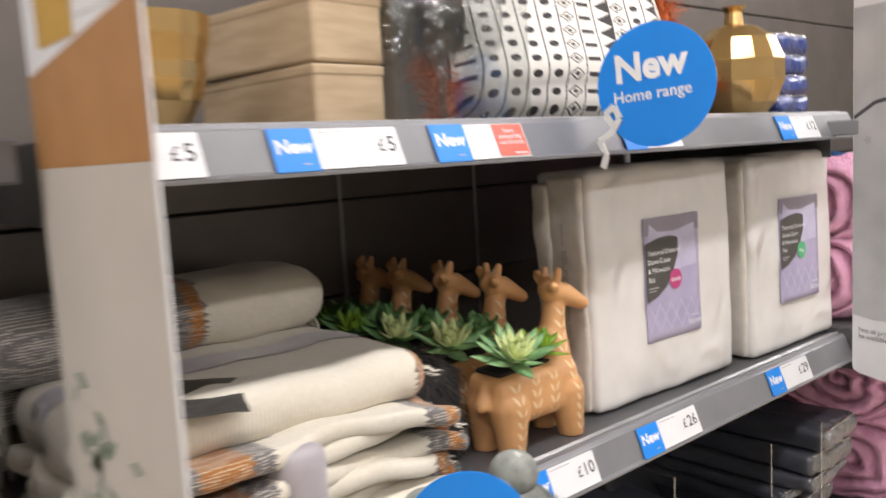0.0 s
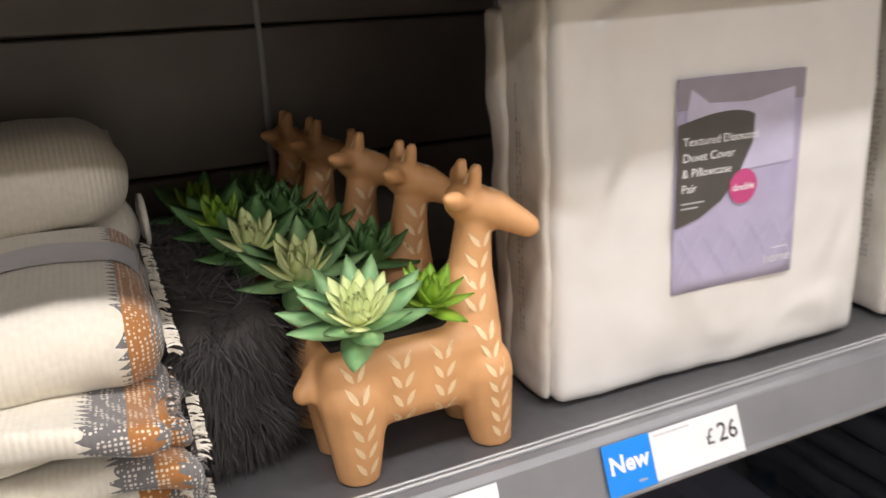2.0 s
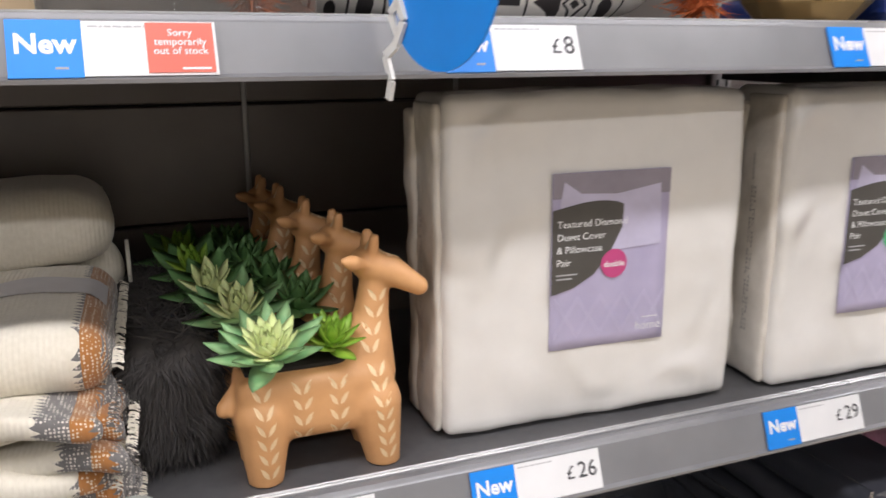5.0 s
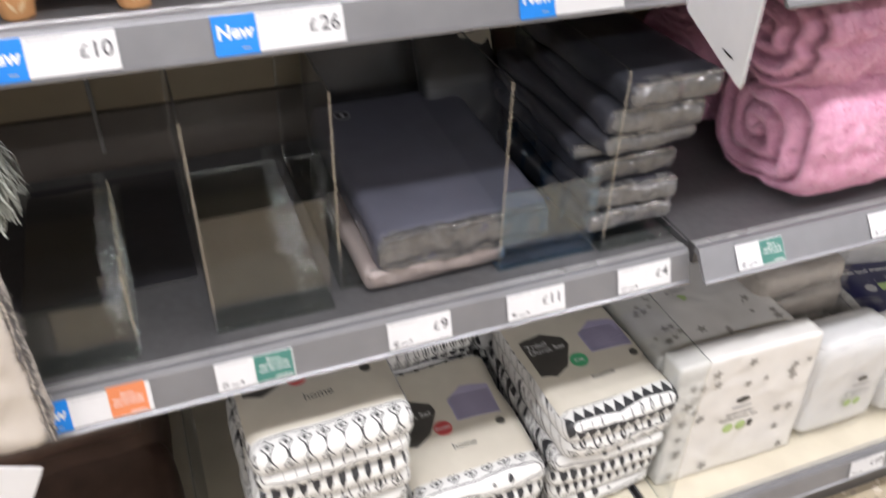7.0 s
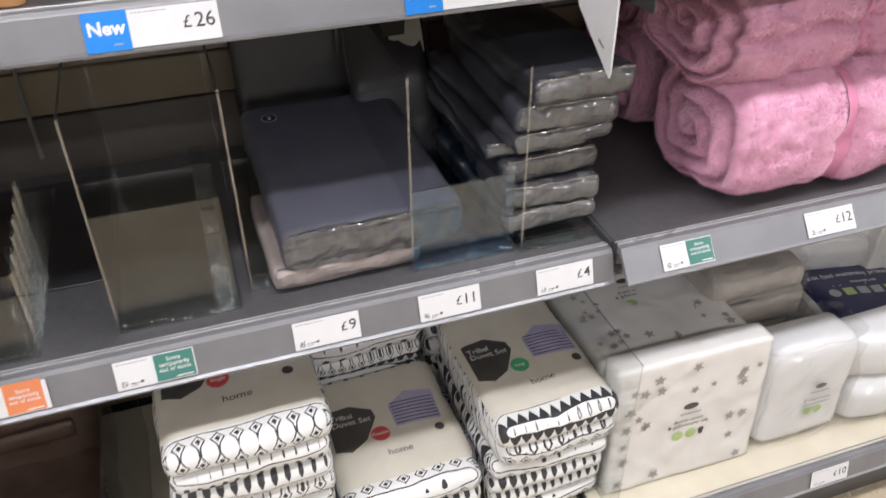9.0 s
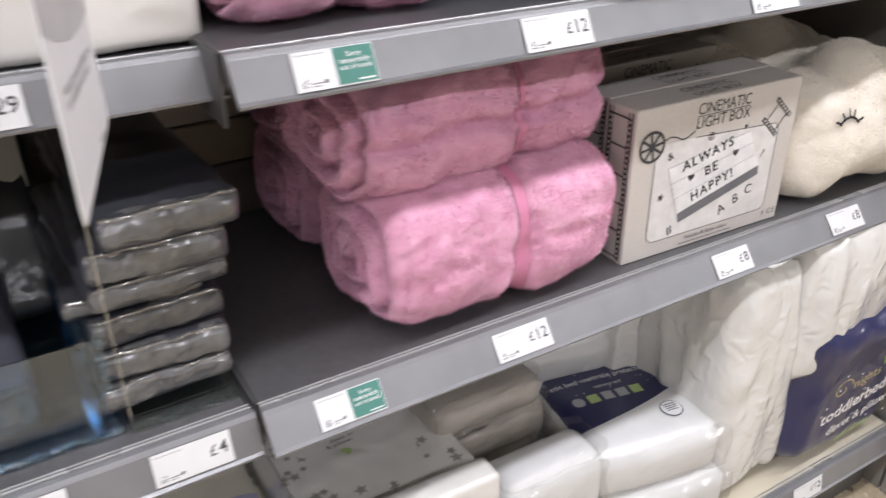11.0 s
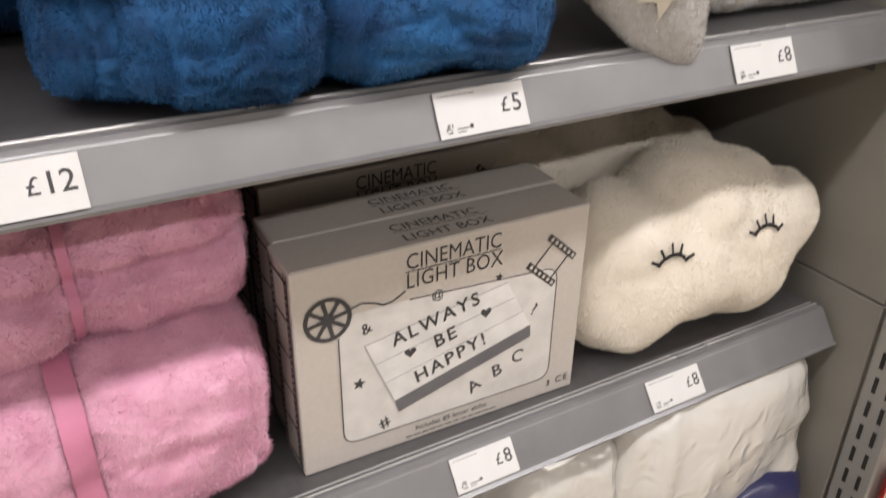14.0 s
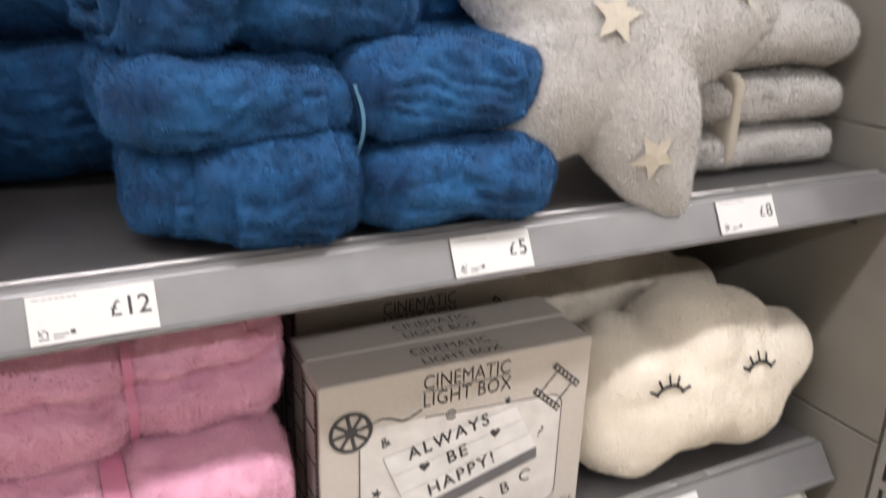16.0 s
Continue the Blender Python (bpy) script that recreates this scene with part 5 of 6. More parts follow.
def fringe(count, x, y0, y1, z, length, seed, drop=0.6, out=(1, 0)):
    rng = random.Random(seed)
    vs, fs = [], []
    for i in range(count):
        y = rng.uniform(y0, y1)
        p = Vector((x, y, z + rng.uniform(-0.004, 0.004)))
        d = Vector((out[0] + rng.uniform(-0.3, 0.3), out[1] + rng.uniform(-0.4, 0.4), rng.uniform(-0.2, 0.5)))
        w = 0.0007
        prev = None
        for s_ in range(5):
            k = len(vs)
            vs += [(p.x, p.y - w, p.z), (p.x, p.y + w, p.z + w)]
            if s_:
                fs.append((k - 2, k - 1, k + 1, k))
            p = p + d.normalized() * length / 4
            d.z -= drop * 0.5
    return vs, fs


def blanket(m, W, D, H, seed, label, layers=1, band=False, wave=0.0, roll=False):
    t = thing("woven_blanket", m, label, "blanket", "woven blankets")
    lh = H / layers
    for k in range(layers):
        wk, dk = W + 0.016 * math.sin(k * 1.9 + seed), D + 0.02 * math.sin(k * 2.7 + seed)

        def droop(v, k=k):
            f = max(0.0, (v.x - W * 0.3) / (W * 0.2))
            dz = wave * (math.sin(v.x * 34 + k * 2.3 + seed) * 0.6 + math.sin(v.x * 71 + k * 1.1) * 0.35 + math.sin(v.y * 45 + k * 2.9) * 0.4)
            dy = wave * 1.8 * math.sin(v.x * 27 + k * 3.7 + seed)
            return Vector((v.x + wave * 1.2 * math.sin(v.y * 60 + k), v.y + dy, v.z - (0.01 if layers > 1 else 0.004) * f * f + dz))
        geo = soft(wk, dk, lh * (1.25 if layers > 1 else 1.0), lh * 0.48, 0.0045, 0.003, 15, seed + k, 0.0, droop)
        edge = wk / 2
        gv = [(x, y, z + lh * k) for x, y, z in geo[0]]
        part("layer", (gv, geo[1]), bordered(-0.01, False, -1.0) if roll else bordered(edge, layers > 1 and k % 2, 1.0, layers > 1 and k != 2), t, "cream ribbed wool with a patterned border", smooth=True)
        if not roll:
            part("fringe", fringe(140, edge + 0.001, -D / 2, D / 2, lh * (k + 0.5), 0.009, seed * 10 + k), WOOLK if k % 2 else WOOL, t, "wool fringe")
        if band:
            tree = tree_of((gv, geo[1]))
            g = part("band", grid(-W * 0.5, W * 0.488, -0.025, 0.028, 60, 6), SATIN, t, "grey satin band", smooth=True, m=pose(0, 0.012, lh))
            drape(g, tree, (0, 0, 1), 0.002)
    if layers > 1:
        part("band", soft(0.052, D + 0.03, H + 0.012, 0.02, 0.012, 0.0025, 14, seed), SATIN, t, "grey satin band", smooth=True, m=pose(0.0, 0, -0.001))
    if roll:
        part("band", soft(0.05, D + 0.006, H + 0.006, H * 0.48, 0.01, 0.0015, 14, seed), SATIN, t, "grey satin band", smooth=True, m=pose(-0.02, 0, -0.002))
        vs, fs = [], []
        for i in range(90):
            a = i * 0.21
            r0 = 0.42 * H * (1 - i / 96)
            for rr in (r0, r0 - 0.0035):
                for dx in (0.0, 0.004):
                    vs.append((W / 2 - 0.004 + dx, rr * math.cos(a) * D / H, H * 0.5 + rr * math.sin(a)))
            if i:
                b = 4 * i
                fs += [(b - 4, b, b + 1, b - 3), (b - 3, b + 1, b + 3, b - 1), (b - 1, b + 3, b + 2, b - 2)]
        part("rolled_edge", (vs, fs), WOOL, t, "rolled edge of the cloth", smooth=True)
    return t


blanket(pose(0.713, 1.165, ZB1, 0, 0, -3), 0.365, 0.27, 0.096, 1, "cream woven blankets with patterned borders in loose folds", 6, wave=0.0052)
blanket(pose(0.712, 1.175, ZB1 + 0.098, 0, 0, -2), 0.36, 0.235, 0.056, 3, "folded cream woven blanket with brown border and satin band", 1, True, wave=0.0015)
blanket(pose(0.70, 1.335, ZB1 + 0.098, 0, 0, 1), 0.42, 0.085, 0.07, 5, "rolled cream woven blanket with ribbed weave", 1, roll=True, wave=0.001)
blanket(pose(0.69, 1.315, ZB1 + 0.152, 0, 0, 2), 0.40, 0.125, 0.08, 2, "rolled cream woven blanket with ribbed weave", 1, roll=True, wave=0.001)
tagc = thing("blanket_tag", pose(0.645, 1.085, ZB1 + 0.154, 4, 4, -20), "dark printed swing tag on a folded blanket", "label")
part("card", soft(0.07, 0.1, 0.0012, 0.0005, 0.01, 0.003, 20, 1), OLIVE, tagc)
sh = thing("shaggy_cushion", pose(0.925, 1.25, ZB1, 0, 0, 4), "charcoal shaggy pile cushion behind the planters", "cushion")
part("cover", fuzz(soft(0.085, 0.3, 0.115, 0.03, 0.012, 0.006, 12, 4), 26000, 0.02, 0.0018, 4, 1.7), SHAG, sh, smooth=True)


# ---- tasselled hanging at the front of bay 1 ----
def tassel(m, seed, length=0.155):
    t = thing("yarn_tassel", m, "sage grey yarn tassel with a bound round head", "tassel", "tassels")
    vs, fs = [], []
    n, k = 40, 18
    for i in range(k + 1):
        a = math.pi * i / k
        for j in range(n):
            b = 2 * math.pi * j / n
            r = 0.024 * math.sin(a) ** 0.8 * (1 + 0.03 * math.sin(18 * b + i))
            vs.append((r * math.cos(b), r * math.sin(b), 0.022 * math.cos(a)))
    for i in range(k):
        for j in range(n):
            q = (j + 1) % n
            fs.append((i * n + j, (i + 1) * n + j, (i + 1) * n + q, i * n + q))
    part("head", (vs, fs), TASSEL, t, "bound yarn head", smooth=True)
    rng = random.Random(seed)
    for tier, (z0, ln, wide, cnt) in enumerate(((-0.014, length * 0.66, 0.066, 2300), (-0.07, length * 0.72, 0.078, 2300))):
        vs, fs = [], []
        for i in range(cnt):
            b, rr = rng.uniform(0, 2 * math.pi), math.sqrt(rng.random())
            p0 = Vector((0.022 * rr * math.cos(b), 0.022 * rr * math.sin(b), z0))
            p1 = Vector((wide * rr * math.cos(b + rng.uniform(-0.2, 0.2)), wide * 0.8 * rr * math.sin(b), z0 - ln * rng.uniform(0.75, 1.08)))
            w = 0.0011
            ph1, ph2, wv = rng.uniform(0, 6), rng.uniform(0, 6), rng.uniform(0.002, 0.009)
            s_ = Vector((math.sin(b) * w, -math.cos(b) * w, 0))
            kk = len(vs)
            for q in range(8):
                f = q / 7
                p = p0.lerp(p1, f) + Vector((math.cos(b), math.sin(b), 0)) * 0.018 * math.sin(f * math.pi) + Vector((math.sin(ph1 + f * 7), math.sin(ph2 + f * 6), 0.4 * math.sin(ph1 + f * 9))) * wv * (0.3 + f)
                vs += [tuple(p - s_), tuple(p + s_)]
                if q:
                    fs.append((kk + 2 * q - 2, kk + 2 * q - 1, kk + 2 * q + 1, kk + 2 * q))
        part("skirt", (vs, fs), TASSEL, t, "loose yarn skirt")
    part("cord", soft(0.016, 0.016, 0.014, 0.005, 0.005, 0.002, 40, seed), TASSELP, t, "pale binding cord", smooth=True, m=pose(0, -0.004, 0.008))
    return t


tassel(pose(0.897, 0.95, 1.178), 1)
tassel(pose(0.852, 0.935, 1.166), 2)
tassel(pose(0.785, 0.95, 1.175), 3)
hb = thing("hanging_cushion", pose(0.80, 0.93, 0.70, 0, 0, 0), "off-white cotton cushion with frayed edge hanging on the shelf", "cushion")
CALICO = mat("calico_cloth", (0.66, 0.61, 0.55), (0.55, 0.5, 0.44), 18, 0.85, bump=0.7, bscale=16, coarse=7, dist=0.012, ridged=True)
part("cloth", soft(0.27, 0.06, 0.36, 0.028, 0.010, 0.007, 11, 5), CALICO, hb, smooth=True)
part("frayed_edge", fuzz(soft(0.005, 0.016, 0.33, 0.002, 0.006, 0.004, 40, 5), 1500, 0.007, 0.0016, 5, 0.1), WOOLK, hb, "frayed dark edge", m=pose(0.133, -0.012, 0.012))
part("swing_tag", soft(0.05, 0.002, 0.08, 0.0008, 0.01, 0.001), WHITECARD, hb, "white swing tag", m=pose(0.06, -0.036, -0.07, 0, 25, 0))


# ---- bay 1, middle shelf: clear trays and flat packs ----
def sheet(name, x0, x1, y0, y1, z0, z1, parent, mt=None, label=""):
    bm = box(x0, x1, y0, y1, z0, z1)
    dims = (x1 - x0, y1 - y0, z1 - z0)
    thin = dims.index(min(dims))
    bm.normal_update()
    for f in bm.faces:
        f.material_index = 0 if abs(f.normal[thin]) > 0.5 else 1
    return part(name, bm, [mt or ACRYL, ACRYLEDGE], parent, label)


def tray(x0, x1, y0, y1, z, hside, hfront, label, mt=None, left=True):
    t = thing("acrylic_tray", pose(x0, y0, z), label, "display tray", "acrylic trays")
    w, d, k = x1 - x0, y1 - y0, 0.003
    sheet("base", 0, w, 0, d, 0.0, k, t, mt or ACRYLBASE)
    if left:
        sheet("side", 0, k, 0, d, k, hside, t)
    sheet("front", k, w - k, 0.004, 0.004 + k, k, hfront, t, mt)
    for i in range(5):
        sheet("slot", w - 0.03, w - 0.008, d * (0.15 + 0.16 * i), d * (0.15 + 0.16 * i) + 0.002, k, k + 0.05 + 0.03, t, mt)
    return t


tray(1.127, 1.279, 0.997, 1.40, ZC1, 0.295, 0.168, "empty clear acrylic display tray with a tall divider")
tray(1.51, 1.662, 0.997, 1.40, ZC1, 0.285, 0.125, "clear blue-edged acrylic display tray", ACRYLBLUE)
tray(0.90, 1.035, 0.985, 1.40, ZC1, 0.12, 0.09, "low clear acrylic tray with a slotted comb", left=False)
for k in range(6):
    comb = thing("tray_comb", pose(1.035, 0.99 + 0.03 * k, ZC1 + 0.003), "clear acrylic comb peg of a display tray", "display tray", "comb pegs")
    sheet("peg", 0, 0.003, 0, 0.012, 0, 0.12 + 0.006 * k, comb)
tray(1.668, 1.79, 0.99, 1.40, ZC1, 0.28, 0.02, "clear acrylic display tray with a tall divider")
tray(1.295, 1.50, 1.03, 1.40, ZC1, 0.29, 0.02, "clear acrylic display tray under flat packs")
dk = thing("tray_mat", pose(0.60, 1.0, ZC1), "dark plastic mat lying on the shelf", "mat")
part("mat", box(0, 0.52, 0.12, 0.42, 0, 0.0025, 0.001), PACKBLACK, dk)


def flat_pack(m, W, D, H, seed, top, side, label, name="bedding_pack", sticker=False, group=""):
    t = thing(name, m, label, "bedding pack", group)
    part("cloth", soft(W, D, H * 0.9, H * 0.24, 0.010, 0.0028, 16, seed), top, t, smooth=True)
    # wrapped folds at the front end
    part("end_fold", soft(W * 0.985, 0.03, H * 0.8, H * 0.28, 0.007, 0.0045, 34, seed + 1), side, t, "creased clear wrap over the folded end", m=pose(0, -D / 2 + 0.012, H * 0.07))
    part("wrap_seam", soft(W * 0.94, 0.006, 0.005, 0.0022, 0.006, 0.0022, 50, seed), SHINE, t, "shiny seam of the clear wrap", m=pose(0, -D / 2 + 0.003, H * 0.84))
    if sticker:
        I = pose(-W * 0.33, D * 0.36, H * 0.94 + 0.0012)
        flat("badge", [disc(0, 0, 0.0125, 24)], INKPALE, t, I, 0.0004, "pale ring badge")
        flat("badge_face", [disc(0, 0, 0.0105, 24)], INKBLACK, t, I, 0.0007)
        text("2", 0.014, INKWHITE, t, I @ pose(0, -0.005, 0.0009), "CENTER", 0.02)
    return t


flat_pack(pose(1.425, 1.115, ZC1 + 0.003, 0, 0, 1), 0.205, 0.21, 0.036, 1, PACKPINK, PACKPINK, "blush pink sheet pack lying in a clear tray")
flat_pack(pose(1.462, 1.185, ZC1 + 0.038, 3.5, 0, 1), 0.25, 0.355, 0.07, 2, PACKGREY, PACKSIDE, "slate grey sheet pack in clear plastic wrap", sticker=True)
bt = thing("price_ticket", pose(1.342, 1.045, ZC1 + 0.012, 80, 0, -70), "small white printed ticket on a wrapped pack", "label")
part("ticket", box(-0.012, 0.035, 0, 0.02, 0, 0.0006), WHITECARD, bt)
bx = thing("bedding_pack", pose(1.44, 1.41, ZC1 + 0.004, 80, 0, 0), "dark wrapped sheet pack leaning on the back panel", "bedding pack")
part("cloth", soft(0.2, 0.27, 0.035, 0.012, 0.012, 0.003, 14, 7), PACKBLACK, bx, smooth=True, m=pose(0, 0.135, 0))
bx = thing("bedding_pack", pose(1.585, 1.3, ZC1 + 0.004, 62, 0, 0), "black sheet pack with a cream card label", "bedding pack")
part("cloth", soft(0.135, 0.27, 0.035, 0.012, 0.012, 0.003, 14, 8), PACKBLACK, bx, smooth=True, m=pose(0, 0.135, 0))
flat("card_label", [[(-0.03, 0.17), (0.06, 0.17), (0.06, 0.25), (-0.01, 0.25)]], CREAMCARD, bx, pose(0, 0, 0.037), 0.0005, "cream card label")
flat("badge", [[(-0.028, 0.2), (0.03, 0.2), (0.036, 0.225), (0.0, 0.25), (-0.012, 0.25)]], OLIVE, bx, pose(0, 0, 0.0375), 0.0006)
zz = ZC1 + 0.024
for k, (hh, dx, dy) in enumerate(((0.034, -0.012, 0.0), (0.04, 0.0, 0.004), (0.04, -0.008, 0.02), (0.022, -0.012, 0.03), (0.03, -0.004, -0.002), (0.043, 0.008, -0.006), (0.042, 0.012, -0.012))):
    flat_pack(pose(1.728 + 1.3 * dx, 1.168 + dy, zz, 0, 0, (-1) ** k * 2.5), 0.148, 0.33, hh, 20 + k, PACKPILE, PACKSIDE, "dark grey sheet pack in shiny plastic in a pile", group="piled grey packs")
    zz += hh * 0.93

# ---- bay 1, base shelf: leatherette bag, tribal duvet sets ----
bag = thing("leatherette_bag", pose(0.84, 1.13, ZD), "dark brown leatherette bag with stitched seams", "bag")
part("body", soft(0.36, 0.30, 0.15, 0.055, 0.012, 0.008, 9, 3, 0.06), LEATHER, bag, smooth=True)
part("piping", soft(0.33, 0.006, 0.006, 0.0028, 0.012, 0.003, 12, 1), LEATHER, bag, "raised stitched seam", smooth=True, m=pose(0, -0.1, 0.146))
part("strap", soft(0.03, 0.014, 0.1, 0.005, 0.01, 0.003, 16, 2), LEATHER, bag, "short leatherette pull", smooth=True, m=pose(0.09, -0.152, 0.05, 8, 14, 0))
part("swing_tag", soft(0.02, 0.002, 0.07, 0.0008, 0.01, 0.001), WHITECARD, bag, "white sewn label", m=pose(0.178, -0.13, 0.1, 20, 35, 0))
bag2 = thing("leatherette_bag", pose(0.84, 1.31, ZD, 0, 0, 3), "tall dark brown leatherette bag at the back", "bag")
part("body", soft(0.36, 0.2, 0.33, 0.06, 0.014, 0.009, 8, 9, 0.04), LEATHER, bag2, smooth=True)
part("piping", soft(0.32, 0.006, 0.006, 0.0028, 0.012, 0.003, 12, 4), LEATHER, bag2, "raised stitched seam", smooth=True, m=pose(0, -0.105, 0.25))
part("zip_flap", soft(0.28, 0.012, 0.035, 0.005, 0.012, 0.003, 12, 6), LEATHER, bag2, "leatherette flap over the zip", smooth=True, m=pose(0, -0.108, 0.2))
for dx in (1.06, 1.834):
    dv = thing("shelf_divider", pose(dx, 0.88, ZD), "clear acrylic shelf divider with a bright edge", "divider", "shelf dividers")
    sheet("sheet", 0, 0.003, 0.01, 0.5, 0, 0.37, dv)


def duvet_set(m, W, D, H, seed, dot, size_word):
    t = thing("tribal_duvet_set", m, "white duvet set with black tribal print and cream card", "bedding pack", "tribal duvet sets")
    geo = soft(W, D, H * 0.55, H * 0.24, 0.010, 0.004, 11, seed, 0.02)
    part("upper_fold", geo, TRIBAL[seed % 4], t, smooth=True, m=pose(0, 0, H * 0.46))
    part("lower_fold", soft(W * 0.985, D * 0.985, H * 0.52, H * 0.2, 0.010, 0.005, 11, seed + 40, 0.03), TRIBAL[(seed + 1) % 4], t, smooth=True)
    if dot is not None:
        tree, up = tree_of(geo, pose(0, 0, H * 0.46)), (0, 0, 1)
        drape(part("wrap_card", grid(-W * 0.485, W * 0.485, -D * 0.37, D * 0.44, 30, 30), CREAMCARD, t, "cream printed card wrap", smooth=True, m=pose(0, 0, H)), tree, up, 0.0012)
        I = pose(-W * 0.46, -D * 0.28, H)

        def lay(ob, lift, cuts=0):
            return drape(ob, tree, up, lift, cuts)

        lay(flat("badge_print", [[(0.004, 0.055), (0.006, 0.145), (0.05, 0.15), (0.085, 0.13), (0.088, 0.11), (0.06, 0.062), (0.03, 0.045)]], OLIVE, t, I), 0.0019, 5)
        lay(text("Tribal\nDuvet Set", 0.017, INKWHITE, t, I @ pose(0.01, 0.12, 0)), 0.0026)
        lay(flat("size_dot", [disc(0.085, 0.068, 0.0165, 24)], dot, t, I, 0.0007, "round size sticker"), 0.0026, 2)
        lay(text(size_word, 0.0095, INKWHITE, t, I @ pose(0.085, 0.065, 0), "CENTER", 0.008), 0.0034)
        lay(text("home", 0.019, INK, t, I @ pose(0.085, 0.018, 0)), 0.002)
        lay(flat("bed_picture", [[(0.115, 0.075), (0.195, 0.07), (0.2, 0.14), (0.15, 0.15), (0.115, 0.125)]], LILAC, t, I, 0.0004, "small bed photograph"), 0.0019, 5)
        lay(flat("bed_lines", [line(0.118, 0.08 + 0.008 * i, 0.195, 0.076 + 0.008 * i, 0.0022) for i in range(7)], INK, t, I), 0.0025, 3)
        lay(flat("info_mark", [disc(0.185, 0.05, 0.0085, 20)], OLIVE, t, I), 0.002, 2)
    return t


z = ZD
for k, hh in enumerate((0.075, 0.072, 0.075, 0.08, 0.085)):
    duvet_set(pose(1.248 + 0.006 * math.sin(k * 2.3), 1.095 - 0.004 * k, z, 0, 0, (-1) ** k * 1.2), 0.236, 0.30, hh, k + 1, REDDOT if k == 4 else None, "Single")
    z += hh * 0.97
z = ZD
for k, hh in enumerate((0.078, 0.09)):
    duvet_set(pose(1.487, 1.09 - 0.006 * k, z, 0, 0, -2 + 3 * k), 0.235, 0.30, hh, k + 6, REDDOT if k == 1 else None, "Double")
    z += hh * 0.97
z = ZD
for k, hh in enumerate((0.08, 0.08, 0.085, 0.085, 0.08)):
    duvet_set(pose(1.47 + 0.005 * k, 1.33, z, 0, 0, 2 * (-1) ** k), 0.235, 0.2, hh, k + 9, None, "")
    z += hh * 0.97
z = ZD
for k, hh in enumerate((0.085, 0.075, 0.095)):
    duvet_set(pose(1.724 + 0.004 * k, 1.1 - 0.008 * k, z, 0, 0, 1.5 * (-1) ** k), 0.222, 0.31, hh, k + 14, GREENDOT if k == 2 else None, "King")
    z += hh * 0.97
z = ZD
for k, hh in enumerate((0.085, 0.085, 0.085, 0.085)):
    duvet_set(pose(1.715, 1.345, z), 0.222, 0.18, hh, k + 18, None, "")
    z += hh * 0.97

# ---- bay 2, base shelf: nursery bedding ----
STARGREY = mat("star_print_grey", (0.34, 0.32, 0.29), rough=0.5)


def star_poly(sx, sy, s, rot):
    return [(sx + (s if i % 2 == 0 else s * 0.45) * math.sin(i * math.pi / 5 + rot), sy + (s if i % 2 == 0 else s * 0.45) * math.cos(i * math.pi / 5 + rot)) for i in range(10)]


def nursery_marks(t, I, k=1.0):
    flat("logo_mark", [disc(0, 0.062 * k, 0.015 * k, 20, 0.007 * k)], OLIVE, t, I, 0.0006)
    flat("script_bar", [rect(-0.02 * k, 0.043 * k, 0.022 * k, 0.047 * k)], INKPALE, t, I, 0.0006)
    text("duvet cover\n& pillowcase set", 0.0125 * k, INK, t, I @ pose(0, 0.026 * k, 0.0008), "CENTER", 0.0)
    flat("round_mark", [disc(-0.018 * k, -0.005 * k, 0.011 * k, 20), disc(0.009 * k, -0.005 * k, 0.011 * k, 20)], GREENPALE, t, I, 0.0006)
    flat("bear_mark", [disc(0.03 * k, -0.003 * k, 0.006 * k, 12), rect(0.026 * k, -0.014 * k, 0.034 * k, -0.006 * k)], OLIVE, t, I, 0.0006)


def star_pack(m, W, D, H, seed, stand):
    t = thing("nursery_duvet_pack", m, "white nursery duvet pack printed with grey stars", "bedding pack", "star duvet packs")
    part("cloth", soft(W, D, H, 0.005, 0.009, 0.0018, 14, seed, 0.006), COTTON, t, smooth=True)
    rng = random.Random(seed)
    I = face_m(0, -D / 2 - 0.0016, H * 0.4) if stand else pose(0, -0.01, H + 0.0016)
    hw, hh = W / 2 - 0.02, (H if stand else D) / 2 - 0.02
    polys = []
    for i in range(46):
        x, y = rng.uniform(-hw, hw), rng.uniform(-hh, hh) + (H * 0.1 if stand else 0)
        if abs(x) > 0.075 or abs(y) > 0.09:
            polys.append(star_poly(x, y, rng.uniform(0.007, 0.013), rng.uniform(0, 1.2)))
    for poly in polys:
        flat("star_print", [poly], STARGREY, t, I, 0.0003)
    nursery_marks(t, I)
    return t


star_pack(pose(1.992, 0.96, ZD, -3, 0, -1), 0.302, 0.05, 0.29, 1, True)
z = ZD
for k in range(5):
    star_pack(pose(1.995, 1.155, z, 0, 0, 1.0 * (-1) ** k), 0.3, 0.28, 0.052, 3 + k, False)
    z += 0.052


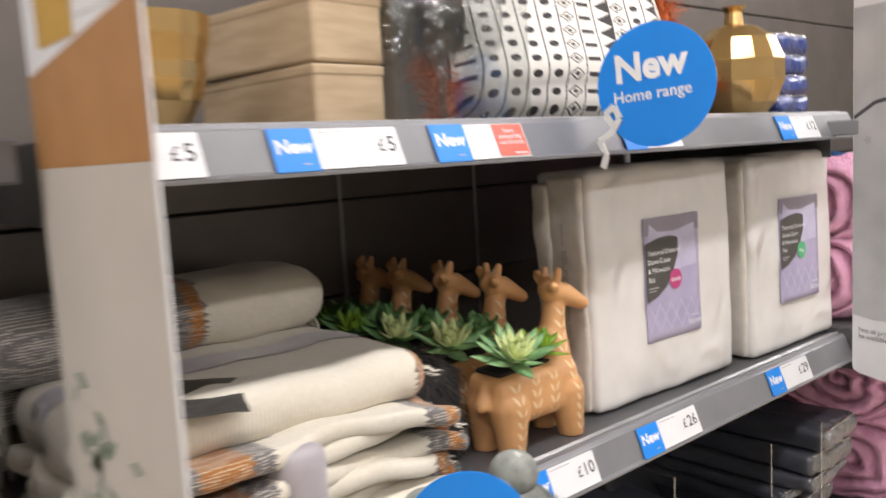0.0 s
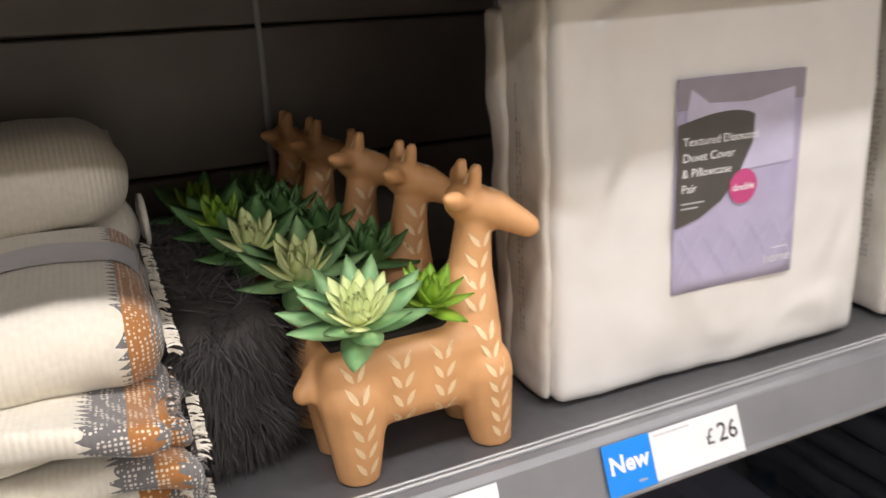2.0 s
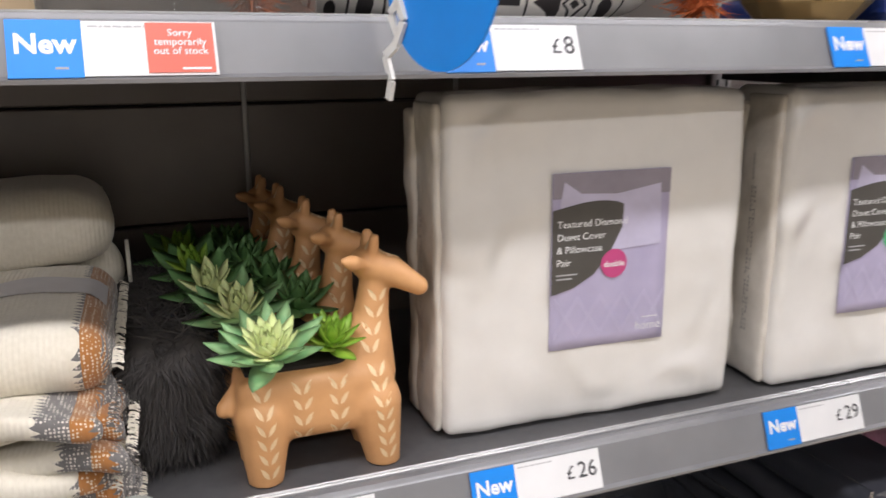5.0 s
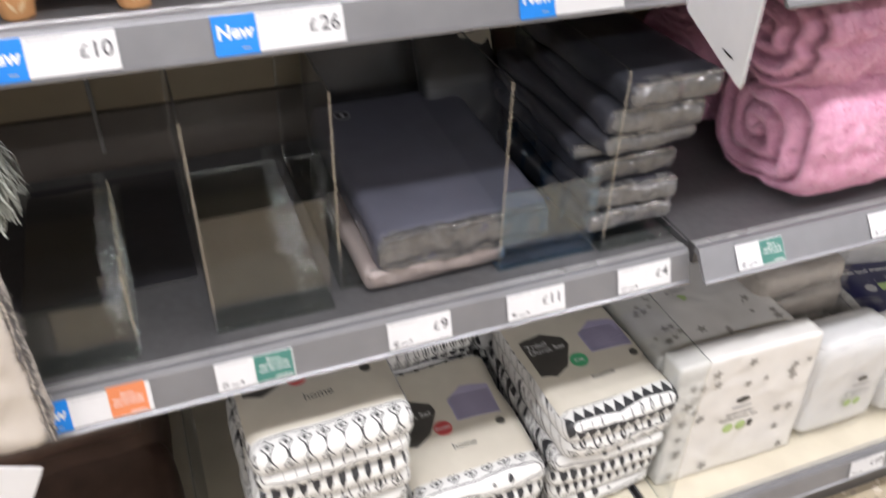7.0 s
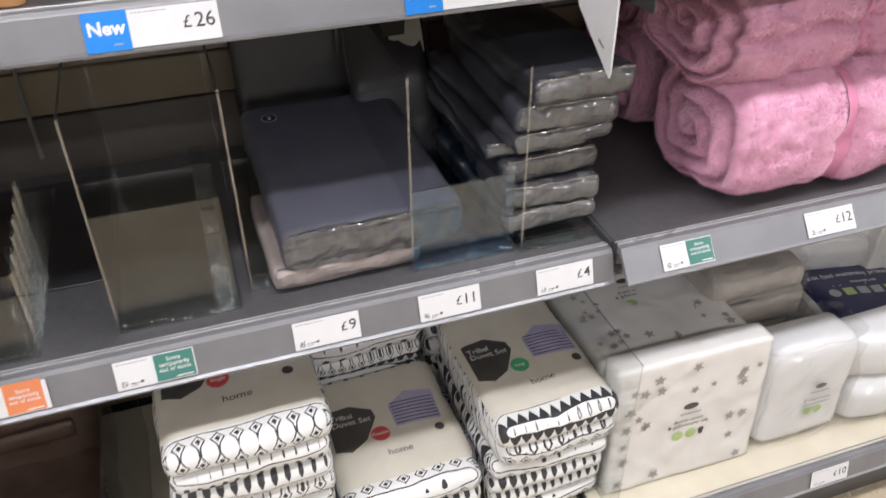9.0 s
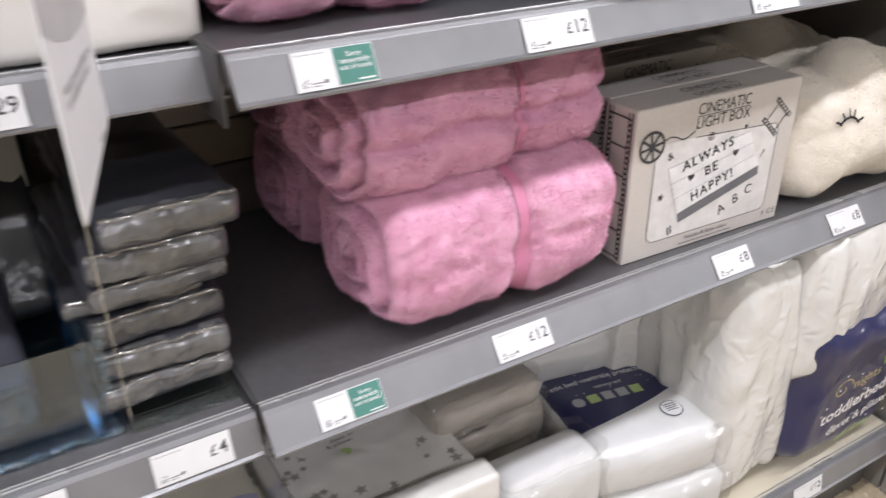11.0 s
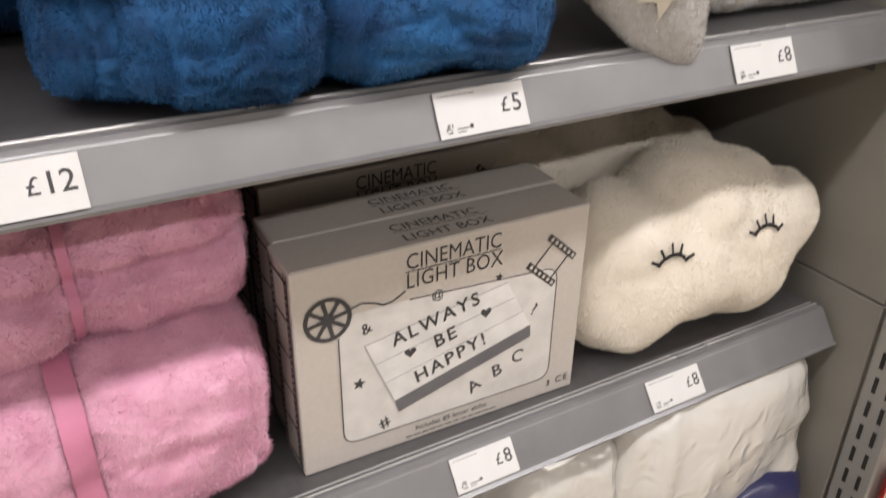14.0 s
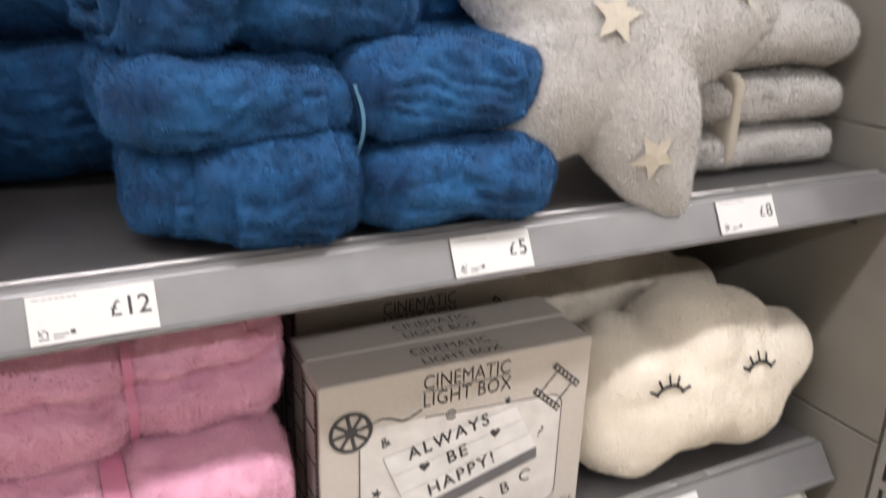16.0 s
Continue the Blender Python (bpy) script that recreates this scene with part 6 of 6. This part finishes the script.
def white_pack(m, W, D, H, seed, label, mt=None, marks=True):
    t = thing("white_bedding_pack", m, label, "bedding pack", "white bedding packs")
    part("cloth", soft(W, D, H, min(W, D, H) * 0.3, 0.011, 0.005, 10, seed, 0.03), mt or WADDING, t, smooth=True)
    part("wrap", soft(W * 1.01, D * 0.96, 0.024, 0.01, 0.012, 0.009, 26, seed), FILM, t, "crumpled clear wrap", m=pose(0, 0, H - 0.012))
    part("wrap", soft(W * 0.96, 0.02, H * 0.9, 0.008, 0.014, 0.008, 22, seed + 3), FILM, t, "crumpled clear wrap", m=pose(0, -D / 2, H * 0.04))
    if marks:
        I = face_m(0.015, -D / 2 - 0.006, H * 0.36)
        flat("logo_mark", [disc(0, 0.058, 0.012, 20, 0.006)], OLIVE, t, I, 0.0006)
        flat("script_bar", [rect(-0.02, 0.042, 0.022, 0.046)], INKPALE, t, I, 0.0006)
        text("2", 0.014, INK, t, I @ pose(-0.028, 0.022, 0.0008), "CENTER", 0.0)
        flat("small_print", [rect(-0.018, 0.023, 0.028, 0.027), rect(-0.03, 0.013, 0.03, 0.016)], INKPALE, t, I, 0.0006)
        flat("round_mark", [disc(-0.016, -0.002, 0.009, 20), disc(0.006, -0.002, 0.009, 20)], GREENPALE, t, I, 0.0006)
    return t


white_pack(pose(2.258, 0.985, ZD, -2, 0, -1), 0.2, 0.1, 0.235, 1, "white nursery sheet pack in clear wrap")
BEIGE = mat("beige_packed_cloth", (0.5, 0.46, 0.41), (0.42, 0.38, 0.33), 30, 0.45, bump=0.8, bscale=60, coat=0.9, dist=0.005, coatr=0.08)
z = ZD
for k, hh in enumerate((0.09, 0.08, 0.075, 0.06)):
    white_pack(pose(2.235 + 0.01 * (-1) ** k, 1.21, z), 0.215, 0.24, hh, 5 + k, "beige cloth pack in crumpled clear wrap", BEIGE, False)
    z += hh * 0.97


def protector(m, seed, printed=True):
    t = thing("mattress_protector_pack", m, "white cot mattress protector pack with navy printed top", "bedding pack", "mattress protectors")
    W, D, H = 0.275, 0.32, 0.105
    geo = soft(W, D, H, 0.036, 0.010, 0.003, 9, seed, 0.01)
    part("filling", geo, WADDING, t, smooth=True)
    part("wrap", soft(W * 1.01, 0.03, H * 0.8, 0.012, 0.014, 0.008, 22, seed + 3), FILM, t, "crumpled clear wrap", m=pose(0, -D / 2 + 0.008, H * 0.1))
    if printed:
        tree, up = tree_of(geo), (0, 0, 1)
        vs, fs = grid(0, 1, 0, 1, 26, 26)
        vs = [((u - 0.5) * W * 0.99, D * (-0.26 + 0.2 * u ** 1.5) * (1 - v) + D * 0.47 * v, 0.0) for u, v, _ in vs]
        drape(part("printed_top", (vs, fs), NAVYPRINT, t, "navy printed plastic", smooth=True, m=pose(0, 0, H)), tree, up, 0.0012)
        I = pose(-W * 0.46, -0.045, H)

        def lay(ob, cuts=0, lift=0.0022):
            return drape(ob, tree, up, lift, cuts)

        lay(text("cot bed mattress protector", 0.0185, INKWHITE, t, I @ pose(0.012, 0.082, 0), "LEFT", 0.006))
        lay(text("waterproof", 0.0125, INKWHITE, t, I @ pose(0.09, 0.058, 0)))
        for i in range(4):
            lay(flat("info_panel", [rect(0.062 + 0.03 * i, 0.022, 0.084 + 0.03 * i, 0.044)], GREENPALE if i % 3 == 0 else INKPALE, t, I, 0.0, "pale pictogram square"), 2)
        lay(flat("round_mark", [disc(0.042, 0.033, 0.012, 20)], INKPALE, t, I), 2)
        lay(flat("round_mark", [disc(0.19, -0.04, 0.021, 24)], INK, t, I), 2)
        lay(flat("round_mark_face", [disc(0.19, -0.04, 0.019, 24)], WHITECARD, t, I), 2, 0.003)
        lay(flat("small_print", [rect(0.178, -0.046 + 0.005 * i, 0.202, -0.044 + 0.005 * i) for i in range(4)], INK, t, I), 0, 0.0038)
        rng = random.Random(4)
        lay(flat("dot_print", [disc(rng.uniform(0.01, 0.24), rng.uniform(0.04, 0.17), 0.0012, 8) for i in range(26)], INKWHITE, t, I))
    return t


protector(pose(2.515, 1.07, ZD, 0, 0, -8), 1, False)
protector(pose(2.5, 1.085, ZD + 0.1, 0, 0, -10), 2)
protector(pose(2.46, 1.32, ZD + 0.0, 0, 0, -8), 5, False)
protector(pose(2.45, 1.31, ZD + 0.1, 0, 0, -8), 6)
protector(pose(2.45, 1.33, ZD + 0.2, 8, 0, -12), 7)


def crumple(seed, H, neck, k=1.0):
    """Bends a soft block into creased plastic: sharp ridges that run mostly upwards."""
    def shape(v):
        f = v.z / H + 0.5
        pinch = 1 - neck * max(0.0, f - 0.6) ** 1.2 * 2.2
        q = Vector((v.x * 8, v.y * 8, v.z * 2.4)) + Vector((seed, seed * 0.7, 0))
        q += noise.noise_vector(q * 0.7) * 0.9

        def ridge(w):
            return 1 - 2.4 * abs(noise.noise(w))

        s = 1 + k * (0.085 * ridge(q) + 0.03 * ridge(q * 2.3 + Vector((7, 1, 3))) + 0.01 * ridge(q * 5.1) - 0.05)
        return Vector((v.x * pinch * s, v.y * pinch * s, v.z + 0.014 * k * ridge(q * 1.9 + Vector((1, 9, 2)))))
    return shape


def plastic_bag(m, W, D, H, seed, label, neck=0.0, k=1.0):
    t = thing("duvet_bag", m, label, "bag", "plastic duvet bags")
    part("plastic", soft(W, D, H, min(W, D) * 0.22, 0.0075, 0.003, 8, seed, 0.0, crumple(seed, H, neck, k)), PLASTICW, t, smooth=True)
    part("sealed_top", soft(W * 0.7, 0.012, 0.05, 0.005, 0.008, 0.006, 26, seed), PLASTICW, t, "gathered sealed end", smooth=True, m=pose(0, -D * 0.1, H - 0.03, 20, 0, 8))
    return t


plastic_bag(pose(2.70, 1.28, ZD, 0, 0, 6), 0.4, 0.3, 0.46, 3, "large white plastic duvet bag with creases")
plastic_bag(pose(2.70, 1.03, ZD, 0, -3, 4), 0.2, 0.24, 0.47, 6, "white creased plastic duvet bag standing upright", 0.2)
tb = plastic_bag(pose(2.93, 1.03, ZD + 0.2), 0.35, 0.28, 0.325, 9, "white toddler bedding bag with navy printed front", 0.15, 0.8)
part("printed_band", soft(0.33, 0.30, 0.33, 0.06, 0.009, 0.003, 9, 4, 0.04, crumple(4, 0.33, -0.25, 0.3)), NAVYPRINT, tb, "navy printed band", smooth=True, m=pose(-0.005, 0, -0.198, 0, 3, 0))
I = face_m(-0.135, -0.166, -0.175, -3)
text("toddlerbedset", 0.042, INKWHITE, tb, I @ pose(-0.002, 0.13, 0.006, 0, 0, 6), "LEFT", 0.014)
text("duvet & pillow", 0.030, INKWHITE, tb, I @ pose(0.03, 0.092, 0.006, 0, 0, 6), "LEFT", 0.008)
text("anti-allergy", 0.022, GREENPALE, tb, I @ pose(0.07, 0.062, 0.006, 0, 0, 6), "LEFT", 0.0)
text("nights", 0.034, mat("print_gold", (0.45, 0.38, 0.16)), tb, I @ pose(0.07, 0.19, 0.006, 0, 0, 6), "LEFT", 0.0)
flat("leaf_print", [[(0.17, 0.205), (0.19, 0.225), (0.215, 0.228), (0.2, 0.205)], [(0.155, 0.212), (0.15, 0.235), (0.168, 0.25), (0.172, 0.225)]], LEAFLIME, tb, I, 0.004, "green leaf print")
flat("swirl_print", path2d([(0.04 + 0.03 * math.cos(a) * (1 - a / 9), 0.2 + 0.025 * math.sin(a) * (1 - a / 9)) for a in np.linspace(0, 7, 22)], 0.003), mat("print_gold2", (0.45, 0.38, 0.16)), tb, I, 0.004)
rng = random.Random(8)
flat("star_print", [star_poly(rng.uniform(-0.02, 0.25), rng.uniform(0.01, 0.24), 0.0035, rng.random()) for i in range(26)], INKWHITE, tb, I, 0.004)
cw = thing("carrier_handle", pose(2.70, 0.92, 0.66), "white printed plastic flap over a duvet bag", "bag")
part("flap", soft(0.2, 0.16, 0.004, 0.0015, 0.012, 0.008, 9, 2), PLASTICW, cw, smooth=True, m=pose(0, 0.07, 0.0, -16, 6, 12))

# ---- bay 1, top shelf ----


def lathe(profile, n=40):
    vs, fs = [], []
    for r, z_ in profile:
        for j in range(n):
            a = 2 * math.pi * j / n
            vs.append((r * math.cos(a), r * math.sin(a), z_))
    for i in range(len(profile) - 1):
        for j in range(n):
            k = (j + 1) % n
            fs.append((i * n + j, i * n + k, (i + 1) * n + k, (i + 1) * n + j))
    return vs, fs


def facet_bowl(m, r, h):
    t = thing("gold_bowl", m, "hammered gold metal bowl", "bowl", "gold bowls")
    prof = [(0.001, 0), (r * 0.5, 0), (r * 0.62, h * 0.12), (r * 0.86, h * 0.45), (r * 0.97, h * 0.75), (r, h), (r * 0.97, h), (r * 0.93, h * 0.72), (r * 0.8, h * 0.42), (r * 0.5, h * 0.08), (0.001, h * 0.06)]
    part("bowl", lathe(prof, 18), GOLD, t)
    return t


facet_bowl(pose(0.635, 1.115, ZA), 0.05, 0.06)
facet_bowl(pose(0.635, 1.115, ZA + 0.025), 0.056, 0.075)


def crate(m, W, D, H, label):
    t = thing("wooden_block", m, label, "wooden box", "wooden blocks")
    part("block", box(-W / 2, W / 2, -D / 2, D / 2, 0, H, 0.004, 2), WOOD, t)
    part("lid", box(-W / 2 - 0.001, W / 2 + 0.001, -D / 2 - 0.001, D / 2 + 0.001, H - 0.012, H, 0.003, 2), WOOD, t, "wooden lid")
    return t


crate(pose(0.815, 1.185, ZA, 0, 0, 3), 0.088, 0.22, 0.062, "pale rustic wooden block box")
crate(pose(0.812, 1.18, ZA + 0.063, 0, 0, 6), 0.09, 0.21, 0.068, "pale rustic wooden block box on another")


def wine_glass(m):
    t = thing("wine_glass", m, "clear stemmed glass in a row", "glass", "clear glasses")
    prof = [(0.028, 0), (0.028, 0.002), (0.006, 0.006), (0.004, 0.012), (0.004, 0.06), (0.012, 0.072), (0.026, 0.09), (0.029, 0.12), (0.024, 0.16), (0.0232, 0.16), (0.028, 0.12), (0.025, 0.091), (0.001, 0.074)]
    part("glass", lathe(prof, 28), GLASS, t, smooth=True)
    return t


wg = wine_glass(pose(0.905, 1.1, ZA))
for gx, gy in ((0.965, 1.1), (1.025, 1.1), (0.905, 1.17), (0.965, 1.17), (1.025, 1.17)):
    copy_thing(wg, pose(gx, gy, ZA))
gb = thing("clear_gift_box", pose(0.965, 1.135, ZA), "clear plastic box round the stemmed glasses", "box")
for b in ((-0.1, 0.1, -0.075, -0.0742, 0.0005, 0.17), (-0.1, -0.0992, -0.074, 0.075, 0.0005, 0.17), (0.0992, 0.1, -0.074, 0.075, 0.0005, 0.17)):
    sheet("pane", *b, gb)

cu = thing("printed_cushion", pose(1.255, 1.16, ZA, -20, 0, -9), "white cushion with black tribal print and rust fringe", "cushion")
geo = soft(0.42, 0.13, 0.38, 0.05, 0.011, 0.004, 9, 6, 0.12)
part("cover", geo, TRIBALC, cu, smooth=True)
part("fringe", fuzz(soft(0.012, 0.03, 0.37, 0.005, 0.01, 0.004, 20, 2), 2600, 0.03, 0.002, 2, 0.2), ORANGE, cu, "rust fringe", m=pose(-0.222, -0.02, 0.005))
part("fringe", fuzz(soft(0.012, 0.03, 0.37, 0.005, 0.01, 0.004, 20, 3), 2600, 0.03, 0.002, 3, 0.2), ORANGE, cu, "rust fringe", m=pose(0.222, -0.02, 0.005))

va = thing("gold_vase", pose(1.60, 1.10, ZA) @ Matrix.Scale(1.12, 4), "faceted gold metal vase with a narrow neck", "vase")
prof = [(0.001, 0), (0.04, 0), (0.058, 0.02), (0.07, 0.05), (0.07, 0.08), (0.058, 0.11), (0.034, 0.128), (0.014, 0.134), (0.012, 0.15), (0.018, 0.158), (0.014, 0.158), (0.009, 0.15)]
part("vase", lathe(prof, 14), GOLD, va)
z = ZA
for k in range(4):
    flat_pack(pose(1.738, 1.2, z, 0, 0, 2 * (-1) ** k), 0.12, 0.26, 0.036, 50 + k, PACKBLUE, PACKBLUE, "royal blue cloth pack in shiny wrap", group="blue packs")
    z += 0.034


# ---- signs on the shelf edges ----
def wobbler(m, R, label, words=True):
    t = thing("round_sign", m, label, "sign", "round blue signs")
    part("disc", ([(x, y, zz) for zz in (0.0, 0.0016) for x, y in disc(0, 0, R, 56)], [tuple(range(55, -1, -1)), tuple(range(56, 112))] + [(i, (i + 1) % 56, 56 + (i + 1) % 56, 56 + i) for i in range(56)]), BLUE, t, "bright blue disc")
    if words:
        text("New", R * 0.62, INKWHITE, t, pose(-R * 0.06, R * 0.12, 0.0022, 0, 0, 4), "CENTER", 0.035)
        text("Home range", R * 0.265, INKWHITE, t, pose(-R * 0.04, -R * 0.22, 0.0022, 0, 0, 4), "CENTER", 0.012)
    arm = [(-R * 0.72, -R * 0.62), (-R * 0.86, -R * 0.42), (-R * 0.7, -R * 0.3), (-R * 0.6, -R * 0.5), (-R * 0.76, -R * 0.74), (-R * 0.98, -R * 0.86), (-R * 0.86, -R * 1.12), (-R * 0.93, -R * 1.32)]
    vs, fs = [], []
    for a, b in zip(arm, arm[1:]):
        g = line(*a, *b, R * 0.1)
        for zz in (0.002, 0.005):
            k = len(vs)
            vs += [(x, y, zz) for x, y in g]
            fs.append((k, k + 1, k + 2, k + 3))
        for i in range(4):
            fs.append((k - 4 + i, k - 4 + (i + 1) % 4, k + (i + 1) % 4, k + i))
    part("clip", (vs, fs), CLIP, t, "white plastic clip")
    return t


def facing(x, y, z, tx, ty):
    """A plane at x, y, z, upright, that faces the point tx, ty."""
    a = math.degrees(math.atan2(ty - y, tx - x)) + 90
    return pose(x, y, z, 90, 0, a)


wobbler(facing(1.116, 0.924, 1.557, 0.116, 0.7), 0.067, "round bright blue card sign on a clip")
wobbler(facing(0.788, 0.9, 1.172, 0.3, 0.3), 0.055, "round bright blue card sign on a clip", False)


def fin(m, w, h, label, slant):
    """A tall card that stands out from the shelf edge: v up, u outwards."""
    t = thing("fin_sign", m, label, "sign")
    pts = [(0, slant + 0.006), (0.002, slant), (0.012, slant - 0.004), (w - 0.014, 0.001), (w - 0.003, 0.001), (w, 0.008), (w, h), (0, h)]
    n = len(pts)
    vs = [(x, y, zz) for zz in (-0.0008, 0.0008) for x, y in pts]
    fs = [tuple(range(n - 1, -1, -1)), tuple(range(n, 2 * n))] + [(i, (i + 1) % n, n + (i + 1) % n, n + i) for i in range(n)]
    part("card", (vs, fs), WHITECARD, t)
    return t


# right-hand sign: from the shelf at (1.705, 0.955) out to (1.652, 0.78)
ang = math.degrees(math.atan2(0.78 - 0.955, 1.652 - 1.705))
f1 = fin(pose(1.705, 0.955, 1.085, 90, 0, ang), 0.183, 0.62, "tall grey photo card sign with small print", 0.02)
for side_, flip in ((1, 0), (-1, 180)):
    I = pose(0, 0, 0.0009) if side_ == 1 else pose(0.183, 0, -0.0009, 0, 180, 0)
    curve = [(0.001, 0.112), (0.04, 0.108), (0.09, 0.11), (0.14, 0.12), (0.182, 0.134)]
    top = [(0.182, 0.6), (0.001, 0.6)]
    if side_ == -1:
        curve = [(0.183 - x, y) for x, y in curve][::-1]
    flat("photo_print", [curve + top], PHOTO, f1, I, 0.0003, "grey photograph of knitwear")
    rng = random.Random(5)
    for i in range(7):
        flat("knit_star", [star_poly(0.025 + 0.13 * rng.random(), 0.17 + 0.055 * i + 0.02 * rng.random(), rng.uniform(0.008, 0.014), rng.random())], INKPALE, f1, I, 0.0005, "pale star in the photograph")
    flat("hanger_print", path2d([(0.002, 0.43), (0.04, 0.452), (0.09, 0.46), (0.14, 0.452), (0.18, 0.44)], 0.006), INK, f1, I, 0.0005)
    x0 = 0.012 if side_ == 1 else 0.03
    text("Not all products shown will\nbe available in all stores", 0.0112, INK, f1, I @ pose(x0, 0.085, 0.0004, 0, 0, 0), "LEFT", 0.0)
    flat("small_print", [rect(0.125, 0.018, 0.15, 0.0205)], INKBLACK, f1, I, 0.0004)
ft = thing("sign_clip", pose(1.705, 0.985, 1.5), "grey plastic holder of a fin sign", "clip")
part("holder", box(-0.004, 0.004, -0.045, 0.02, -0.012, 0.012, 0.002), STRIP, ft)

# left-hand sign: stands straight out from the end of the bay
f2 = fin(pose(0.508, 1.0, 1.0, 90, 0, -90), 0.2, 0.75, "tall printed card sign with a room photograph", 0.02)
for I in (pose(0, 0, 0.0009), pose(0.2, 0, -0.0009, 0, 180, 0)):
    flat("wall_print", [rect(0.001, 0.03, 0.199, 0.5)], mat("print_plaster", (0.52, 0.48, 0.42), (0.46, 0.42, 0.37), 14), f2, I, 0.0003)
    flat("shelf_print", [[(0.001, 0.5), (0.199, 0.5), (0.199, 0.585), (0.001, 0.56)]], mat("print_oak", (0.42, 0.22, 0.09), (0.34, 0.17, 0.06), 30), f2, I, 0.0005)
    flat("vase_print", [rect(0.03, 0.575, 0.1, 0.74)], mat("print_ochre", (0.55, 0.34, 0.08)), f2, I, 0.0005)
    flat("pot_print", [rect(0.11, 0.585, 0.18, 0.74)], INKWHITE, f2, I, 0.0005)
    flat("mark_print", [rect(0.135, 0.63, 0.155, 0.7)], INK, f2, I, 0.0008)
    rng = random.Random(3)
    lv = []
    for i in range(60):
        x, y, a, s = 0.06 + rng.gauss(0, 0.025), 0.06 + rng.random() * 0.3, rng.uniform(0, 6.3), rng.uniform(0.008, 0.018)
        lv.append([(x, y), (x + s * math.cos(a + 0.4), y + s * math.sin(a + 0.4)), (x + 1.7 * s * math.cos(a), y + 1.7 * s * math.sin(a)), (x + s * math.cos(a - 0.4), y + s * math.sin(a - 0.4))])
    flat("foliage_print", lv, mat("print_sage", (0.2, 0.24, 0.18), (0.28, 0.3, 0.24), 30), f2, I, 0.0006)

# ---- neighbouring bay on the left: wrapped grey packs ----
lsh = thing("shelf", pose(-0.6, 0.97, 1.131), "dark grey steel gondola shelf of the next bay", "shelf", "gondola shelves")
part("board", box(0, 1.09, 0.01, 0.48, -0.03, 0.0, 0.002), SHELF, lsh)
lsh = thing("shelf", pose(-0.6, 0.97, 1.521), "dark grey steel gondola shelf of the next bay", "shelf", "gondola shelves")
part("board", box(0, 1.09, 0.01, 0.48, -0.03, 0.0, 0.002), SHELF, lsh)
WRAPGREY = mat("wrapped_grey_cloth", (0.34, 0.34, 0.35), (0.28, 0.28, 0.29), 20, 0.4, bump=0.8, bscale=40, coat=1.0, dist=0.006, coatr=0.06)
for k, zz in enumerate((1.133, 1.22, 1.305, 1.523, 1.61)):
    white_pack(pose(0.33 + 0.01 * (-1) ** k, 1.12, zz), 0.26, 0.26, 0.086, 70 + k, "grey cloth pack in shiny clear wrap", WRAPGREY, False)
